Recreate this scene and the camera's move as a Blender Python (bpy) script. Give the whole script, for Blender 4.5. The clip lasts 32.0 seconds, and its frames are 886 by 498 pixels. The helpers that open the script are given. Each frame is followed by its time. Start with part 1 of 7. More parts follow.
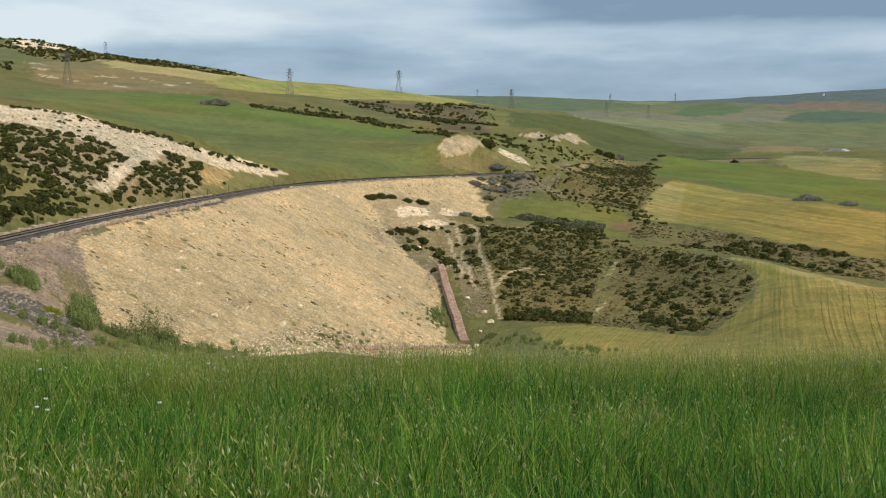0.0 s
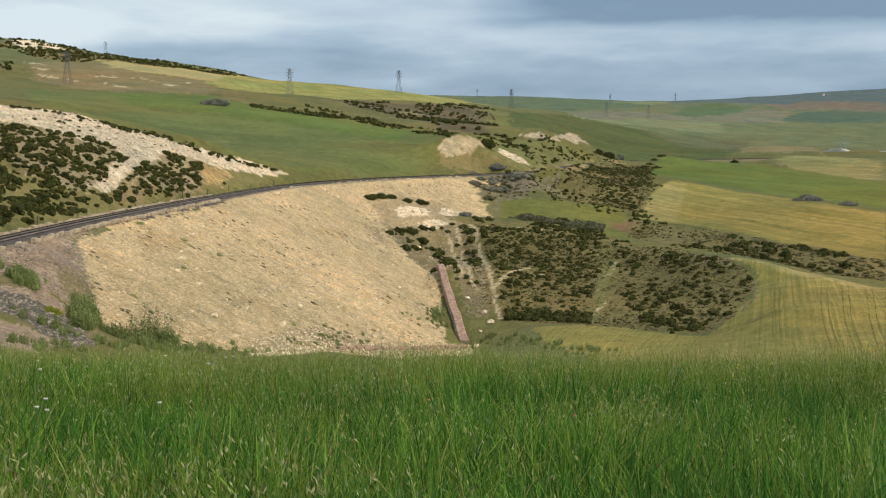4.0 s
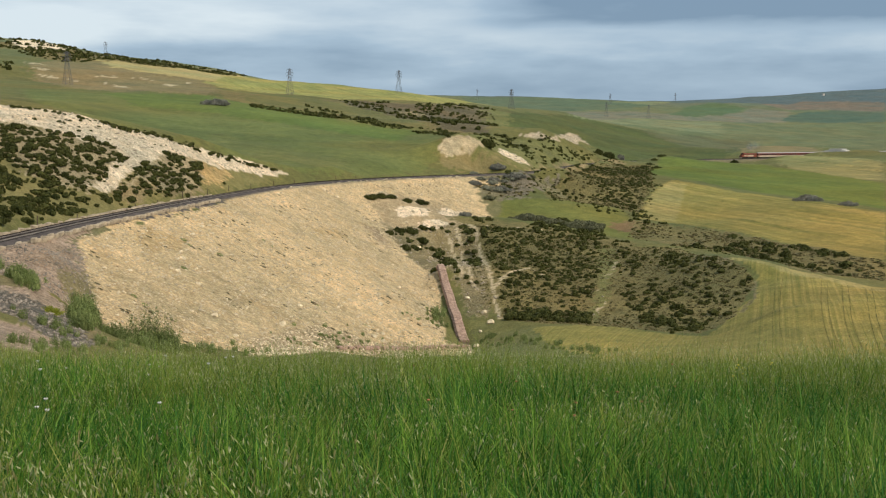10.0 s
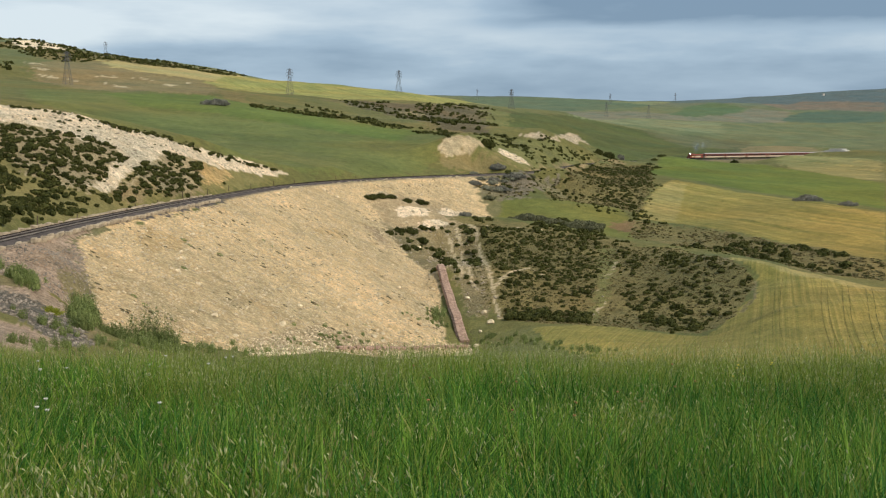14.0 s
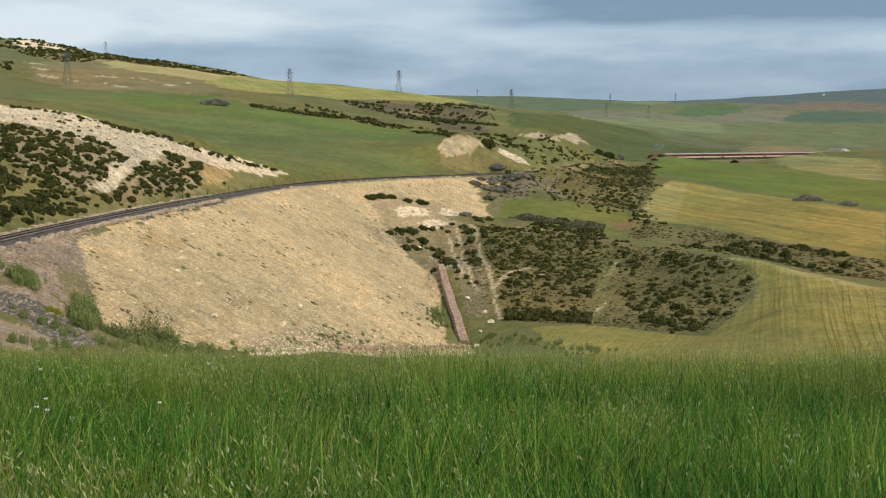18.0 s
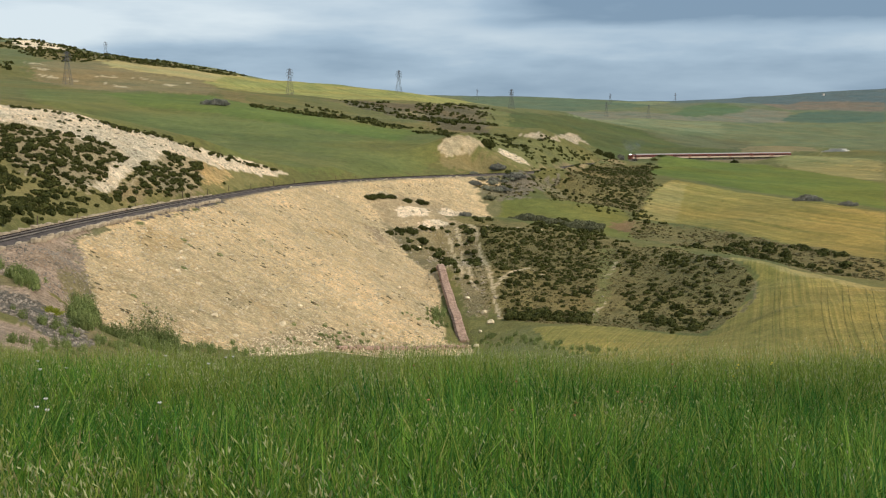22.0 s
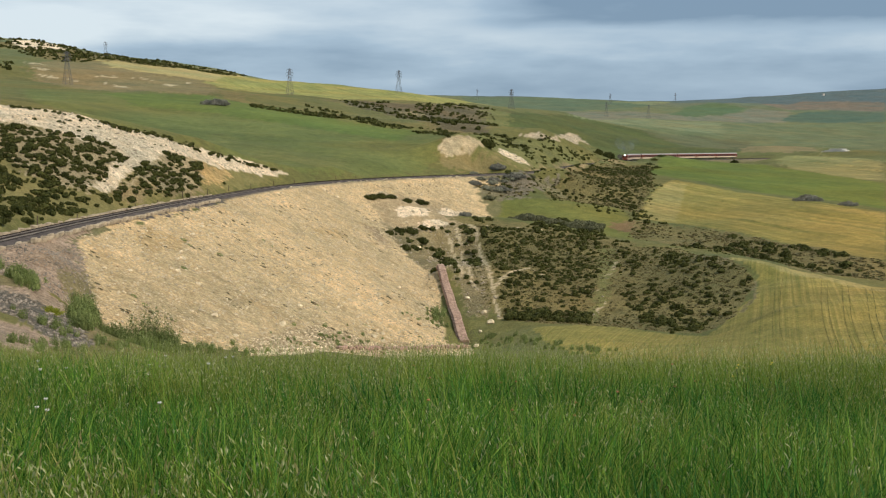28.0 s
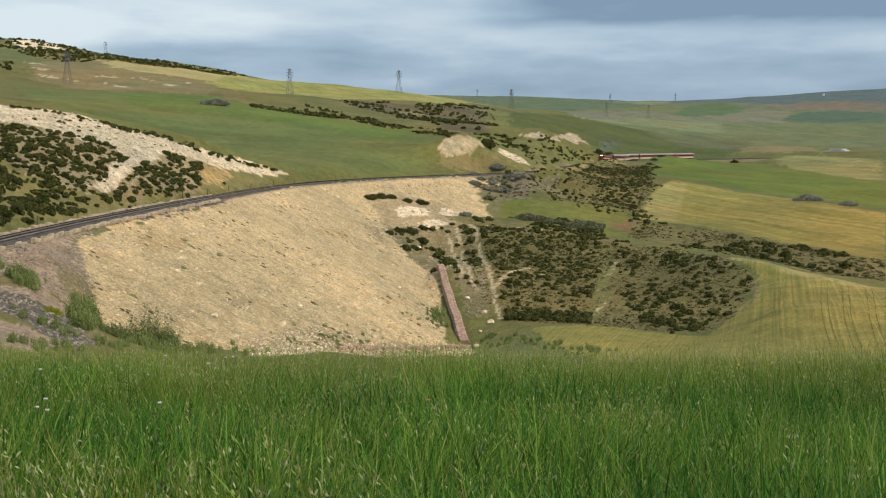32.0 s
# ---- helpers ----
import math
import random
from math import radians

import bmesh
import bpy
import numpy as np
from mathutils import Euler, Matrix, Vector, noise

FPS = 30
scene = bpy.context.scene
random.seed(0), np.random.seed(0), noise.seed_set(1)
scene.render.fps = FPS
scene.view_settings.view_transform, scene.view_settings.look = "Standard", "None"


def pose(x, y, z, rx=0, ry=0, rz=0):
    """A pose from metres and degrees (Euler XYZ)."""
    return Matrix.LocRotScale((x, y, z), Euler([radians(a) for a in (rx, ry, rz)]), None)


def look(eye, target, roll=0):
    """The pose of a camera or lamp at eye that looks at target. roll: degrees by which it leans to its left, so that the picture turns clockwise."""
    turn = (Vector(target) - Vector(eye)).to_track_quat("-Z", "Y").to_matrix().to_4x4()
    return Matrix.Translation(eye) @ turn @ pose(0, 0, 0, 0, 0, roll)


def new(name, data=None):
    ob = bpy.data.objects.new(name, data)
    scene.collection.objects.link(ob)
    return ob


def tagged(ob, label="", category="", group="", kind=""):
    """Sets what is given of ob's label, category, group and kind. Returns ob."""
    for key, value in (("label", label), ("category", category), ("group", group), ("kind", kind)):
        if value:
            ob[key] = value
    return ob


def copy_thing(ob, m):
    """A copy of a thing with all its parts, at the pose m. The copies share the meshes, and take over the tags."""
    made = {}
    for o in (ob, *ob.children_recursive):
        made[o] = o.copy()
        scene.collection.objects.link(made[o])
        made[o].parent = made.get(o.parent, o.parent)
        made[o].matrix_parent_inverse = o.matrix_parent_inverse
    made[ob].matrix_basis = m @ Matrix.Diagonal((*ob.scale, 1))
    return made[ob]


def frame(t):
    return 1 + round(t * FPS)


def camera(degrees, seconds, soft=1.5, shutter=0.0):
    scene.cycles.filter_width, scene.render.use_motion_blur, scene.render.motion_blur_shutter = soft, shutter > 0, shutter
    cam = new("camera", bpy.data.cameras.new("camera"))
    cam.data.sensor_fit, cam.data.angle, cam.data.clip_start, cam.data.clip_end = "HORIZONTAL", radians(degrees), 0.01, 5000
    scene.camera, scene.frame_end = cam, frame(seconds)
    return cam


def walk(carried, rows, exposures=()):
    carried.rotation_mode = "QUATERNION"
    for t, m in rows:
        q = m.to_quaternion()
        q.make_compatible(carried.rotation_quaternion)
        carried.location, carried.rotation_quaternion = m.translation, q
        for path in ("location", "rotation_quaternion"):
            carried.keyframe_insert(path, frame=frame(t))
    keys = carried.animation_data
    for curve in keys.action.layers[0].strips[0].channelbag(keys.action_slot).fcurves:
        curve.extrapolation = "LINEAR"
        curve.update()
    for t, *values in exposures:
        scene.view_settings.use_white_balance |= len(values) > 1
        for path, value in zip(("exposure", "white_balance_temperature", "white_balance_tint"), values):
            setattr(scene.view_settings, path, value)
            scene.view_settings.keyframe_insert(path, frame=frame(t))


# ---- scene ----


# ---- camera ----
cam = camera(45.0, 32.0, soft=1.2)
walk(cam, [(0, pose(0, 0, 40, 84.18, 0, 0)), (32, pose(0, 0, 40, 84.18, 0, 0))], exposures=[(0, 0.0), (32, 0.0)])

# ---- sky and sun: bright broken overcast, the sun lightly veiled, to the right of the viewpoint ----
SUN_HIGH, SUN_ROUND = radians(46), radians(118)
sun = new("sun", bpy.data.lights.new("sun", "SUN"))
sun.data.energy, sun.data.angle, sun.data.color = 3.75, radians(2.5), (1.0, 0.91, 0.77)
sun.matrix_world = look((0, 0, 0), (-math.sin(SUN_ROUND) * math.cos(SUN_HIGH), -math.cos(SUN_ROUND) * math.cos(SUN_HIGH), -math.sin(SUN_HIGH)))


def make_sky():
    world = bpy.data.worlds.new("sky")
    scene.world = world
    world.use_nodes = True
    n, l = world.node_tree.nodes, world.node_tree.links
    n.clear()
    sky = n.new("ShaderNodeTexSky")
    sky.sky_type, sky.sun_disc, sky.sun_elevation, sky.sun_rotation = "NISHITA", False, SUN_HIGH, SUN_ROUND
    sky.air_density, sky.dust_density = 1.0, 2.0
    dim = n.new("ShaderNodeMix")
    dim.data_type, dim.blend_type = "RGBA", "MULTIPLY"
    dim.inputs[0].default_value = 1.0
    dim.inputs[7].default_value = (0.1, 0.1, 0.1, 1)
    l.new(sky.outputs[0], dim.inputs[6])
    where = n.new("ShaderNodeTexCoord")
    # cloud sheets: the direction laid out on a flat layer overhead
    parts = n.new("ShaderNodeSeparateXYZ")
    l.new(where.outputs["Generated"], parts.inputs[0])

    def calc(op, a, b=None):
        m = n.new("ShaderNodeMath")
        m.operation = op
        for k, v in enumerate((a, b)):
            if v is None:
                continue
            if isinstance(v, (int, float)):
                m.inputs[k].default_value = v
            else:
                l.new(v, m.inputs[k])
        return m.outputs[0]

    def span(v, low, high, a=0.0, b=1.0):
        m = n.new("ShaderNodeMapRange")
        m.interpolation_type = "SMOOTHSTEP"
        for k, q in ((1, low), (2, high), (3, a), (4, b)):
            m.inputs[k].default_value = q
        l.new(v, m.inputs[0])
        return m.outputs[0]

    lift = calc("ADD", calc("MAXIMUM", parts.outputs[2], 0.0), 0.16)
    flat = n.new("ShaderNodeCombineXYZ")
    l.new(calc("DIVIDE", parts.outputs[0], lift), flat.inputs[0])
    l.new(calc("DIVIDE", parts.outputs[1], lift), flat.inputs[1])

    def cloud(scale, detail, off, stretch, source):
        mp = n.new("ShaderNodeMapping")
        mp.inputs["Location"].default_value = off
        mp.inputs["Scale"].default_value = stretch
        l.new(source, mp.inputs[0])
        t = n.new("ShaderNodeTexNoise")
        t.inputs["Scale"].default_value, t.inputs["Detail"].default_value, t.inputs["Roughness"].default_value = scale, detail, 0.52
        l.new(mp.outputs[0], t.inputs["Vector"])
        return t.outputs[0]

    big = cloud(0.55, 5, (3.1, 1.7, 0), (0.8, 1.0, 1), flat.outputs[0])
    small = cloud(1.6, 6, (7.7, 2.2, 0), (0.7, 1.2, 1), flat.outputs[0])
    overhead = calc("ADD", calc("MULTIPLY", big, 0.65), calc("MULTIPLY", small, 0.35))
    overhead = calc("SUBTRACT", overhead, calc("MULTIPLY", parts.outputs[0], 0.2))   # thinner cloud westward
    # towards the horizon: a slate cloud base to the east over a paler gap, bright thin cloud to the west
    view = where.outputs["Generated"]
    warp = cloud(1.0, 2, (1.3, 0.0, 4.2), (5, 5, 20), view)
    puffs = cloud(1.0, 5, (5.3, 2.0, 1.2), (6, 6, 30), view)
    east = calc("ADD", parts.outputs[0], calc("MULTIPLY", calc("SUBTRACT", warp, 0.5), 0.30))
    high = calc("ADD", parts.outputs[2], calc("MULTIPLY", calc("SUBTRACT", puffs, 0.5), 0.045))
    slate = calc("MULTIPLY", span(high, 0.097, 0.113), span(east, -0.06, 0.16))
    gap = calc("MULTIPLY", calc("MULTIPLY", span(high, 0.060, 0.092), span(east, -0.10, 0.05)), calc("SUBTRACT", 1.0, slate))
    thin = calc("MULTIPLY", span(east, 0.16, -0.30), span(high, 0.045, 0.115))
    low = calc("ADD", calc("ADD", 0.462, calc("MULTIPLY", thin, 0.185)), calc("SUBTRACT", calc("MULTIPLY", gap, 0.065), calc("MULTIPLY", slate, 0.130)))
    low = calc("SUBTRACT", low, span(east, 0.12, 0.38, 0.0, 0.045))
    low = calc("ADD", low, span(parts.outputs[2], 0.045, 0.02, 0.0, 0.03))
    low = calc("ADD", low, calc("MULTIPLY", calc("SUBTRACT", puffs, 0.5), 0.34))
    low = calc("ADD", low, calc("MULTIPLY", calc("SUBTRACT", warp, 0.5), 0.16))
    share_ = span(parts.outputs[2], 0.14, 0.24)
    both = calc("ADD", calc("MULTIPLY", overhead, share_), calc("MULTIPLY", low, calc("SUBTRACT", 1.0, share_)))
    ramp = n.new("ShaderNodeValToRGB")
    e = ramp.color_ramp.elements
    e[0].position, e[0].color = 0.36, (0.215, 0.325, 0.455, 1)
    e[1].position, e[1].color = 0.66, (0.76, 0.86, 0.92, 1)
    mid = ramp.color_ramp.elements.new(0.5)
    mid.color = (0.41, 0.545, 0.68, 1)
    l.new(both, ramp.inputs[0])
    mix = n.new("ShaderNodeMix")
    mix.data_type = "RGBA"
    mix.inputs[0].default_value = 0.85
    l.new(dim.outputs[2], mix.inputs[6])
    l.new(ramp.outputs[0], mix.inputs[7])
    back = n.new("ShaderNodeBackground")
    back.inputs[1].default_value = 1.0
    l.new(mix.outputs[2], back.inputs[0])
    end = n.new("ShaderNodeOutputWorld")
    l.new(back.outputs[0], end.inputs[0])


make_sky()
# ---- lie of the land: spot heights in metres, by feature ----
HEIGHTS = {
    "viewpoint_hill": [(0, -2, 38.5), (-6, 4, 37.75), (0, 5, 37.68), (6, 4, 37.75), (-8, 12, 36.65), (0, 12, 36.68), (8, 12, 36.65), (-14, 20, 34.8), (0, 20, 34.8), (14, 20, 34.8), (0, 40, 28.5), (20, 40, 29), (-20, 40, 29.5), (-30, 14, 35.5), (30, 12, 36.5), (0, -40, 44), (-30, -40, 42), (40, -40, 45), (60, 20, 36), (0, -150, 55), (150, -100, 60), (0, 70, 20), (30, 75, 20), (70, 70, 22)],
    "left_spur": [(-44.2, 106, 27.55), (-38.9, 93, 26.58), (-33.1, 79, 26.9), (-26, 62, 28.37), (-39.2, 103, 26.24), (-33.4, 90, 25.07), (-28.9, 80, 25), (-40.1, 112, 26.84), (-34.3, 98, 23.74), (-46.1, 120, 27.83)],
    "fill_toe": [(-35, 107.4, 21.92), (-31.7, 104, 20.22), (-27.3, 112, 17.8), (-20.6, 126.6, 14.21), (-10.9, 151.4, 9.33), (3.1, 187.3, 2.98), (-4, 237.5, 9.38), (-1.5, 202.7, 6.08), (-8.5, 250.7, 12.81), (-19.7, 289.7, 24.27), (-16.3, 265.9, 18.52), (-6.3, 303.3, 21.47), (14.1, 316.5, 16.82), (-40.8, 120.8, 24.9), (-45.1, 132.4, 26.86)],
    "hollow": [(10.3, 165, 7.26), (16.2, 172, 7.74), (20.7, 140, 11.61), (10.1, 197, 5.72), (6.1, 205, 5.99)],
    "near_field": [(16.3, 183, 7.46), (29.6, 175, 8.13), (41.2, 165, 9.23), (25.4, 150, 9.83), (40.9, 148, 11.28), (46.9, 142, 12.6), (54.6, 130, 14.2), (46.6, 172, 9.14), (52.5, 165, 13.52), (60.5, 158, 13.79), (64, 195, 13.96), (68.7, 180, 14.03), (62.7, 212, 15.1), (61.3, 228, 15.05), (69.5, 212, 13.96), (81.5, 195, 13.12), (75.2, 203, 13.54)],
    "scrub_hill": [(12.4, 200, 6.17), (26.4, 193, 6.73), (36.8, 188, 7.29), (43.9, 180, 7.71), (11.6, 226, 9.82), (21.1, 225, 9.95), (32.8, 223, 10.22), (42.5, 218, 10.3), (51.4, 207, 11.24), (59.9, 206, 12.49), (51.8, 188, 9.83), (16.1, 262, 13.43), (29.6, 258, 12.46), (38.1, 242, 11.58), (48.2, 248, 13.52), (59.4, 240, 14.12), (17.8, 290, 15.99), (29.9, 288, 16.16), (37.5, 276, 14.66), (46, 266, 14.16), (55.4, 257, 14.21)],
    "gully": [(60.1, 272, 13.28), (69.1, 252, 12.83), (78.5, 232, 11.76), (90.6, 222, 11.07), (77.2, 282, 14.41), (87.8, 260, 13.63), (97.7, 240, 13.35), (65.7, 298, 14.22), (55.9, 305, 15.56)],
    "side_rock": [(7, 216, 8.83), (11.1, 275, 15.04), (11.1, 242, 11.58), (-12.7, 285.7, 21.39), (-14.7, 295.3, 24.24), (-0.6, 293.7, 19.03), (-9.2, 269.7, 16.83), (-3.4, 269.9, 13.84), (4, 267.9, 9.76), (5.8, 301.9, 18.38)],
    "line_bank": [(27, 356, 29.5), (34, 372, 29.7), (41, 388, 29.8), (48, 415, 29.6), (56, 446, 29.2)],
    "flat": [(15.6, 306, 17.92), (20.5, 335, 22.04), (35.4, 342, 21.3), (35.7, 312, 16.66), (43.6, 298, 15.33), (48.2, 330, 19.16), (51.9, 310, 15.99), (15.7, 345, 24.23)],
    "mid_scrub": [(33.5, 360, 21.65), (49.4, 365, 21.39), (58.6, 340, 18.53), (63.1, 335, 17.6), (36.7, 395, 26.11), (56, 415, 26.5), (74.8, 410, 24.51), (83, 430, 26.02), (64.7, 480, 27.92), (86.6, 520, 26.64), (101.3, 540, 26.41)],
    "upper_ripe": [(61.8, 328, 17.2), (72.5, 375, 21.87), (86.7, 410, 24.94), (97.2, 395, 23.41), (108.7, 370, 21.53), (121.5, 345, 20.22), (133.6, 322, 18.47), (76, 308, 15.32), (90.2, 276, 13.19), (103.1, 250, 12.51), (92.3, 338, 18.3), (109.9, 298, 16.12)],
    "behind_ripe": [(120.2, 402, 20.57), (141.6, 385, 18.34), (154.3, 372, 16.51), (98.7, 450, 24.89)],
    "green_field": [(123.7, 612, 31.35), (136.4, 608, 29.81), (156.1, 610, 27.54), (187.4, 640, 26.25), (116.8, 590, 29.49), (114, 520, 27.19), (136, 500, 23.74), (158.2, 450, 20.62), (178, 430, 19.22), (157.7, 580, 24.8), (201.1, 600, 23.64), (215, 520, 21.72), (220.1, 690, 30.25), (262.3, 760, 30.93), (290.1, 770, 31.33), (284.8, 690, 28.44), (118.5, 618, 28.02)],
    "line_valley": [(150, 680, 24), (190, 705, 22), (232, 735, 21), (280, 780, 21.5)],
    "brown_knoll": [(249.1, 900, 30.11), (270.5, 925, 33.71), (306.1, 945, 34.56), (341.5, 990, 33.27), (404.2, 1120, 29.45), (325.9, 1040, 34.56), (433.7, 1120, 27.1), (330, 1080, 26)],
    "outcrop": [(-84.2, 205, 46.62), (-77.4, 216, 45.63), (-69.9, 228, 43.33), (-61, 240, 40.5), (-50.9, 252, 37.36), (-43.3, 262, 34.37), (-39, 272, 31.58), (-73.4, 178, 38.88), (-65.4, 158, 33.2), (-65.5, 182, 36.95), (-61.4, 170, 31.78), (-60.3, 196, 34.66), (-58, 188, 30.42), (-54.1, 212, 31.99), (-48.6, 240, 32.19)],
    "behind_outcrop": [(-94, 262, 45.88), (-71.3, 280, 37.95), (-54.4, 292, 33.57), (-102.7, 250, 46.91), (-75, 285, 36)],
    "green_hill": [(-38.2, 285, 31.78), (-30.1, 310, 31.55), (-15, 338, 31.14), (-41.3, 350, 35.97), (-58.8, 325, 35.41), (-27.8, 395, 39.59), (-80.6, 400, 43.76), (-4.9, 385, 37.18), (-7.7, 430, 41.8), (-46.3, 480, 48.27), (-96.6, 480, 54.51), (-123.1, 440, 52.16), (-139.5, 420, 53.79), (-147.4, 400, 54.58), (-150, 330, 42)],
    "upper_hill": [(-200.4, 560, 65.64), (-162, 580, 65.96), (-128.9, 610, 66.35), (-101.1, 680, 66.91), (-72.3, 750, 67.35), (-51.6, 600, 53.46), (-28.6, 650, 54.58), (5.2, 620, 50.68), (-15.1, 850, 67.9), (29.7, 860, 66), (-262.8, 757, 78.58), (-310.7, 800, 93.17), (-265.3, 870, 95.58), (-227.6, 900, 92.85), (-195.1, 860, 83.83), (-137.1, 967, 80.27), (-171.1, 1010, 91.48), (-92.4, 960, 81.48), (-199.5, 1110, 104.61), (-106.8, 1110, 97.73), (-45.2, 1108, 90.74), (9.1, 1090, 82.01), (47.8, 1060, 73.15), (133.6, 1180, 69.54), (80, 1262, 76.18)],
    "skyline_ridge": [(-584.4, 1300, 166.51), (-530.5, 1300, 162.51), (-483.8, 1320, 160.33), (-425.6, 1330, 146.9), (-353.5, 1400, 141.72), (-290.7, 1450, 131.89), (-269.6, 1500, 128.09), (-362.2, 1150, 127.1), (-434.3, 1120, 131.75), (-388.6, 950, 108.04)],
    "behind_crest": [(-60, 1300, 70), (-200, 1800, 120), (-700, 1700, 170), (60, 1400, 60), (-900, 900, 140), (-600, 400, 90), (-300, 150, 50), (-250, -100, 45)],
    "rock_faces": [(1.2, 372, 39.61), (7.1, 378, 41.38), (13.2, 380, 39.6), (19.6, 388, 35.94), (30.6, 398, 29.99), (-0.8, 358, 32.12), (12.9, 372, 29.86), (17, 425, 41.78), (26.8, 440, 36.78), (41.7, 450, 34.82), (52.3, 460, 32.29), (30.5, 500, 41.31), (44.9, 515, 43.5), (59.6, 525, 43.84), (69.2, 535, 39.44), (79.6, 548, 34.26), (92.6, 575, 29.76), (102.7, 598, 26.84), (64.7, 500, 32.93)],
    "behind_faces": [(72.6, 640, 42.68), (100.2, 690, 30.25), (30.2, 600, 47.21), (112.2, 720, 27.18), (154.8, 850, 24.86), (93, 820, 51.13), (47.5, 780, 54.65)],
    "far_slope": [(157.9, 950, 33.04), (231.9, 1060, 32.24), (339.1, 1250, 35.42), (190.8, 1150, 47.81), (354.9, 1450, 49.85), (485.4, 1500, 46.27), (564.3, 1500, 42.35), (240.4, 1450, 66.48), (446.2, 1750, 70.14), (597.9, 1850, 69.93), (761, 1850, 69.93), (556.4, 1350, 35.06), (117.5, 1350, 71.69), (194.7, 1450, 67.24)],
    "far_hills": [(76, 2200, 113.36), (170.9, 2400, 127.51), (294.1, 2600, 129.4), (331.3, 2000, 90.06), (566.7, 2600, 118.6), (718.9, 3300, 155.19), (513, 3100, 148.2), (701.3, 2700, 132.84), (622.1, 2300, 97.57), (775, 2400, 100.08), (1046.5, 3000, 138.48), (1109.3, 2700, 114.61), (1640.1, 4000, 229.39), (1358.9, 3900, 210.51), (1096.1, 3700, 188.34), (854, 3500, 167.62), (72.2, 3000, 161.84), (236.9, 3100, 165.9), (459.6, 3300, 162.04), (600, 4800, 120), (2400, 4800, 200), (-1500, 4800, 200), (3000, 2500, 150), (2000, 1000, 60), (1000, 300, 20), (600, 0, 30), (300, 100, 22), (500, 500, 10)],
    "old_valley": [(-39.4, 126.8, 20.45), (-32.4, 115.8, 15.81), (-42.4, 144.2, 22.17), (-34, 137.6, 14.62), (-26.2, 127.6, 11.46), (-34.5, 178.7, 15.87), (-23.1, 163.9, 7.38), (-17.4, 144.6, 7.92), (-22, 225.5, 11.37), (-21, 275.3, 19.36), (-24.3, 280.9, 20.96), (-7.9, 176.9, 3.76), (-11.6, 209.5, 6.04), (-4.6, 195.1, 3.66), (-7.5, 221.1, 8), (-5.7, 315.1, 20.8), (6.2, 325.8, 20.42), (-13.6, 306.9, 22.99)],
    "wall_line": [(-0.6, 236, 11.77), (0.3, 227, 10.03), (1.2, 218, 8.28), (2.1, 209, 6.53), (3.1, 200, 4.78), (4, 191, 3.04)],
}
TRACK = [(-44, -150, 29.6), (-47, -40, 29.4), (-49.5, 60, 29.2), (-50.3, 121, 29), (-50, 147, 29), (-48, 186, 29), (-45, 221, 29), (-41, 254, 29), (-33.5, 285, 29), (-22, 308.5, 29), (-9, 328, 29), (3, 341, 29), (20, 360, 29), (35, 390, 29), (51, 450, 29), (70, 514, 28.9), (79, 540, 28.7), (99, 588, 27.9), (114, 655.5, 27.3), (128.1, 687.2, 27), (178.5, 747, 26.7), (236.4, 796.7, 26.6), (303.6, 848.2, 26.6), (386.4, 897, 26.8), (496.8, 929.2, 27.2), (644, 956.8, 28)]
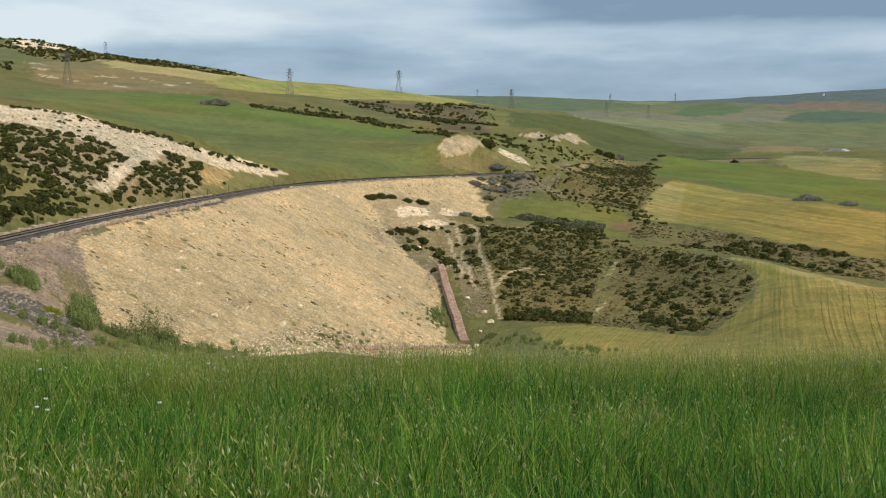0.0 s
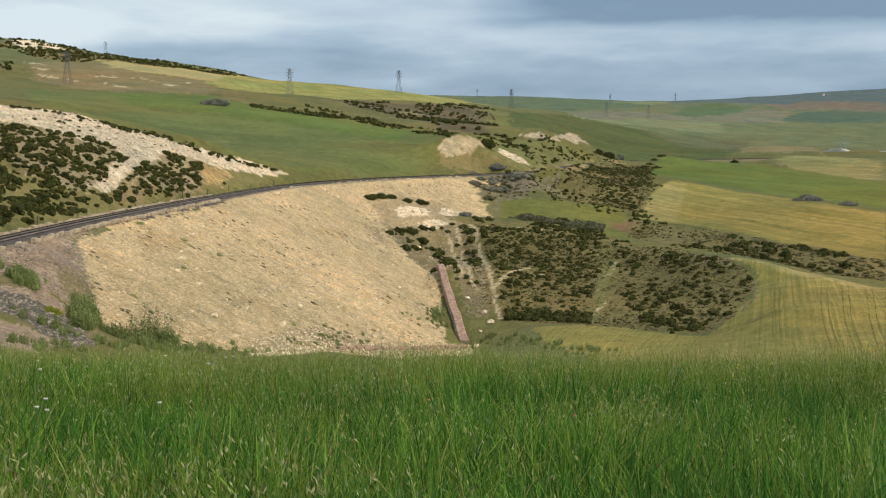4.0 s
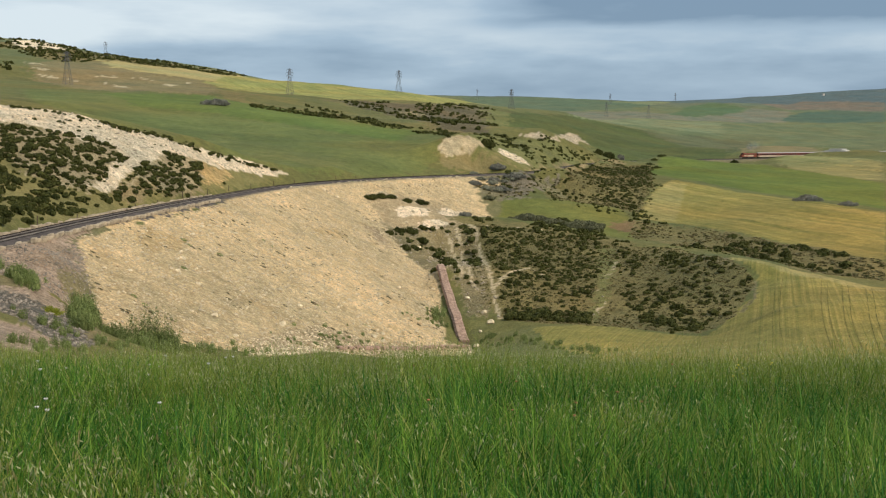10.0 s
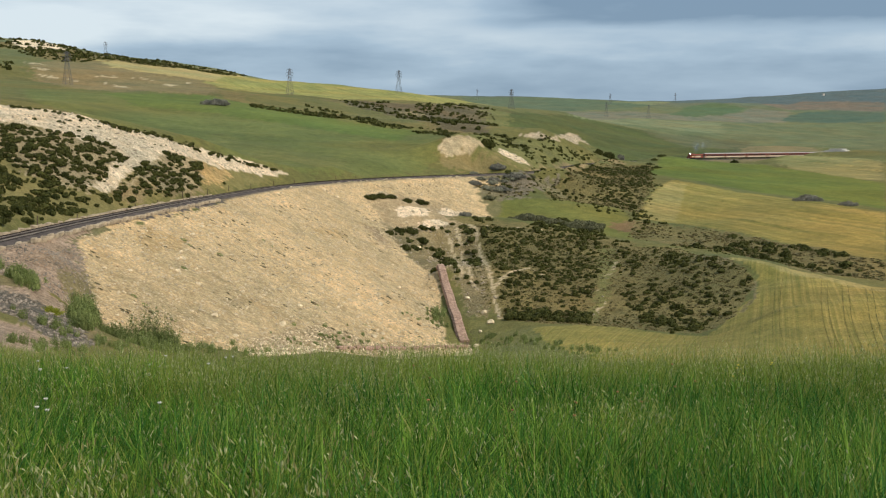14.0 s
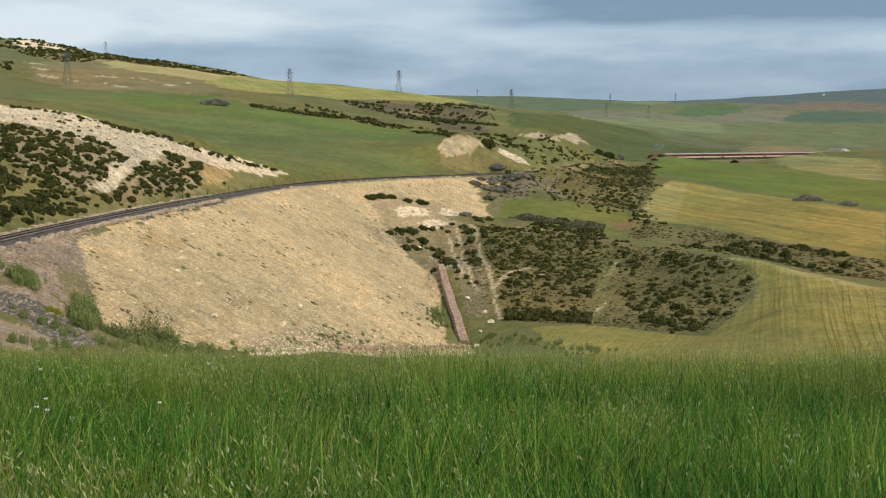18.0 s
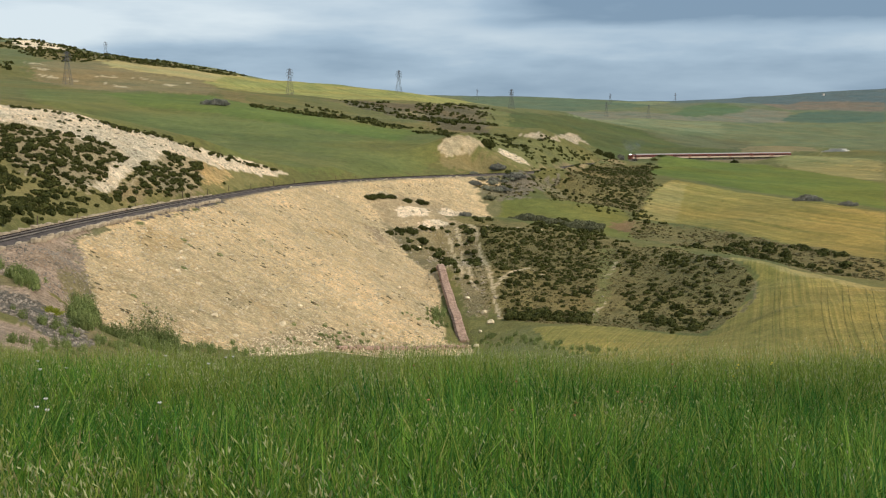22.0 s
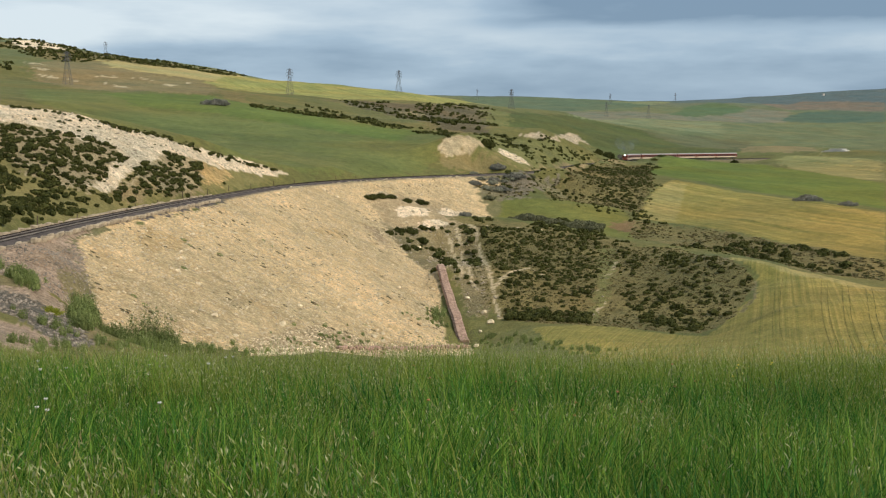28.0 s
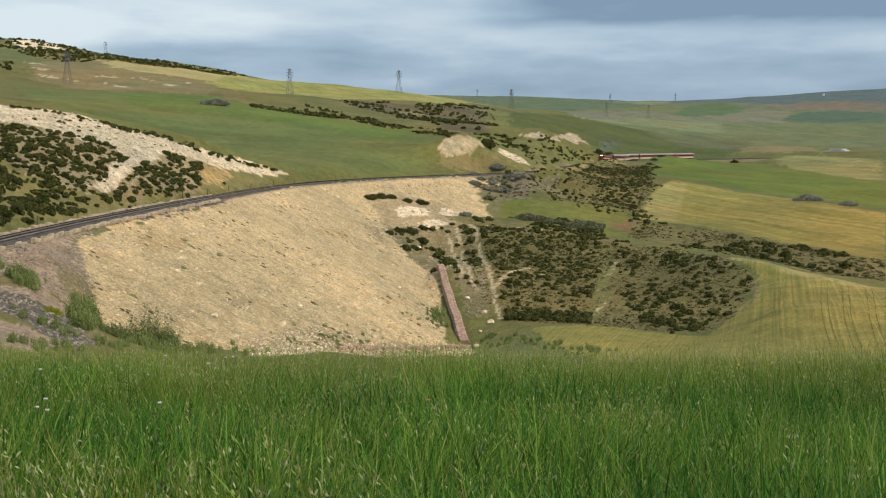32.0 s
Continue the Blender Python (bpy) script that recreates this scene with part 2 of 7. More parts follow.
# ---- what grows or lies where: outlines in plan, painted over one another in this order ----
COVER = [
    # the far covers come first, greyed and blued by haze put into their colours
    ("far_ridge", "hazeblue", [(695, 3352), (1530, 3731), (1323, 3223), (1048, 3250), (689, 2651)]),
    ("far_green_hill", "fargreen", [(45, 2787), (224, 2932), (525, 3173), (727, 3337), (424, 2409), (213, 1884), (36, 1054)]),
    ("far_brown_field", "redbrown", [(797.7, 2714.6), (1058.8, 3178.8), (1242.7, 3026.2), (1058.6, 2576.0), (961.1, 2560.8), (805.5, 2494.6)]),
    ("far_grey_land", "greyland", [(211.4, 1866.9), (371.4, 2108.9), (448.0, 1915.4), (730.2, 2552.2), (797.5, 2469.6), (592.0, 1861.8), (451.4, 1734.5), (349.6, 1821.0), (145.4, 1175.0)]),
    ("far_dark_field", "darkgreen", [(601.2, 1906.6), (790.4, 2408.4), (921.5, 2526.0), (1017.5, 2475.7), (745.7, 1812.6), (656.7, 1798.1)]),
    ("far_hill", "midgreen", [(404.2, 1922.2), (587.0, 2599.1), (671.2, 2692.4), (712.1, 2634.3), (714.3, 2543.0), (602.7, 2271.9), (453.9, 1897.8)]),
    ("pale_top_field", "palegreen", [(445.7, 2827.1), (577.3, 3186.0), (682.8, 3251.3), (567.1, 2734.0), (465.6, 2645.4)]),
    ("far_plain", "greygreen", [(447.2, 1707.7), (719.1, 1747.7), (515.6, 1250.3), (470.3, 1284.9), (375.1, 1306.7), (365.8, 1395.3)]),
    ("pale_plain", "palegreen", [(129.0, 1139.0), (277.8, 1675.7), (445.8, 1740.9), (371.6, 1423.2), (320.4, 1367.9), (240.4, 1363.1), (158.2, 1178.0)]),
    ("deep_green_slope", "deepgreen", [(55, 1032), (131, 1154), (174, 1200), (261, 1252), (345, 1249), (236, 886), (115, 629), (90, 623), (94, 796), (37, 518.6), (34, 755)]),
    ("far_slope_brown", "olivebrown", [(224.1, 1198.4), (308.6, 1316.8), (375.1, 1306.7), (268.5, 917.9), (240.7, 904.0), (244.2, 1116.2)]),
    ("knoll", "knollbrown", [(245, 902), (260, 923), (402, 1281), (323, 937), (320, 899), (278, 887)]),
    ("stubble_hill", "palefield", [(204, 660), (258, 746), (269, 652), (203.1, 491.1), (196.6, 535.7), (196, 604)]),
    ("stubble_streak", "ripepale", [(229.2, 626.8), (236.6, 627.2), (240.3, 617.9), (238.5, 613.4), (232.8, 616.9), (226.9, 620.4)]),
    ("stubble_streak", "ripepale", [(253.2, 660.4), (259.3, 658.2), (262.9, 650.0), (259.1, 640.6), (254.6, 646.1), (249.7, 651.3)]),
    ("stubble_streak", "ripepale", [(224.1, 641.6), (229.2, 641.8), (231.4, 633.9), (229.3, 628.1), (226.0, 632.9), (222.1, 636.0)]),
    ("stubble_streak", "ripepale", [(233.6, 598.2), (240.2, 598.7), (242.3, 588.6), (240.5, 584.1), (235.2, 586.3), (230.5, 590.0)]),
    ("stubble_streak", "ripepale", [(221.2, 676.5), (226.2, 675.5), (229.2, 668.8), (227.9, 664.9), (223.7, 667.9), (219.0, 669.9)]),
    ("stubble_streak", "ripepale", [(239.6, 671.1), (246.9, 673.9), (250.9, 667.3), (249.1, 662.6), (243.7, 665.0), (237.5, 665.2)]),
    ("green_field", "oliveg", [(123, 604), (147.2, 599.9), (182, 623), (195.4, 592.4), (198.6, 480.1), (136.6, 329.3), (125.9, 357.7), (115.4, 393), (91.1, 425.6), (94.9, 491.8)]),
    ("upper_ripe_field", "ripe", [(87.2, 409), (96.9, 393.8), (109.3, 372.2), (120.9, 343.5), (132.2, 318.8), (99.5, 238.8), (90.4, 276.6), (74.9, 303.5), (57.9, 318.1), (71.8, 371.4)]),
    ("gully", "heath", [(56.7, 311.1), (74.4, 301.2), (89.5, 273.7), (98.6, 236.5), (87.9, 210.6), (71, 216.7), (68.8, 251.1), (58.8, 272.8), (49.1, 284.2)]),
    ("near_ripe_field", "ripe", [(59.6, 224), (69.1, 210.8), (78.6, 188.1), (50.8, 120.7), (18.8, 126.8), (15.4, 184.4), (26.8, 188.4), (43.3, 173.4), (50.4, 185.5), (57.8, 195), (62, 207.7)]),
    ("scrub_slope", "heath", [(10.3, 294.2), (18.1, 294), (32.1, 280.6), (44.9, 259.6), (56.2, 254.3), (59.4, 220.7), (60.8, 205.9), (50.8, 184.4), (43.3, 177.4), (21.9, 189.4), (11.4, 201.2), (7.6, 217.3), (2.4, 277.7)]),
    ("green_flat", "flatgreen", [(13.3, 330.2), (31.5, 338.3), (51.8, 354.8), (56.1, 325), (49.5, 277.9), (39.3, 289.8), (24.4, 316.1), (15.5, 304.6)]),
    ("slope_top", "heath", [(1.7, 297.5), (8.9, 300.9), (21.7, 300.7), (33.0, 287.8), (41.6, 283.9), (47.4, 265.8), (45.9, 257.3), (30.7, 267.9), (16.9, 275.1), (2.4, 282.5)]),
    ("flat_earth", "earth", [(49.2, 308.9), (57.5, 313.6), (51.7, 294.8), (47.8, 294.4)]),
    ("mid_scrub_slope", "heath", [(31.9, 343.1), (42.6, 374), (71.5, 491.6), (107.1, 555.6), (75.9, 387.4), (59.1, 327.4), (48.1, 342.3)]),
    ("hollow_verge", "verge", [(5.1, 205.9), (10.2, 199), (15.8, 177.6), (19.6, 132.4), (3.6, 145.7)]),
    ("left_hillside", "dryturf", [(-82.8, 194), (-67.5, 219.9), (-41.8, 284.2), (-48.2, 237.8), (-54.7, 177), (-55.6, 128.7)]),
    ("long_green_hill", "field", [(-211.7, 544.1), (-169.4, 554.3), (-124.1, 586.8), (-86.3, 541.8), (-50.1, 519), (-3.5, 477.2), (0.2, 367.9), (-7.1, 344), (-39.8, 291.4), (-45.3, 282.6), (-61.7, 242.7), (-79.5, 221.7)]),
    ("fresh_green_strip", "fresh", [(-171.2, 541.8), (-126.4, 583.5), (-83.8, 526.3), (-46.5, 482), (-5.8, 464.1), (-17.7, 401.9), (-60.6, 437.4), (-95.8, 452.6), (-128.8, 451.9)]),
    ("fallow_slope", "fallow", [(-368, 955), (-369, 1135), (-277, 992), (-217, 956), (-167, 810), (-127.8, 590), (-174.4, 570.8), (-213, 604), (-280, 741)]),
    ("fallow_streak", "bare", [(-307.0, 814.5), (-304.2, 821.7), (-296.8, 816.8), (-292.9, 805.9), (-297.1, 802.6), (-302.9, 803.4)]),
    ("fallow_streak", "bare", [(-288.9, 782.2), (-284.4, 786.7), (-277.4, 784.2), (-274.9, 776.9), (-279.7, 773.5), (-285.8, 773.7)]),
    ("fallow_streak", "bare", [(-251.6, 785.3), (-246.5, 783.1), (-241.3, 780.9), (-239.4, 774.8), (-244.0, 775.1), (-249.4, 778.2)]),
    ("fallow_streak", "bare", [(-235.0, 772.2), (-229.1, 768.7), (-221.9, 760.4), (-187.2, 641.6), (-190.6, 639.3), (-231.4, 760.3)]),
    ("fallow_streak", "bare", [(-270.2, 781.1), (-266.6, 782.3), (-262.5, 782.2), (-260.8, 777.2), (-264.7, 776.8), (-269.0, 777.6)]),
    ("fallow_streak", "bare", [(-258.9, 824.7), (-255.0, 829.9), (-249.7, 831.1), (-247.4, 823.4), (-251.9, 819.9), (-256.9, 818.2)]),
    ("fallow_streak", "bare", [(-236.0, 845.7), (-230.9, 846.6), (-225.6, 846.4), (-223.7, 839.1), (-228.8, 838.6), (-234.4, 839.9)]),
    ("fallow_streak", "bare", [(-213.6, 822.2), (-208.2, 822.7), (-200.8, 815.2), (-197.5, 801.9), (-203.3, 803.2), (-210.7, 810.6)]),
    ("fallow_streak", "bare", [(-207.5, 859.1), (-203.7, 862.0), (-199.1, 861.8), (-197.2, 853.4), (-201.3, 851.9), (-206.0, 852.9)]),
    ("fallow_streak", "bare", [(-374.9, 978.9), (-368.9, 976.4), (-360.8, 968.3), (-325.7, 874.0), (-332.4, 879.8), (-367.3, 958.9)]),
    ("straw_band", "straw", [(-363, 1125), (-330, 1309), (-255, 1418), (-190, 1028), (-224, 887), (-299, 982)]),
    ("crest_ripe", "yellowgreen", [(-197, 887), (-252, 1404), (-106, 1103), (-45, 1099), (20, 2357), (49, 1114), (-2, 985), (-75, 777), (-153, 804)]),
    ("heath_brow", "heath", [(-166, 803), (-101, 680), (-67, 779), (-2, 869), (64, 1058), (26.7, 530.8), (4, 471.5), (-6.1, 481.8), (-51.1, 529.5), (-88.6, 556.6), (-120.5, 584.2)]),
    ("tan_strip", "verge", [(-102, 641), (-67, 693), (-36, 659), (-6.9, 550.1), (-41.6, 550.6), (-72, 617)]),
    ("brow_turf", "hillturf", [(-125.0, 656.4), (-97.0, 701.6), (-71.4, 702.3), (-35.1, 644.5), (-3.6, 485.2), (-21.9, 495.9), (-45.3, 526.3), (-64.5, 549.4), (-88.8, 557.2), (-103.5, 574.7)]),
    ("brow_dark", "browheath", [(-75.3, 748.9), (-51.5, 792.9), (-10.4, 826.0), (45.0, 1046.7), (41.9, 792.0), (20.1, 504.7), (1.6, 492.8), (-16.0, 563.7), (-35.9, 659.2), (-59.2, 689.4)]),
    ("brow_bare", "tan", [(-26.2, 724.2), (-15.1, 736.7), (-15.5, 671.3), (-25.0, 661.9)]),
    ("brow_tan", "verge", [(32.8, 822.9), (63.3, 1041.7), (46.9, 771.2), (18.6, 536.7)]),
    ("green_mottle", "fresh", [(-101.7, 480.6), (-88.8, 557.2), (-59.9, 510.0), (-40.0, 465.1), (-58.6, 457.9), (-81.8, 453.4)]),
    ("lower_yellow", "yellowfield", [(-67.9, 242.1), (-81.2, 382.7), (-49.4, 356.1), (-28.6, 331.4), (-35.6, 301.5), (-54.4, 328.9), (-55.7, 262.0), (-61.0, 239.8)]),
    ("grey_scrub_patch", "heath", [(-426.0, 1105.9), (-427.3, 1198.6), (-374.0, 1158.6), (-342.9, 1073.9), (-355.1, 1009.8), (-402.0, 1064.8)]),
    ("skyline_scrub", "heath", [(-513, 1226), (-459, 1252), (-391, 1222), (-336, 1330), (-265, 1394), (-294, 1163), (-363, 1098), (-470, 1150)]),
    ("skyline_rock", "whiterock", [(-508, 1286), (-483, 1318), (-430, 1233), (-410, 1157), (-441, 1161), (-473, 1198)]),
    ("outcrop_slope_soil", "outcropsoil", [(-80.2, 192.5), (-70.7, 199.7), (-65.2, 212.3), (-60.8, 205.4), (-58.9, 178.8), (-62.1, 172.1), (-65.6, 171.8), (-69.3, 172.2), (-74.1, 177.4)]),
    ("outcrop_slope_soil", "outcropsoil", [(-58.5, 204.2), (-59.5, 233.7), (-55.1, 243.8), (-50.9, 223.3), (-54.4, 196.6), (-58.1, 190)]),
    ("outcrop_rock", "whiterock", [(-85.2, 204.7), (-80.4, 212), (-75.2, 226.2), (-61.3, 241.1), (-50.4, 270.5), (-41.2, 287), (-45.1, 272.4), (-51.3, 253.4), (-55.2, 244.3), (-59.2, 232.5), (-58.5, 208.1), (-58.6, 191.7), (-58.8, 184.5), (-60, 179.2), (-60.9, 194.7), (-61.8, 208), (-65.4, 211), (-67.2, 201.7), (-70.7, 199.7), (-75.1, 197.7), (-80.2, 192.5)]),
    ("ochre_rock", "ochre", [(-55.1, 242), (-51.5, 255.7), (-49.3, 245.7), (-51.3, 229.3)]),
    ("outcrop_foot", "tan", [(-58.1, 188.3), (-57.1, 199), (-53.2, 208.2), (-51, 227.7), (-50, 218), (-55.1, 191.4)]),
    ("line_bank", "greybank", [(7.9, 339.7), (21.4, 350.6), (42.6, 374), (38.9, 366.8), (28, 340.3), (18.7, 334.2), (13.6, 330.5), (10.8, 335.6)]),
    ("face_slope", "verge", [(-0.7, 353.2), (0.2, 367.9), (3.2, 375.2), (19.8, 495.1), (38.2, 497.4), (60.7, 534.2), (80.9, 567.5), (54.8, 481.4), (30.1, 391.5)]),
    ("rock_face", "bufrock", [(-1.5, 366.8), (0.2, 372.4), (3.2, 376.7), (8.2, 378.9), (13.3, 383.4), (15.8, 384.2), (11.1, 376.5), (7.0, 371.5), (3.1, 365.7), (0.2, 364.4)]),
    ("face_foot", "footturf", [(-0.8, 360.1), (7.1, 372.3), (17.2, 379.6), (29.1, 391.4), (3, 353.8)]),
    ("rock_rib", "whiterock", [(21.2, 410.6), (26.1, 410.0), (31.9, 408.9), (32.8, 406.6), (27.4, 396.9), (21.6, 386.8)]),
    ("upper_face", "pinkrock", [(36.2, 506.9), (43.4, 513.0), (49.2, 517.1), (56.9, 538.3), (89.4, 787.7), (97.3, 785.0), (104.6, 762.4), (77.6, 625.2), (57.8, 534.2), (46.9, 506.6), (40.1, 505.6)]),
    ("line_side_bare", "tan", [(30.3, 393.2), (54.8, 481.4), (81.8, 562.6), (89.5, 537.6), (68.7, 490.7), (43.6, 383), (30.5, 370.7)]),
    ("sandy_fill", "fill", [(-45.8, 134.1), (-43.6, 170.3), (-41.8, 217.3), (-36.9, 265), (-23.2, 305.6), (3, 350.6), (14.2, 303.9), (-5.5, 304.5), (-19.2, 290.7), (-17.4, 280.4), (-12.4, 263.4), (-7.5, 250.0), (-2.0, 241.0), (-0.8, 231.4), (0.4, 187.3), (1.5, 180.1), (-19.8, 121.6), (-26.4, 108.6), (-31.4, 103.8), (-34.9, 106.9), (-38.8, 115.3)]),
    ("fill_ochre", "fillochre", [(-43.2, 145.6), (-43.3, 158.5), (-39.2, 162.9), (-37.7, 153.7), (-39.8, 143.6)]),
    ("fill_ochre", "fillochre", [(-27.9, 224.7), (-23.7, 243.3), (-21.9, 237.6), (-25.2, 222.1)]),
    ("fill_scour", "fillbrown", [(-19.7, 258.5), (-17.3, 263.6), (-12.6, 253.3), (-13.4, 247.0), (-17.3, 252.7)]),
    ("fill_ochre", "fillochre", [(-7.5, 323.4), (-4.1, 327.3), (2.7, 322.4), (-0.7, 316.6)]),
    ("notch_bare", "notchsoil", [(-19.9, 291.4), (-13.4, 302.2), (-2.3, 314.5), (7.8, 320.3), (14.7, 301.5), (11.0, 316.0), (0.9, 294.2), (8.6, 289.0), (8.1, 271.9), (2.0, 235.3), (-1.0, 235.2), (-2.4, 241.7), (-8.2, 250.0), (-13.1, 263.4), (-18.1, 280.4)]),
    ("sandy_top", "filltop", [(-22.5, 296), (4.7, 346), (10.8, 334.2), (14.8, 303.1), (7.7, 314.8), (-3.9, 308.5), (-13.4, 302.2), (-19.1, 291.8)]),
    ("side_rock", "whiterock", [(-12.7, 285.9), (-6.9, 295.1), (-3, 299.8), (-5.2, 286.9), (-11.8, 281.4)]),
    ("side_rock", "whiterock", [(-5.8, 283), (-1.4, 289.7), (2.4, 288), (-2.1, 281.1), (-6.5, 278.5)]),
    ("side_rock", "whiterock", [(-0.7, 308), (7.7, 314.3), (2.5, 296.6), (-1.4, 296.4)]),
    ("side_rock_low", "rocksoil", [(-13.5, 271.1), (-2.1, 282), (5.6, 291.1), (10.1, 287.6), (9.4, 267.9), (9.4, 204.5), (5.1, 205.9), (2, 231.7), (-3.1, 243.4), (-8.5, 251.1)]),
    ("goat_path", "bare", [(7.1, 292.5), (8.9, 273.7), (9.7, 243.3), (10.1, 216.9), (10.7, 202.1), (11.3, 201.3), (10.7, 216.4), (10.4, 242.2), (9.7, 272.9), (8.1, 292.2)]),
    ("goat_path", "bare", [(0.5, 278.6), (2.5, 271.0), (3.8, 228.9), (4.4, 228.7), (3.2, 271.0), (1.3, 278.5)]),
    ("goat_path", "bare", [(2.9, 287.0), (4.2, 273.2), (5.4, 232.0), (7.0, 219.6), (7.5, 219.0), (5.9, 231.9), (4.8, 273.0), (3.5, 286.8)]),
    ("goat_path", "bare", [(10.0, 220.5), (12.0, 228.3), (14.9, 236.3), (19.1, 241.5), (22.1, 232.2), (22.6, 231.7), (19.7, 240.6), (15.5, 235.8), (12.6, 227.9), (10.6, 219.8)]),
    ("goat_path", "bare", [(39.9, 246.2), (35.1, 228.0), (31.3, 216.4), (31.6, 207.8), (27.9, 198.7), (28.5, 198.0), (32.2, 207.3), (31.9, 215.9), (35.7, 227.0), (40.5, 245.1)]),
    ("field_edge", "tanrock", [(60.8, 209), (60.5, 205), (56.8, 192.3), (52.1, 184.6), (52.3, 186.5), (56.8, 193.8), (59.9, 204.9)]),
    ("pink_bare", "tanrock", [(55.7, 240.3), (59.7, 222.1), (59.4, 216.3), (54.3, 223.8)]),
    ("ripe_margin", "ripepale", [(70.4, 366.2), (85.1, 401.4), (89.9, 394.4), (68.8, 315.2), (59, 316.4)]),
    ("slope_gap", "verge", [(38.6, 261.2), (42, 258.3), (35.3, 222.5), (28.8, 195.3), (26.5, 193.3), (30.6, 214.1)]),
    ("toe_rubble", "rubble", [(-23.6, 127.9), (-18.2, 152.1), (-13.8, 157.6), (-11.3, 157.9), (4.8, 193.1), (5.2, 172.2), (-19.5, 105.7)]),
    ("spur_soil", "pinksoil", [(-48.1, 111.3), (-43.5, 113.3), (-45.2, 131.3), (-39, 117.2), (-35.1, 106.5), (-36.1, 101.8), (-39.1, 101.3), (-42.9, 99)]),
    ("spur_gravel", "gravel", [(-40.3, 92.8), (-37.5, 95.8), (-33.9, 95.6), (-27.5, 83.7), (-26.8, 74.3), (-32.3, 82.3), (-35.2, 81)]),
    ("spur_earth", "pinksoil", [(-33.1, 76.2), (-31.1, 79.2), (-27.5, 77.2), (-23.3, 60), (-26.4, 60.5)]),
    ("spur_green", "spurverge", [(-39.4, 109.6), (-40.7, 121.7), (-35.1, 106.5), (-27.1, 84.8), (-28, 83.9), (-34.1, 97.2)]),
    ("spur_green", "spurverge", [(-42.3, 97.6), (-40.4, 104.9), (-38.5, 101.5), (-40.3, 92.8)]),
    ("spur_slope", "pinksoil", [(-40.6, 93.5), (-38.5, 101.2), (-36, 100), (-28.7, 84.6), (-33.9, 95.2), (-37.5, 95.8), (-40.1, 92.3)]),
    ("shoulder_gravel", "pinksoil", [(-50.2, 116.1), (-47.8, 124.4), (-47.2, 140.5), (-46.2, 137.6), (-43.5, 113.3), (-47.1, 108.9)]),
    ("ballast_spill", "ballastgrey", [(-47.8, 140), (-46.8, 150), (-45.0, 168), (-43.6, 186), (-42.2, 206), (-43.4, 212), (-46.5, 186), (-48, 166), (-50, 140)]),
    ("field_rim", "ripepale", [(60.4, 224.5), (65.3, 217.0), (75.2, 212.2), (77.4, 185.2), (74.8, 179.0), (71.0, 204.3), (63.8, 213.8), (59.8, 220.8)]),
]
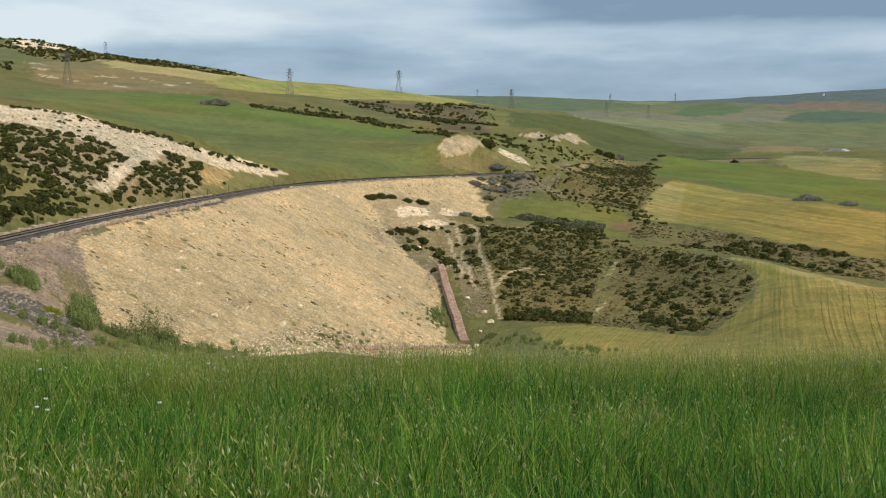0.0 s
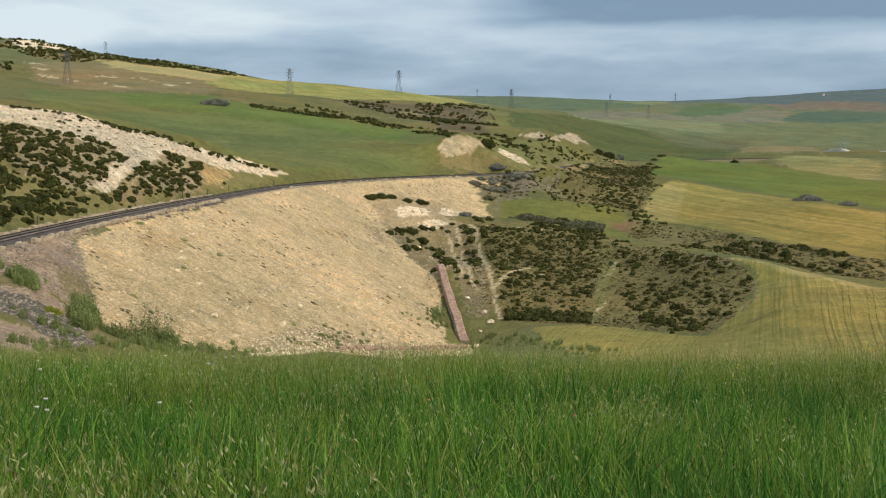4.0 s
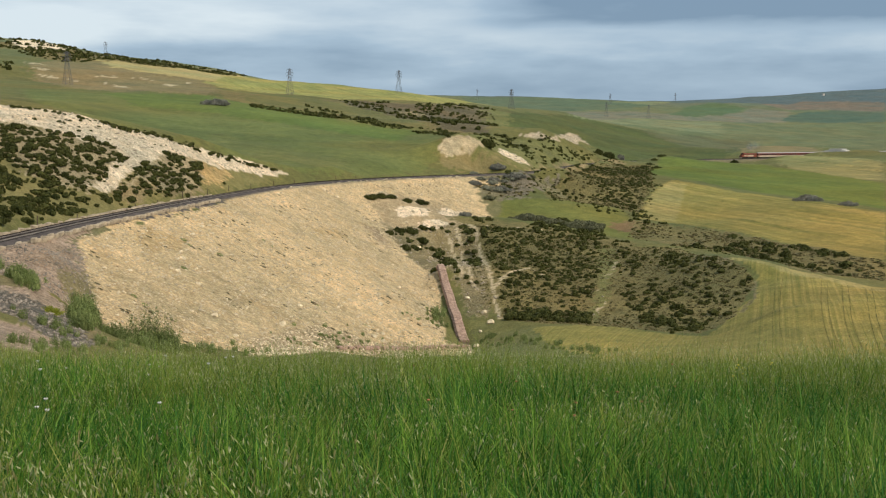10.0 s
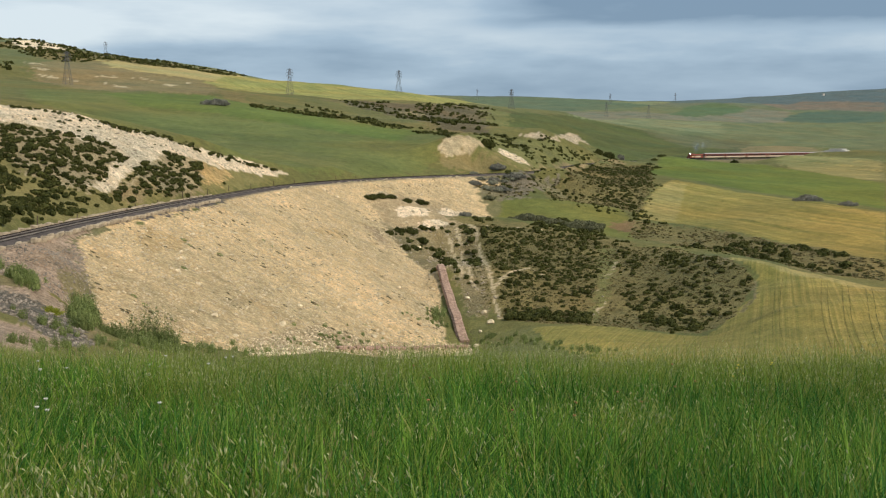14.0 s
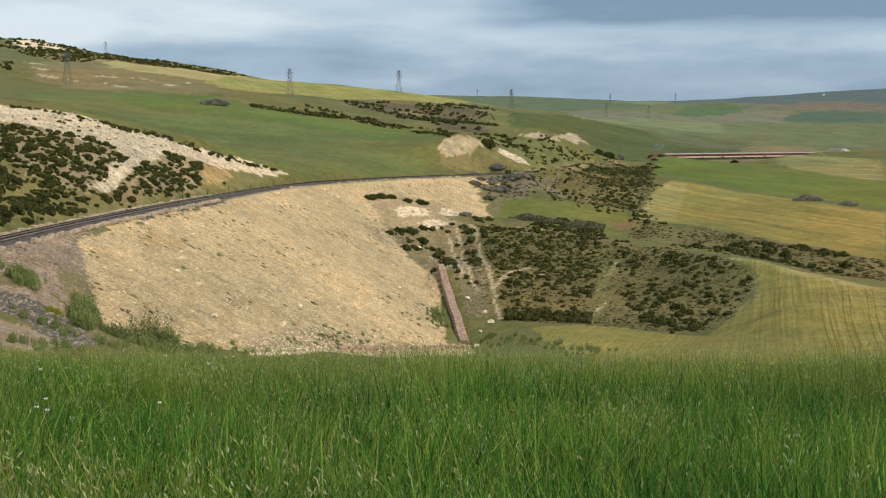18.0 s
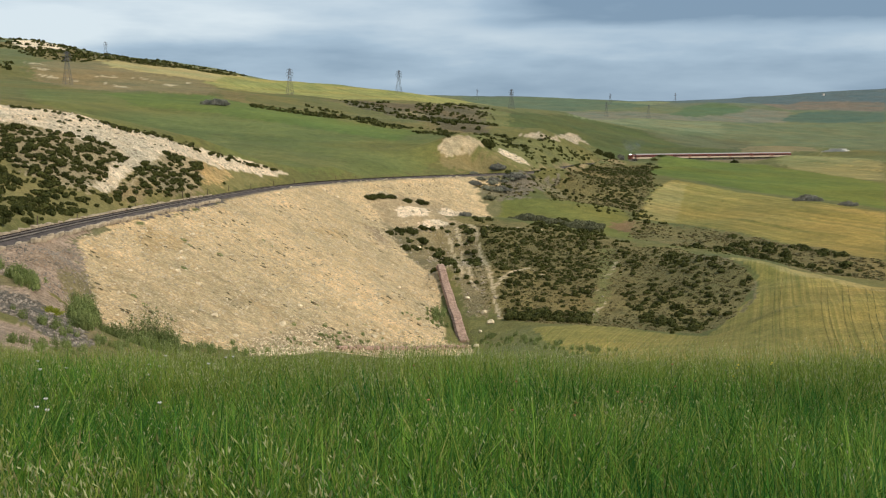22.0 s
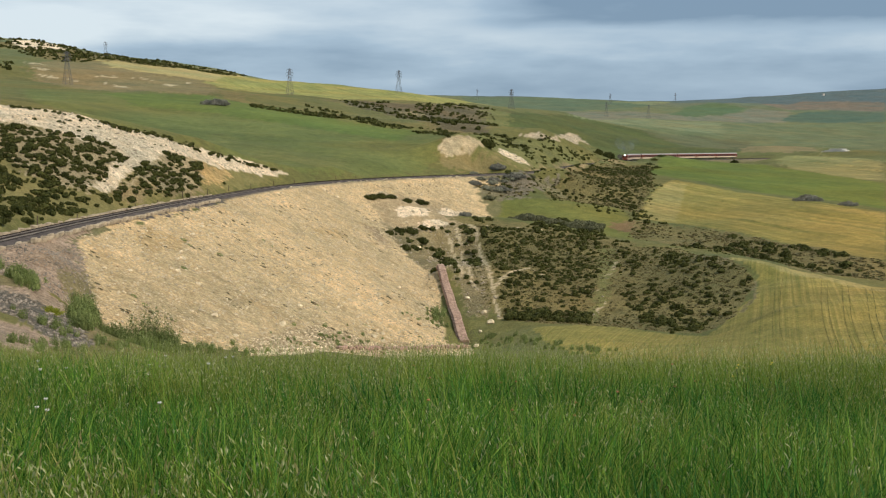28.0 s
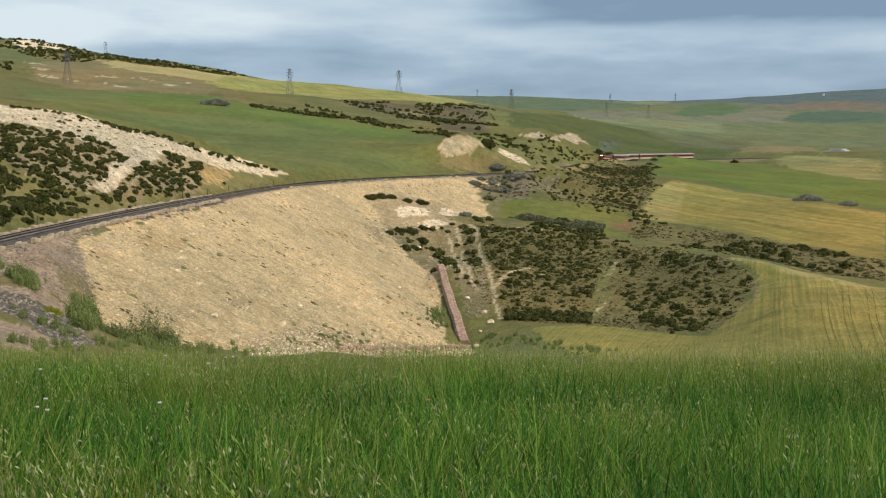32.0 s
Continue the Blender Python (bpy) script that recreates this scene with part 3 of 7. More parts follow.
# ---- where scrub grows: outline in plan, spacing, least and greatest width, gap level ----
SCRUB = [
    ("outcrop_slope", [(-79.4, 191.1), (-70, 200.6), (-64.9, 211.5), (-60.6, 204.9), (-60, 186.6), (-59.4, 171.9), (-61.8, 166.2), (-64.4, 168.6), (-66.3, 164.5), (-65.2, 156.1)], 1.15, 0.9, 2.5, 0.27),
    ("outcrop_slope", [(-58.4, 205.4), (-59.2, 232.5), (-54.7, 242.2), (-51.3, 225.2), (-50.7, 213.7), (-58.1, 188.3), (-58.2, 193.8)], 1.25, 1.0, 2.7, 0.26),
    ("outcrop_rim", [(-84.4, 205.5), (-77.4, 215.9), (-70.6, 230.4), (-59.5, 249.3), (-42.7, 284.9), (-43.6, 281.2), (-61, 239.8), (-73.2, 220.1), (-83.7, 203.7)], 0.9, 0.8, 2.0, 0.3),
    ("outcrop_face", [(-83.8, 204.1), (-69.1, 225.5), (-44.8, 279.6), (-51.9, 256.6), (-65.2, 212.3), (-79.6, 193.7)], 2.6, 0.7, 1.9, 0.48),
    ("trackside_slope", [(-69.6, 166.8), (-64, 167.4), (-59.4, 171.9), (-55.8, 156.4), (-55, 143.3), (-55.8, 133)], 1.5, 0.8, 2.6, 0.30),
    ("trackside_strip", [(-62.7, 151.3), (-62.1, 162.3), (-59.6, 178.0), (-55.0, 198.7), (-51.7, 215.7), (-51.1, 212.9), (-56.5, 182.9), (-56.3, 151.2), (-56.0, 134.7)], 1.7, 0.9, 2.7, 0.38),
    ("slope_top", [(1.7, 297.5), (8.9, 300.9), (21.7, 300.7), (33.0, 287.8), (41.6, 283.9), (47.4, 265.8), (45.9, 257.3), (30.7, 267.9), (16.9, 275.1), (2.4, 282.5)], 2.0, 0.8, 2.4, 0.38),
    ("trackside_strip", [(-56.7, 177.4), (-55.1, 195.2), (-50.5, 215.1), (-49.5, 244.4), (-48.7, 246.6), (-50.6, 210.9), (-54, 191.4)], 2.0, 1.0, 2.2, 0.4),
    ("scrub_hill", [(9.8, 289.6), (32.1, 280.6), (39.3, 268.3), (37.9, 252.7), (32.2, 222.5), (26.2, 191.6), (12.4, 200.5), (11.6, 216.6), (11.4, 243.6)], 1.45, 0.6, 2.1, 0.25),
    ("scrub_hill", [(42.4, 259.6), (54.2, 245.4), (58.6, 217.9), (60.1, 206.8), (51.8, 187.9), (43.6, 178.4), (36.2, 184.7), (34.6, 205.2), (38.6, 233.1)], 1.75, 0.6, 2.4, 0.36),
    ("scrub_hill_foot", [(12.4, 206.8), (27.3, 197.8), (26.1, 189.4), (12, 200.8)], 1.5, 1.8, 3.6, 0.2),
    ("scrub_hill_foot", [(37.9, 193.8), (45.7, 185.4), (43.9, 178.1), (36.4, 185.8)], 1.6, 1.6, 3.2, 0.3),
    ("mid_scrub", [(32.2, 346.2), (42.5, 373.2), (70.9, 487.5), (104.3, 540.6), (75.2, 387.3), (61, 338.2), (50.7, 360.8)], 2.0, 0.9, 2.3, 0.29),
    ("mid_scrub_edge", [(21.4, 334.3), (34.1, 367.8), (72.5, 537.5), (98.4, 556), (100.5, 513.8), (79.3, 387.3), (59.4, 319.5), (45.5, 323.4), (31.6, 340)], 3.0, 0.6, 1.8, 0.4),
    ("slope_edge", [(10.4, 296.8), (32.6, 284.7), (45.4, 262.3), (56.2, 254.3), (59.9, 218.5), (60.8, 205.9), (51.4, 186.3), (43, 176.1), (25.7, 187.6), (11.3, 200.2)], 3.0, 0.5, 1.5, 0.46),
    ("gully_edge", [(55.4, 311.2), (73.8, 299), (86.5, 264.6), (98.1, 235.3), (89.7, 214.8), (71, 216.7), (60.4, 224.5), (54.9, 254.5)], 4.4, 0.6, 1.8, 0.48),
    ("gully", [(63.5, 295.1), (77.8, 289.8), (86.5, 264.6), (94.9, 249.5), (87.3, 229.1), (71.3, 217.7), (68.8, 251.1), (60.5, 255.2)], 2.3, 1.2, 3.2, 0.42),
    ("gully", [(93.4, 245.4), (97.3, 233.3), (91.3, 218.7), (86.8, 227.7)], 3.2, 1.0, 2.2, 0.46),
    ("side_rock", [(-12.2, 273.5), (9.4, 289.3), (9.7, 267.5), (6.3, 210.4), (3.5, 212.4), (2, 235.3), (-2.8, 265.6), (-8.1, 254.5)], 1.9, 1.2, 3.0, 0.38),
    ("hedge", [(-99.4, 551.8), (-86.3, 542.0), (-63.6, 541.7), (-44.8, 520.4), (-21.7, 493.3), (1.5, 485.7), (9.2, 400.6), (-2, 430), (-20.3, 465.4), (-46.3, 489.5), (-66.5, 492.3), (-88.9, 503.3)], 3.0, 1.2, 3.2, 0.36),
    ("hedge", [(-78, 618), (-68, 624), (-56, 618), (-61, 590)], 4.0, 1.6, 3.4, 0.3),
    ("brow_scrub", [(-75.3, 748.9), (-51.5, 792.9), (-10.4, 826.0), (45.0, 1046.7), (41.9, 792.0), (20.1, 504.7), (1.6, 492.8), (-16.0, 563.7), (-35.9, 659.2), (-59.2, 689.4)], 6.0, 1.6, 4.2, 0.44),
    ("grey_scrub_patch", [(-426.0, 1105.9), (-427.3, 1198.6), (-374.0, 1158.6), (-342.9, 1073.9), (-355.1, 1009.8), (-402.0, 1064.8)], 8, 2.5, 6, 0.36),
    ("face_slope", [(16.9, 423.9), (38.2, 497.4), (60.7, 534.2), (80.9, 567.5), (55.9, 491.8), (33.8, 410.9), (20.7, 409.7)], 3.2, 1.2, 3.2, 0.42),
    ("line_hedge", [(20.7, 370.2), (39.2, 422.6), (72.1, 535), (68.3, 487.7), (34.3, 370.2), (21.4, 349.9)], 2.6, 1.0, 2.4, 0.42),
    ("face_edge", [(-0.4, 373.8), (3.2, 377.7), (14.7, 424.1), (15, 419.1), (3.1, 374), (0.4, 370.4)], 1.8, 1.0, 2.2, 0.3),
    ("face_top", [(1.3, 423.6), (20.1, 504.5), (35.9, 502.6), (32.6, 492.8), (14.6, 421.7)], 3.0, 1.5, 3.0, 0.4),
    ("lineside", [(16.1, 355.1), (34.4, 371), (29.9, 341.5), (15.1, 332)], 3.2, 1.0, 2.6, 0.46),
    ("skyline", [(-543.7, 1299.3), (-481.6, 1313.7), (-402.5, 1257.6), (-341.8, 1353.6), (-255.8, 1423.4), (-258.2, 1357.7), (-293.8, 1162.9), (-365.8, 1106.2), (-475.9, 1136.2)], 6.5, 2.2, 6.0, 0.37),
    ("upper_left_bush", [(-435.8, 1109), (-373.4, 1166.2), (-360.3, 1089.4), (-415.8, 1071.9)], 8, 3, 6, 0.35),
    ("upper_left_bush", [(-354.9, 856.9), (-385.2, 979.5), (-308.6, 773.7), (-310.8, 749.5)], 9, 3, 6, 0.3),
    ("spur", [(-43.5, 104.2), (-41, 108), (-36.7, 99.2), (-39.5, 99.6), (-40, 95.8)], 3, 0.6, 1.4, 0.4),
    ("flat_edge", [(24.5, 317.1), (35.3, 308.7), (43.6, 297.9), (42.7, 281.2), (32.4, 283), (24.3, 294.5)], 2.4, 1.6, 3.4, 0.25),
    ("ripe_corner", [(60.9, 353.2), (63, 334.5), (64.3, 298.7), (59.9, 278.1), (49.5, 277.9)], 3.4, 1.2, 2.8, 0.44),
]
TRAMLINES = [
    [(66.4, 208.7), (60, 189.9), (50.9, 161.7), (46.6, 146.1)],
    [(70.7, 196.7), (60, 166.3), (55.4, 151.7), (49.3, 130.7)],
    [(72.9, 192.4), (61.8, 161.7), (56.9, 146.7), (50.3, 125.6)],
    [(75.1, 187.1), (64.3, 158.1), (57.5, 138.6), (53.5, 127.3)],
]
FRINGE = [(8.8, 191.5, 1.8, 0.9, 9), (11.6, 178.3, 1.8, 0.9, 9), (14.6, 169.1, 1.8, 0.9, 9), (17.7, 164.4, 1.8, 0.9, 9), (20.7, 156.6, 1.8, 0.9, 9), (22.5, 152.1, 1.8, 0.9, 9), (-25.3, 61.7, 2.2, 0.7, 6), (-24.4, 63.8, 2.2, 0.7, 6), (-25.2, 70.7, 2.2, 0.8, 6), (-27.5, 84.1, 2.2, 0.9, 6), (-26.8, 87.9, 2.2, 0.8, 6), (-26.1, 107.3, 2.2, 0.9, 6), (-23.4, 107.8, 2.2, 0.9, 6), (-23, 121.1, 2.2, 0.8, 6), (-19.2, 135.6, 2.2, 0.6, 6), (-14.7, 148.9, 2.2, 0.6, 6), (9.1, 176.1, 2.2, 0.7, 6), (13.4, 171.7, 2.2, 0.8, 6), (16.7, 158.9, 2.2, 0.8, 6), (18.1, 136.9, 2.2, 0.8, 6), (-25.7, 297.4, 2.2, 0.5, 6)]


def smooth(e0, e1, v):
    t = np.clip((v - e0) / (e1 - e0), 0, 1)
    return t * t * (3 - 2 * t)


def spline(points, step):
    """An even Catmull-Rom line through the points, a point every step metres."""
    p = np.array(points, float)
    p = np.vstack([2 * p[0] - p[1], p, 2 * p[-1] - p[-2]])
    fine = []
    for a, b, c, d in zip(p[:-3], p[1:-2], p[2:-1], p[3:]):
        t = np.linspace(0, 1, 40, endpoint=False)[:, None]
        fine.append(0.5 * (2 * b + (c - a) * t + (2 * a - 5 * b + 4 * c - d) * t ** 2 + (3 * b - a - 3 * c + d) * t ** 3))
    fine = np.vstack(fine)
    s = np.concatenate([[0], np.cumsum(np.linalg.norm(np.diff(fine, axis=0), axis=1))])
    at = np.arange(0, s[-1], step)
    return np.stack([np.interp(at, s, fine[:, k]) for k in range(3)], axis=1)


LINE = spline(TRACK, 1.0)           # the railway's centre line, a point a metre
SPOTS = np.array([p for group in HEIGHTS.values() for p in group])
SOFT = 4.0


def kernel(x, y, px, py):
    return -np.sqrt((x - px) ** 2 + (y - py) ** 2 + SOFT ** 2)


def land_weights():
    n = len(SPOTS)
    a = np.zeros((n + 3, n + 3))
    a[:n, :n] = kernel(SPOTS[:, None, 0], SPOTS[:, None, 1], SPOTS[None, :, 0], SPOTS[None, :, 1])
    a[:n, n], a[:n, n + 1], a[:n, n + 2] = 1, SPOTS[:, 0] / 1000, SPOTS[:, 1] / 1000
    a[n:, :n] = a[:n, n:].T
    return np.linalg.solve(a, np.concatenate([SPOTS[:, 2], np.zeros(3)]))


WEIGHTS = land_weights()


def hash2(ix, iy):
    h = np.sin(ix * 127.1 + iy * 311.7) * 43758.5453
    return h - np.floor(h)


def vnoise(x, y):
    """Smooth value noise, 0 to 1, one cell a unit."""
    ix, iy = np.floor(x), np.floor(y)
    fx, fy = x - ix, y - iy
    fx, fy = fx * fx * (3 - 2 * fx), fy * fy * (3 - 2 * fy)
    top = hash2(ix, iy) * (1 - fx) + hash2(ix + 1, iy) * fx
    low = hash2(ix, iy + 1) * (1 - fx) + hash2(ix + 1, iy + 1) * fx
    return top * (1 - fy) + low * fy


def rough(x, y, size, octaves=4):
    v, a = 0.0, 0.5
    for k in range(octaves):
        v = v + a * (vnoise(x / size + 17.3 * k, y / size - 9.1 * k) - 0.5)
        size, a = size / 2.1, a * 0.5
    return v


def natural(x, y):
    """The height of the land before the railway was built."""
    x, y = np.asarray(x, float), np.asarray(y, float)
    z = WEIGHTS[-3] + WEIGHTS[-2] * x / 1000 + WEIGHTS[-1] * y / 1000
    for (px, py, _), w in zip(SPOTS, WEIGHTS):
        z = z + w * kernel(x, y, px, py)
    return z


def to_line(x, y):
    """Distance to the railway, the side (+1: to its right, looking outward), and its height there."""
    best = np.full(x.shape, 1e9)
    which = np.zeros(x.shape, int)
    for i in range(0, len(LINE), 6):
        d = (x - LINE[i, 0]) ** 2 + (y - LINE[i, 1]) ** 2
        m = d < best
        best[m], which[m] = d[m], i
    i = np.clip(which, 1, len(LINE) - 2)
    t = LINE[i + 1, :2] - LINE[i - 1, :2]
    t = t / np.linalg.norm(t, axis=-1, keepdims=True)
    dx, dy = x - LINE[i, 0], y - LINE[i, 1]
    along = dx * t[..., 0] + dy * t[..., 1]
    side = dx * t[..., 1] - dy * t[..., 0]
    far = np.where(np.abs(along) < 8, np.abs(side), np.hypot(dx, dy))
    return far, np.sign(side), LINE[i, 2]


BED = 3.4      # half the width of the railway's shelf
FILL, CUT = 0.53, 0.85


def ground(x, y, parts=False):
    """The height of the ground with the railway's fill and cuttings; with parts also how much of it is fill and cutting."""
    x, y = np.asarray(x, float), np.asarray(y, float)
    d, side, zt = to_line(x, y)
    nat = natural(x, y)
    far = np.hypot(x, y)
    nat = nat + rough(x, y, 22, 4) * 1.6 * smooth(60, 140, far) + rough(x, y, 140, 3) * 10 * smooth(500, 1600, far)
    base = zt - 0.55
    out = np.maximum(d - BED, 0)
    low = base - FILL * out + rough(x, y, 5, 3) * 0.5 * smooth(2, 8, out)
    high = base - 0.3 + CUT * np.maximum(out - 0.8, 0)
    z = np.maximum(low, np.minimum(nat, high))
    if parts:
        return z, smooth(-0.3, 0.3, low - np.minimum(nat, high)), smooth(0, 0.6, nat - high), d, side
    return z


# ---- materials ----
def nodes_of(name):
    mat = bpy.data.materials.new(name)
    mat.use_nodes = True
    n, l = mat.node_tree.nodes, mat.node_tree.links
    return mat, n, l, n["Principled BSDF"]


def mixer(n, l, kind, fac, a, b):
    m = n.new("ShaderNodeMix")
    m.data_type, m.blend_type = "RGBA", kind
    for k, v in ((0, fac), (6, a), (7, b)):
        if isinstance(v, (int, float)):
            m.inputs[k].default_value = v
        elif isinstance(v, tuple):
            m.inputs[k].default_value = (*v, 1)
        else:
            l.new(v, m.inputs[k])
    return m.outputs[2]


def grain(n, l, where, scale, detail=4, rough_=0.6, low=0.35, high=0.65):
    t = n.new("ShaderNodeTexNoise")
    t.inputs["Scale"].default_value, t.inputs["Detail"].default_value, t.inputs["Roughness"].default_value = scale, detail, rough_
    l.new(where, t.inputs["Vector"])
    r = n.new("ShaderNodeMapRange")
    r.inputs[1].default_value, r.inputs[2].default_value = low, high
    l.new(t.outputs[0], r.inputs[0])
    return r.outputs[0]


def paint(name, colour, roughness=0.6, metal=0.0, spread=0.25, size=3.0, bump=0.0, per_object=0.0):
    """A surface of one main colour with fine and coarse variation, and relief."""
    mat, n, l, b = nodes_of(name)
    where = n.new("ShaderNodeTexCoord").outputs["Object"]
    dark = tuple(c * (1 - spread) for c in colour)
    light = tuple(min(1, c * (1 + spread)) for c in colour)
    coarse = grain(n, l, where, size)
    fine = grain(n, l, where, size * 9, 6)
    col = mixer(n, l, "MIX", coarse, dark, light)
    col = mixer(n, l, "MIX", fine, mixer(n, l, "MULTIPLY", 1.0, col, (0.8, 0.8, 0.8)), col)
    if per_object:
        info = n.new("ShaderNodeObjectInfo")
        r = n.new("ShaderNodeMapRange")
        r.inputs[3].default_value, r.inputs[4].default_value = 1 - per_object, 1 + per_object
        l.new(info.outputs["Random"], r.inputs[0])
        hs = n.new("ShaderNodeHueSaturation")
        l.new(r.outputs[0], hs.inputs["Value"])
        l.new(col, hs.inputs["Color"])
        col = hs.outputs[0]
    l.new(col, b.inputs["Base Color"])
    b.inputs["Roughness"].default_value, b.inputs["Metallic"].default_value = roughness, metal
    b.inputs["Specular IOR Level"].default_value = 0.08 if roughness >= 0.85 else 0.4
    if bump:
        bp = n.new("ShaderNodeBump")
        bp.inputs["Strength"].default_value, bp.inputs["Distance"].default_value = 0.6, bump
        l.new(fine, bp.inputs["Height"])
        l.new(bp.outputs[0], b.inputs["Normal"])
    return mat


def land_material():
    """Soil, turf, crops and rock: the cover's colour, with haze painted in far off, broken up at three sizes, with
    relief where it is stony.
    """
    mat, n, l, b = nodes_of("land")
    where = n.new("ShaderNodeTexCoord").outputs["Object"]
    cover = n.new("ShaderNodeVertexColor")
    cover.layer_name = "cover"
    stony = n.new("ShaderNodeAttribute")
    stony.attribute_name = "stony"
    wide = grain(n, l, where, 0.035, 5)
    mid = grain(n, l, where, 0.35, 5)
    fine = grain(n, l, where, 2.2, 6, 0.7)
    col = mixer(n, l, "MULTIPLY", 1.0, cover.outputs[0], mixer(n, l, "MIX", wide, (0.78, 0.82, 0.8), (1.2, 1.16, 1.1)))
    col = mixer(n, l, "MULTIPLY", 1.0, col, mixer(n, l, "MIX", mid, (0.82, 0.84, 0.82), (1.16, 1.14, 1.12)))
    col = mixer(n, l, "MULTIPLY", 1.0, col, mixer(n, l, "MIX", fine, (0.72, 0.72, 0.7), (1.25, 1.25, 1.25)))
    dry = grain(n, l, where, 0.013, 6, 0.6, 0.40, 0.62)
    grown = n.new("ShaderNodeMath")
    grown.operation = "SUBTRACT"
    grown.use_clamp = True
    grown.inputs[0].default_value = 1.0
    l.new(stony.outputs["Fac"], grown.inputs[1])
    col = mixer(n, l, "MULTIPLY", grown.outputs[0], col, mixer(n, l, "MIX", dry, (0.92, 1.02, 1.04), (1.12, 1.01, 0.94)))
    # sown rows and greener bands where crops stand
    for layer, angle, fine_ in (("rows_upper", 118, 0.33), ("rows_near", 73, 1.9)):
        sown = n.new("ShaderNodeAttribute")
        sown.attribute_name = layer
        turn_ = n.new("ShaderNodeMapping")
        turn_.vector_type = "TEXTURE"
        turn_.inputs["Rotation"].default_value = (0, 0, radians(angle))
        l.new(where, turn_.inputs[0])
        long_ = n.new("ShaderNodeMapping")
        long_.inputs["Scale"].default_value = (0.012, fine_, 0.0)
        l.new(turn_.outputs[0], long_.inputs[0])
        band = grain(n, l, long_.outputs[0], 1.0, 5, 0.62, 0.38, 0.64)
        col = mixer(n, l, "MULTIPLY", sown.outputs["Fac"], col, mixer(n, l, "MIX", band, (1.14, 1.09, 1.06), (0.68, 0.76, 0.62)))
    # stones and hollows on bare ground
    pit = grain(n, l, where, 3.4, 3, 0.75, 0.42, 0.60)
    w = n.new("ShaderNodeMath")
    w.operation = "MULTIPLY"
    w.inputs[1].default_value = 0.5
    l.new(stony.outputs["Fac"], w.inputs[0])
    col = mixer(n, l, "MULTIPLY", w.outputs[0], col, mixer(n, l, "MIX", pit, (0.62, 0.58, 0.55), (1.18, 1.18, 1.16)))
    ledge = grain(n, l, where, 0.85, 5, 0.7, 0.40, 0.60)
    col = mixer(n, l, "MULTIPLY", w.outputs[0], col, mixer(n, l, "MIX", ledge, (0.66, 0.61, 0.55), (1.15, 1.15, 1.14)))
    # rusty and earthy stains on bare rock
    stain = grain(n, l, where, 0.16, 6, 0.65, 0.50, 0.68)
    w2 = n.new("ShaderNodeMath")
    w2.operation = "MULTIPLY"
    l.new(stain, w2.inputs[0])
    l.new(w.outputs[0], w2.inputs[1])
    col = mixer(n, l, "MULTIPLY", w2.outputs[0], col, (0.84, 0.74, 0.60))
    l.new(col, b.inputs["Base Color"])
    b.inputs["Roughness"].default_value = 0.95
    b.inputs["Specular IOR Level"].default_value = 0.15
    bp = n.new("ShaderNodeBump")
    bp.inputs["Distance"].default_value = 0.25
    s = n.new("ShaderNodeMath")
    s.operation = "MULTIPLY_ADD"
    s.inputs[1].default_value, s.inputs[2].default_value = 0.55, 0.3
    l.new(stony.outputs["Fac"], s.inputs[0])
    l.new(s.outputs[0], bp.inputs["Strength"])
    rise = n.new("ShaderNodeMath")
    rise.operation = "MULTIPLY_ADD"
    rise.inputs[1].default_value = 0.7
    l.new(ledge, rise.inputs[0])
    l.new(fine, rise.inputs[2])
    l.new(rise.outputs[0], bp.inputs["Height"])
    l.new(bp.outputs[0], b.inputs["Normal"])
    return mat


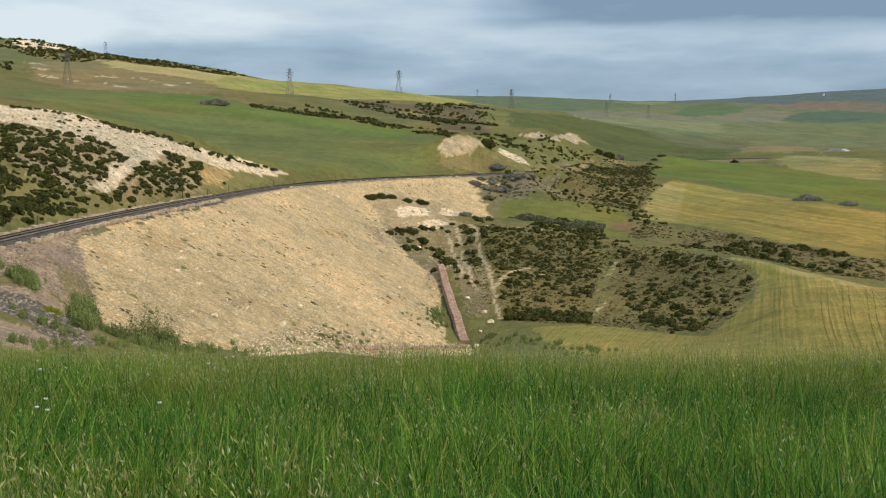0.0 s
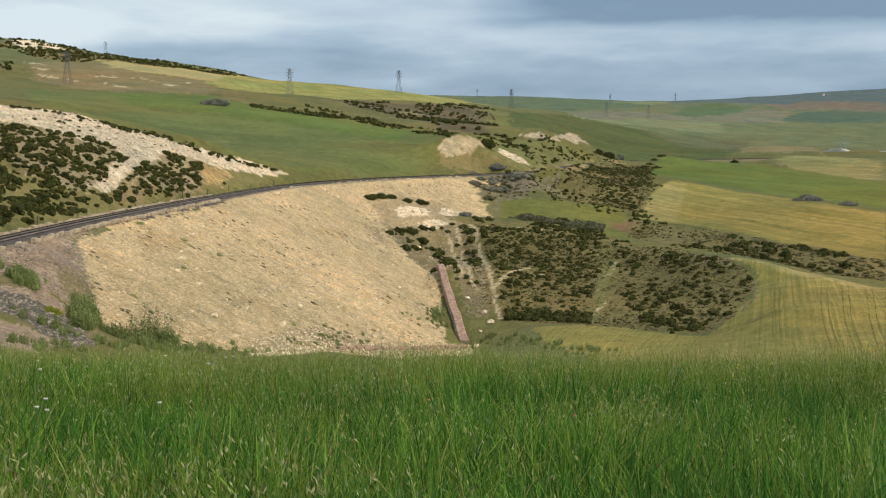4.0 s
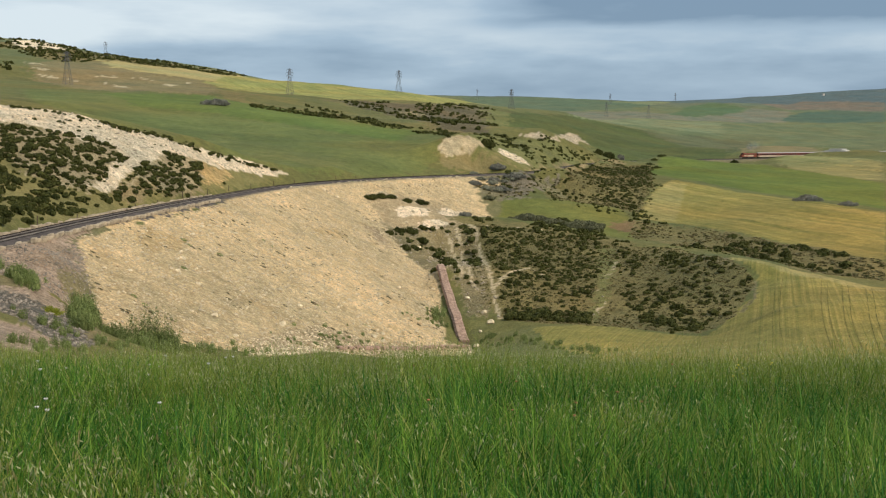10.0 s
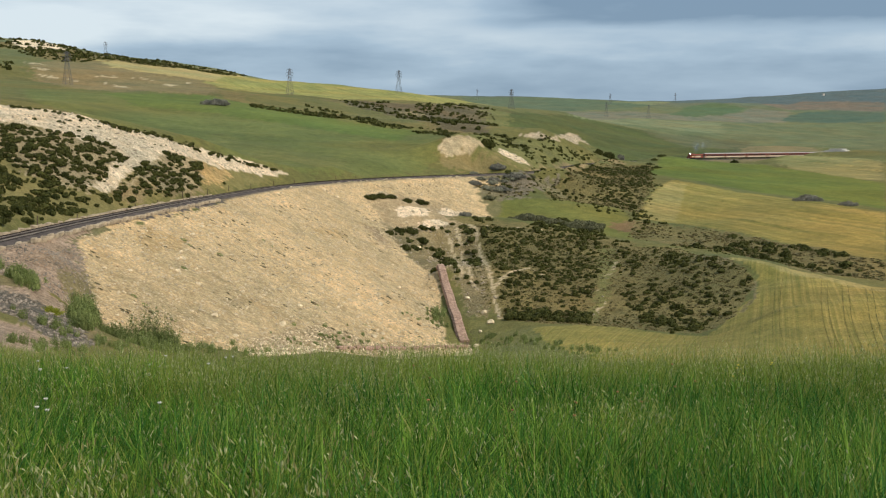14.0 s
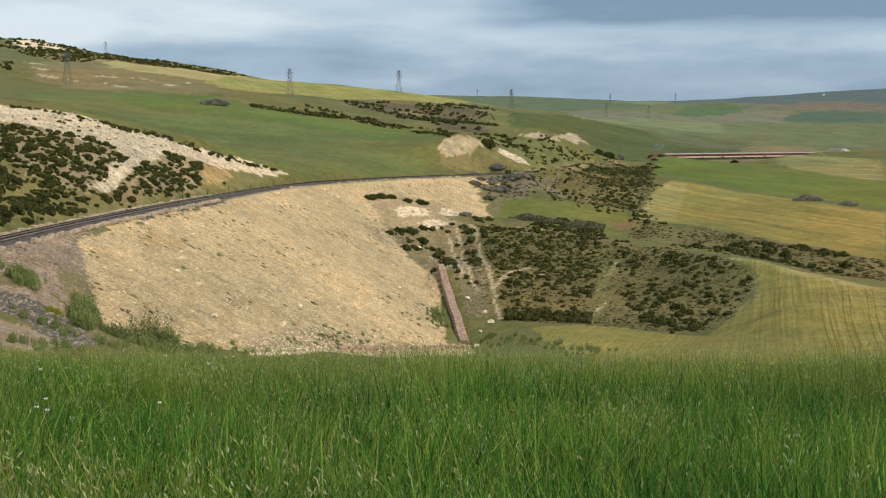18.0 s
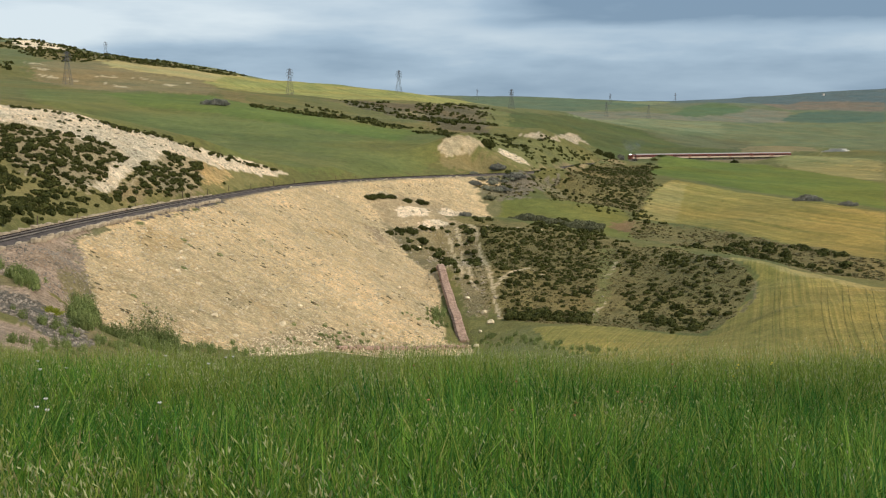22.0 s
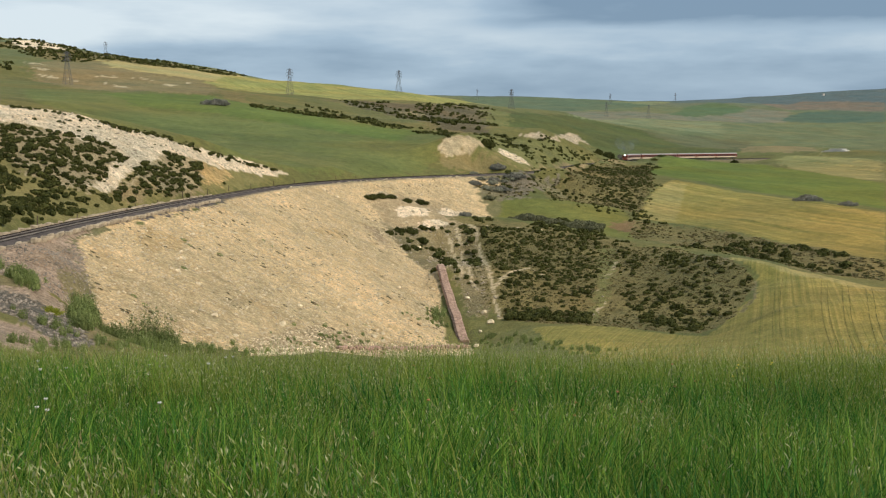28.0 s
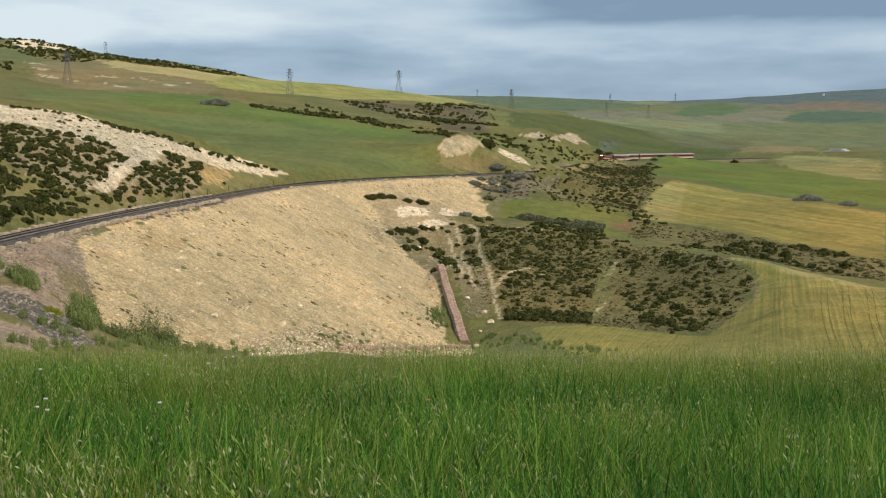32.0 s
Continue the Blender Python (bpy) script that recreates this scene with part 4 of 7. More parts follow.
# base colours of the land's covers, and how stony each is; distance haze is mixed into the far ones
TURF = (0.122, 0.118, 0.042)
SHADES = {
    "hazeblue": ((0.088, 0.116, 0.122), 0), "fargreen": ((0.100, 0.130, 0.078), 0), "redbrown": ((0.148, 0.124, 0.096), 0),
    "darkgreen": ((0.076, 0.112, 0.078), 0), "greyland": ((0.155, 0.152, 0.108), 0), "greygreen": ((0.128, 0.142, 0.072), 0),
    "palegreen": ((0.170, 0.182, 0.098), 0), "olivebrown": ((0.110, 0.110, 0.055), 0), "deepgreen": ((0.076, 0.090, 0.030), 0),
    "straw": ((0.333, 0.272, 0.121), 0), "palefield": ((0.216, 0.196, 0.087), 0), "oliveg": ((0.116, 0.136, 0.029), 0),
    "ripe": ((0.238, 0.190, 0.060), 0), "heath": ((0.168, 0.140, 0.059), 0.4), "flatgreen": ((0.140, 0.136, 0.036), 0),
    "spurverge": ((0.235, 0.200, 0.110), 0.6), "earth": ((0.194, 0.124, 0.062), 0.3), "verge": ((0.150, 0.148, 0.056), 0.3), "field": ((0.122, 0.133, 0.043), 0),
    "fresh": ((0.102, 0.136, 0.034), 0), "fallow": ((0.194, 0.155, 0.077), 0.2), "yellowgreen": ((0.272, 0.252, 0.090), 0),
    "footturf": ((0.205, 0.172, 0.080), 0.4), "tan": ((0.258, 0.206, 0.112), 0.5), "whiterock": ((0.80, 0.67, 0.51), 1), "ochre": ((0.50, 0.36, 0.17), 1), "outcropsoil": ((0.40, 0.330, 0.210), 0.9), "fillochre": ((0.56, 0.41, 0.225), 0.9), "fillbrown": ((0.42, 0.315, 0.205), 0.9),
    "bufrock": ((0.54, 0.44, 0.29), 1), "pinkrock": ((0.52, 0.43, 0.32), 1), "tanrock": ((0.235, 0.200, 0.110), 0.8),
    "bare": ((0.47, 0.39, 0.265), 0.6), "midgreen": ((0.085, 0.125, 0.060), 0), "rubble": ((0.50, 0.385, 0.245), 1), "pinksoil": ((0.455, 0.345, 0.270), 1.0),
    "gravel": ((0.175, 0.158, 0.138), 1), "fill": ((0.645, 0.492, 0.298), 0.9), "filltop": ((0.57, 0.435, 0.265), 0.8), "notchsoil": ((0.41, 0.325, 0.205), 0.9), "rocksoil": ((0.255, 0.212, 0.118), 0.9), "ballastgrey": ((0.130, 0.116, 0.116), 0.8), "cutting": ((0.185, 0.165, 0.095), 0.7),
    "hillturf": ((0.128, 0.122, 0.045), 0), "browheath": ((0.120, 0.100, 0.058), 0.3), "yellowfield": ((0.134, 0.136, 0.046), 0), "dryturf": ((0.172, 0.156, 0.064), 0.2), "knollbrown": ((0.21, 0.165, 0.085), 0.3),
    "ripepale": ((0.285, 0.232, 0.095), 0), "greybank": ((0.215, 0.185, 0.140), 0.8), "bed": ((0.224, 0.189, 0.146), 1),
}


def inside(x, y, outline):
    """Whether points lie in a closed outline."""
    p = np.array(outline)
    hit = np.zeros(x.shape, bool)
    for (ax, ay), (bx, by) in zip(p, np.roll(p, -1, axis=0)):
        if ay == by:
            continue
        hit ^= ((ay > y) != (by > y)) & (x < (bx - ax) * (y - ay) / (by - ay) + ax)
    return hit


def make_ground():
    """One sheet to the horizon, finest over the valley that the line crosses."""
    turn = np.radians(np.concatenate([np.arange(-24.5, 24.5, 0.135), np.linspace(24.5, 335.5, 70, endpoint=False)]))
    reach = np.concatenate([np.geomspace(2.0, 90, 180, endpoint=False), np.geomspace(90, 420, 400, endpoint=False), np.geomspace(420, 4900, 320)])
    a, r = np.meshgrid(turn, reach)
    x, y = r * np.sin(a), r * np.cos(a)
    z, fill, cut, d, side = ground(x, y, True)
    rows, cols = x.shape
    # cover
    wx = x + rough(x, y, 3.5, 4) * np.clip(r * 0.016, 0.2, 14)
    wy = y + rough(x + 91, y - 37, 3.5, 4) * np.clip(r * 0.018, 0.3, 20)
    ragged = np.random.default_rng(1).normal(size=(2, rows, cols)) * np.clip(r * 0.0022, 0.1, 3)   # ragged edges, plant by plant
    wx, wy = wx + ragged[0], wy + ragged[1] * 1.5
    colour = np.empty((rows, cols, 3))
    colour[:] = TURF
    # turf turns greyer, then bluer with distance: aerial haze painted into the colour
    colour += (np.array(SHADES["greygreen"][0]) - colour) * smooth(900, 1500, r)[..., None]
    colour += (np.array(SHADES["hazeblue"][0]) - colour) * smooth(2500, 3200, r)[..., None]
    stony = np.zeros((rows, cols))
    crisp = ("upper_ripe_field", "near_ripe_field", "ripe_margin", "goat_path", "green_flat", "green_field", "scrub_slope", "field_edge", "upper_face", "rock_face", "rock_rib", "side_rock", "outcrop_rock", "sandy_fill", "field_rim")   # these end along a line
    cx, cy = x + 0.3 * (wx - x), y + 0.3 * (wy - y)
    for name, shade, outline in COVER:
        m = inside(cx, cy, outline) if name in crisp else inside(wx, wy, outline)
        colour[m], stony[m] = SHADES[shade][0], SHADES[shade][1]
    sandy = inside(wx, wy, [o for name, _, o in COVER if name == "sandy_fill"][0])
    for name, _, outline in COVER:
        if name in ("notch_bare", "side_rock", "side_rock_low", "sandy_top", "spur_soil", "ballast_spill", "shoulder_gravel", "spur_slope", "spur_gravel"):
            sandy |= inside(wx, wy, outline)
    top = (side > 0) & (d > 3.4) & (d < 9) & (y > 146) & (y < 345) & ~sandy      # sand spread up to the ballast
    colour[top], stony[top] = SHADES["fill"]
    sandy |= top
    for weight, shade in ((fill * 0.7 * ~sandy * (d < 40), "cutting"), (smooth(3.9, 3.3, d), "bed")):
        colour += (np.array(SHADES[shade][0]) - colour) * weight[..., None]
        stony += (SHADES[shade][1] - stony) * weight
    verts = np.stack([x, y, z], -1).reshape(-1, 3)
    i = np.arange(rows * cols).reshape(rows, cols)
    nxt = np.roll(i, -1, axis=1)
    quads = np.stack([i[:-1], i[1:], nxt[1:], nxt[:-1]], -1).reshape(-1, 4)
    mesh = bpy.data.meshes.new("ground")
    hub = len(verts)
    verts = np.vstack([verts, [0, 0, 38.4]])
    fan = np.stack([np.full(cols, hub), i[0], nxt[0]], -1)
    mesh.vertices.add(len(verts))
    mesh.vertices.foreach_set("co", verts.ravel())
    loops = np.concatenate([quads.ravel(), fan.ravel()])
    mesh.loops.add(len(loops))
    mesh.loops.foreach_set("vertex_index", loops)
    mesh.polygons.add(len(quads) + len(fan))
    starts = np.concatenate([np.arange(len(quads)) * 4, len(quads) * 4 + np.arange(len(fan)) * 3])
    mesh.polygons.foreach_set("loop_start", starts)
    mesh.update(calc_edges=True)
    mesh.polygons.foreach_set("use_smooth", np.ones(len(starts), bool))
    rgba = np.ones((len(verts), 4))
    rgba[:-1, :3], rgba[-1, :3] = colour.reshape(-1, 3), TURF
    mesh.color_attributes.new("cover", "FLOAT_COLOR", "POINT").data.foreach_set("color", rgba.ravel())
    mesh.attributes.new("stony", "FLOAT", "POINT").data.foreach_set("value", np.append(stony.ravel(), 0))
    for layer, names in (("rows_upper", ("upper_ripe_field", "green_field", "stubble_hill", "crest_ripe")), ("rows_near", ("near_ripe_field",))):
        sown = np.zeros(len(verts))
        for name, _, outline in COVER:
            if name in names:
                sown[:-1][inside(wx, wy, outline).ravel()] = 0.45 if name == "green_field" else 1
        mesh.attributes.new(layer, "FLOAT", "POINT").data.foreach_set("value", sown)
    mesh.materials.append(land_material())
    return tagged(new("ground", mesh), "rolling farmland with fields, scrub and bare rock", "ground", kind="structure")


make_ground()


# ---- building helpers ----
def part(name, bm, material, parent=None, label="", shade=False):
    """Links a bmesh as one mesh object, under a thing or part where a parent is given."""
    mesh = bpy.data.meshes.new(name)
    bm.to_mesh(mesh)
    bm.free()
    mesh.materials.append(material)
    if shade:
        mesh.polygons.foreach_set("use_smooth", np.ones(len(mesh.polygons), bool))
    ob = new(name, mesh)
    if parent:
        ob.parent = parent
    if label:
        ob["label"] = label
    return ob


def share(name, mesh, parent, m):
    """An object of its own on shared mesh data, at the pose m in its parent's space."""
    ob = new(name, mesh)
    ob.parent = parent
    ob.matrix_basis = m
    return ob


def sheet(name, verts, faces, materials, slots=None, smooth_=False):
    mesh = bpy.data.meshes.new(name)
    mesh.from_pydata(np.asarray(verts).tolist(), [], [list(f) for f in faces])
    for m in materials:
        mesh.materials.append(m)
    if slots is not None:
        mesh.polygons.foreach_set("material_index", np.asarray(slots, dtype=np.int32))
    if smooth_:
        mesh.polygons.foreach_set("use_smooth", np.ones(len(mesh.polygons), bool))
    return mesh


def box(bm, c, size, bevel=0.0, turn=None):
    m = Matrix.Translation(c) @ (turn or Matrix()) @ Matrix.Diagonal((*size, 1))
    made = bmesh.ops.create_cube(bm, size=1, matrix=m)
    if bevel:
        edges = list({e for v in made["verts"] for e in v.link_edges})
        bmesh.ops.bevel(bm, geom=edges, offset=bevel, segments=2, affect="EDGES", profile=0.6)
    return made["verts"]


def rod(bm, a, b, r1, r2=None, sides=6):
    a, b = Vector(a), Vector(b)
    m = Matrix.Translation((a + b) / 2) @ (b - a).to_track_quat("Z", "Y").to_matrix().to_4x4()
    bmesh.ops.create_cone(bm, cap_ends=True, segments=sides, radius1=r1, radius2=r1 if r2 is None else r2, depth=(b - a).length, matrix=m)


def bent_rod(bm, points, r, closed=False):
    """One thin square bar through several points."""
    rings = []
    for k, p in enumerate(points):
        d = (Vector(points[min(k + 1, len(points) - 1)]) - Vector(points[max(k - 1, 0)]))
        d = d.normalized() if d.length > 1e-6 else Vector((0, 0, 1))
        u = d.cross(Vector((0.31, 0.87, 0.39))).normalized()
        w = d.cross(u)
        rings.append([bm.verts.new(Vector(p) + u * a * r + w * b * r) for a, b in ((1, 1), (-1, 1), (-1, -1), (1, -1))])
    for a, b in zip(rings, rings[1:]):
        for j in range(4):
            bm.faces.new((a[j], a[(j + 1) % 4], b[(j + 1) % 4], b[j]))
    bm.faces.new(rings[0])
    bm.faces.new(rings[-1][::-1])


def empty(name, m, label, category, group="", kind=""):
    ob = new(name)
    ob.empty_display_size = 0.2
    ob.matrix_basis = m
    return tagged(ob, label, category, group, kind)


def height(x, y):
    return float(ground(np.array([float(x)]), np.array([float(y)]))[0])


def heights(xy):
    xy = np.asarray(xy, float)
    return ground(xy[:, 0], xy[:, 1])


# ---- surfaces of the railway and its works ----
RUST = paint("rail_steel", (0.030, 0.022, 0.018), 0.86, 0.1, 0.3, 2.0)
BALLAST = paint("ballast", (0.100, 0.084, 0.075), 0.95, 0, 0.4, 1.2, 0.06)
DARK_BALLAST = paint("dark_ballast", (0.030, 0.024, 0.021), 0.9, 0, 0.4, 1.2, 0.06)
CONCRETE = paint("sleeper_concrete", (0.30, 0.26, 0.22), 0.9, 0, 0.25, 2.0, 0.01, 0.12)
PALE_STONE = paint("pale_stone", (0.44, 0.37, 0.27), 0.92, 0, 0.25, 1.6, 0.03, 0.18)
EDGE_STONE = paint("edge_stone", (0.43, 0.345, 0.24), 0.92, 0, 0.25, 1.6, 0.03, 0.15)
PINK_STONE = paint("pink_stone", (0.38, 0.255, 0.19), 0.92, 0, 0.3, 1.5, 0.03, 0.2)
MORTAR = paint("mortar", (0.30, 0.24, 0.18), 0.95, 0, 0.3, 1.0, 0.03)
OLD_WOOD = paint("weathered_wood", (0.10, 0.075, 0.055), 0.9, 0, 0.3, 4.0, 0.01, 0.2)
STEEL = paint("galvanised_steel", (0.13, 0.13, 0.135), 0.65, 0.1, 0.15, 0.5)
WHITE_WALL = paint("whitewash", (0.68, 0.62, 0.55), 0.85, 0, 0.12, 0.4)

TANGENT = np.gradient(LINE, axis=0)
TANGENT /= np.linalg.norm(TANGENT[:, :2], axis=1)[:, None]
RIGHT = np.stack([TANGENT[:, 1], -TANGENT[:, 0], np.zeros(len(LINE))], 1)


def along(s):
    """Place and direction on the line, s metres from its start."""
    k = np.arange(len(LINE))
    p = Vector([float(np.interp(s, k, LINE[:, a])) for a in range(3)])
    t = Vector([float(np.interp(s, k, TANGENT[:, a])) for a in range(3)]).normalized()
    return p, t


def on_line(s, side=0.0, up=0.0):
    p, t = along(s)
    return Matrix.Translation(p + Vector((t.y, -t.x, 0)) * side + Vector((0, 0, up))) @ t.to_track_quat("X", "Z").to_matrix().to_4x4()


def swept(profile, first, last, step):
    """A profile (side, up) carried along the line: vertices and faces."""
    at = np.arange(first, last, step)
    verts, faces, n = [], [], len(profile)
    for s in at:
        i = int(s)
        for side, up in profile:
            verts.append(LINE[i] + RIGHT[i] * side + np.array([0, 0, up]))
    for k in range(len(at) - 1):
        for j in range(n - 1):
            a = k * n + j
            faces.append((a, a + n, a + n + 1, a + 1))
    return verts, faces


def make_railway():
    line = empty("railway_track", Matrix(), "single railway track on grey ballast curving along the embankment", "railway track", kind="structure")
    v, f = swept([(-3.0, -0.75), (-2.2, -0.45), (-1.6, -0.22), (-0.3, -0.15), (0, -0.13), (0.3, -0.15), (1.5, -0.24), (2.2, -0.45), (3.0, -0.75)], 90, len(LINE) - 4, 2)
    v = np.array(v)
    v[:, 2] += (np.random.rand(len(v)) - 0.5) * 0.07
    # two darker bands of ballast, one along each rail
    bed = new("ballast_bed", sheet("ballast_bed", v, f, [BALLAST, DARK_BALLAST], [1 if k % 8 in (2, 5) else 0 for k in range(len(f))], smooth_=True))
    bed.parent = line
    for side in (-0.7175, 0.7175):
        prof = [(side + a, b) for a, b in ((-0.07, -0.15), (-0.065, -0.13), (-0.01, -0.11), (-0.01, -0.05), (-0.036, -0.035), (-0.036, 0.0), (0.036, 0.0), (0.036, -0.035), (0.01, -0.05), (0.01, -0.11), (0.065, -0.13), (0.07, -0.15))]
        v, f = swept(prof, 90, len(LINE) - 4, 2)
        rail = new("rail", sheet("rail", v, f, [RUST]))
        rail.parent = line
    bm = bmesh.new()
    for y in (-0.78, 0.78):
        box(bm, (0, y, -0.2), (0.27, 0.82, 0.17), 0.02)
    box(bm, (0, 0, -0.22), (0.07, 0.9, 0.06))
    mesh = bpy.data.meshes.new("sleeper")
    bm.to_mesh(mesh)
    bm.free()
    mesh.materials.append(CONCRETE)
    for k in range(290):
        share("sleeper", mesh, line, on_line(256 + k * 0.62))
    verts, faces = [], []
    for k in range(700):
        s = 256 + 290 * 0.62 + k * 0.62
        m = on_line(s)
        base = len(verts)
        for x in (-0.13, 0.13):
            for y in (-1.19, 1.19):
                for z in (-0.28, -0.115):
                    verts.append(m @ Vector((x, y, z)))
        faces += [tuple(base + i for i in q) for q in ((1, 3, 7, 5), (0, 1, 5, 4), (2, 6, 7, 3), (0, 2, 3, 1), (4, 5, 7, 6))]
    rest = new("sleepers_beyond", sheet("sleepers_beyond", verts, faces, [CONCRETE]))
    rest.parent = line
    rest["kind"] = "stuff"


make_railway()


def stone_mesh(name, seed, size, material, cuts=1):
    """A rough block: a cube cut once or twice and pushed about."""
    rnd = random.Random(seed)
    bm = bmesh.new()
    bmesh.ops.create_cube(bm, size=1)
    if cuts:
        bmesh.ops.bevel(bm, geom=bm.edges[:], offset=0.13, segments=1, affect="EDGES")
    for v in bm.verts:
        v.co = Vector((v.co.x * size[0], v.co.y * size[1], v.co.z * size[2])) + Vector([rnd.uniform(-0.07, 0.07) * min(size) for _ in range(3)])
    mesh = bpy.data.meshes.new(name)
    bm.to_mesh(mesh)
    bm.free()
    mesh.materials.append(material)
    return mesh


def make_edging():
    """Low rows of pale blocks that hold the ballast on both shoulders."""
    blocks = [stone_mesh("edging_block", 40 + k, (1.0 + 0.18 * k, 0.55, 0.52), EDGE_STONE) for k in range(4)]
    rnd = random.Random(5)
    for side, first, last in ((3.6, 262, 356), (-3.45, 262, 372)):
        row = empty("stone_edging", Matrix(), "low row of pale rough stone blocks along the ballast", "stone edging", kind="structure")
        s = first
        while s < last:
            if rnd.random() < 0.86:
                share("edging_block", rnd.choice(blocks), row, on_line(s, side + rnd.uniform(-0.12, 0.12), -0.47 + rnd.uniform(-0.16, 0.1)) @ pose(0, 0, 0, rnd.uniform(-10, 10), rnd.uniform(-8, 8), rnd.uniform(-14, 14)))
            s += rnd.uniform(0.95, 1.25)


make_edging()


def make_posts():
    bm = bmesh.new()
    rod(bm, (0, 0, -0.3), (0.02, 0.01, 1.25), 0.085, 0.07, 8)
    box(bm, (0.02, 0.01, 1.27), (0.15, 0.15, 0.05), 0.02)
    post = part("fence_post", bm, OLD_WOOD)
    tagged(post, "dark weathered fence post standing beside the railway", "fence post", "fence posts along the line")
    rnd = random.Random(8)
    places = (294, 308, 333, 345, 359, 374, 389, 404, 419, 432, 444, 454, 464, 474, 482, 491, 499)
    for k, s in enumerate(places):
        m = on_line(s, -4.6 + rnd.uniform(-0.15, 0.15))
        x, y = m.translation.x, m.translation.y
        at = pose(x, y, height(x, y), rnd.uniform(-4, 4), rnd.uniform(-4, 4), rnd.uniform(0, 90))
        if k == 0:
            post.matrix_basis = at
        else:
            copy_thing(post, at)


make_posts()


def make_masonry():
    """The stepped masonry wall that runs down beside the fill."""
    top, foot = Vector((-0.62, 236, 0)), Vector((3.93, 191, 0))
    wall = empty("masonry_wall", Matrix(), "sloping wall of pinkish squared stone beside the embankment", "stone wall")
    bm = bmesh.new()
    n = 30
    ring = []
    across = Vector(((foot - top).y, -(foot - top).x, 0)).normalized()
    for k in range(n + 1):
        p = top.lerp(foot, k / n)
        z = height(p.x, p.y)
        w = 0.72 + 0.12 * k / n
        ring.append([bm.verts.new(p + across * a * w + Vector((0, 0, z + b))) for a, b in ((-1, -1.2), (-1, 0.75), (1, 0.75), (1, -1.2))])
    for a, b in zip(ring, ring[1:]):
        for j in range(3):
            bm.faces.new((a[j], a[j + 1], b[j + 1], b[j]))
    bm.faces.new(ring[0])
    bm.faces.new(ring[-1][::-1])
    part("wall_core", bm, MORTAR, wall)
    stones = [stone_mesh("wall_stone", 60 + k, (0.62, 0.95, 0.42), PINK_STONE) for k in range(5)]
    rnd = random.Random(3)
    rows = 62
    zs = heights([(top.lerp(foot, k / rows).x, top.lerp(foot, k / rows).y) for k in range(rows + 1)])
    slope = math.atan2(float(zs[0] - zs[-1]), (foot - top).length)
    yaw = math.degrees(math.atan2((foot - top).y, (foot - top).x)) + 90
    for k in range(rows):
        p = top.lerp(foot, (k + 0.5) / rows)
        w = 0.72 + 0.12 * k / rows
        for a in (-0.62, 0.0, 0.62):
            q = p + across * w * (a + rnd.uniform(-0.05, 0.05))
            share("wall_stone", rnd.choice(stones), wall, pose(q.x, q.y, zs[k] + 0.68 + rnd.uniform(0, 0.08), math.degrees(slope), 0, yaw + rnd.uniform(-5, 5)))
        q = p + across * w * 1.02
        share("wall_stone", rnd.choice(stones), wall, pose(q.x, q.y, zs[k] + 0.22 + rnd.uniform(-0.06, 0.06), 0, 80, yaw + 0))


make_masonry()


def make_toe_wall():
    """A low broken course of pinkish stone along the foot of the fill."""
    wall = empty("toe_wall", Matrix(), "low broken course of pinkish stone along the embankment's foot", "stone wall")
    stones = [stone_mesh("wall_stone", 80 + k, (0.75 + 0.1 * k, 0.6, 0.5), PINK_STONE) for k in range(4)]
    rnd = random.Random(19)
    a, b = Vector((-14.3, 145.2, 0)), Vector((4.4, 190.2, 0))
    count = 62
    spots = [a.lerp(b, (k + rnd.uniform(-0.2, 0.2)) / count) for k in range(count)]
    yaw = math.degrees(math.atan2((b - a).y, (b - a).x))
    for p, z in zip(spots, heights([(q.x, q.y) for q in spots])):
        if rnd.random() < 0.88:
            share("wall_stone", rnd.choice(stones), wall, pose(p.x, p.y, z + rnd.uniform(0.12, 0.28), rnd.uniform(-6, 6), rnd.uniform(-6, 6), yaw + rnd.uniform(-9, 9)))


make_toe_wall()


def make_overbridge():
    """A white road bridge over the line, with one arch and low wing walls."""
    s = 1128
    bridge = empty("road_overbridge", on_line(s, 0, 0), "white road bridge with one arch over the railway", "bridge")
    bm = bmesh.new()
    n = 12
    outline = [(-17, 3.0), (-12, 4.6), (-5, 5.9), (5, 5.9), (12, 4.4), (17, 2.6), (17, -2.0), (4.2, -2.0), (4.2, 1.6)]
    outline += [(4.2 * math.cos(math.pi * k / n), 1.6 + 3.4 * math.sin(math.pi * k / n)) for k in range(1, n)] + [(-4.2, 1.6), (-4.2, -2.0), (-17, -2.0)]
    front = [bm.verts.new((-3, a, b)) for a, b in outline]
    rear = [bm.verts.new((3, a, b)) for a, b in outline]
    bm.faces.new(front[::-1])
    bm.faces.new(rear)
    for k in range(len(outline)):
        j = (k + 1) % len(outline)
        bm.faces.new((front[k], front[j], rear[j], rear[k]))
    bmesh.ops.triangulate(bm, faces=[f for f in bm.faces if len(f.verts) > 4])
    part("bridge_wall", bm, WHITE_WALL, bridge)
    for x in (-2.9, 2.9):
        bm = bmesh.new()
        box(bm, (x, 0, 6.2), (0.35, 12, 0.75), 0.05)
        part("parapet", bm, WHITE_WALL, bridge)


make_overbridge()


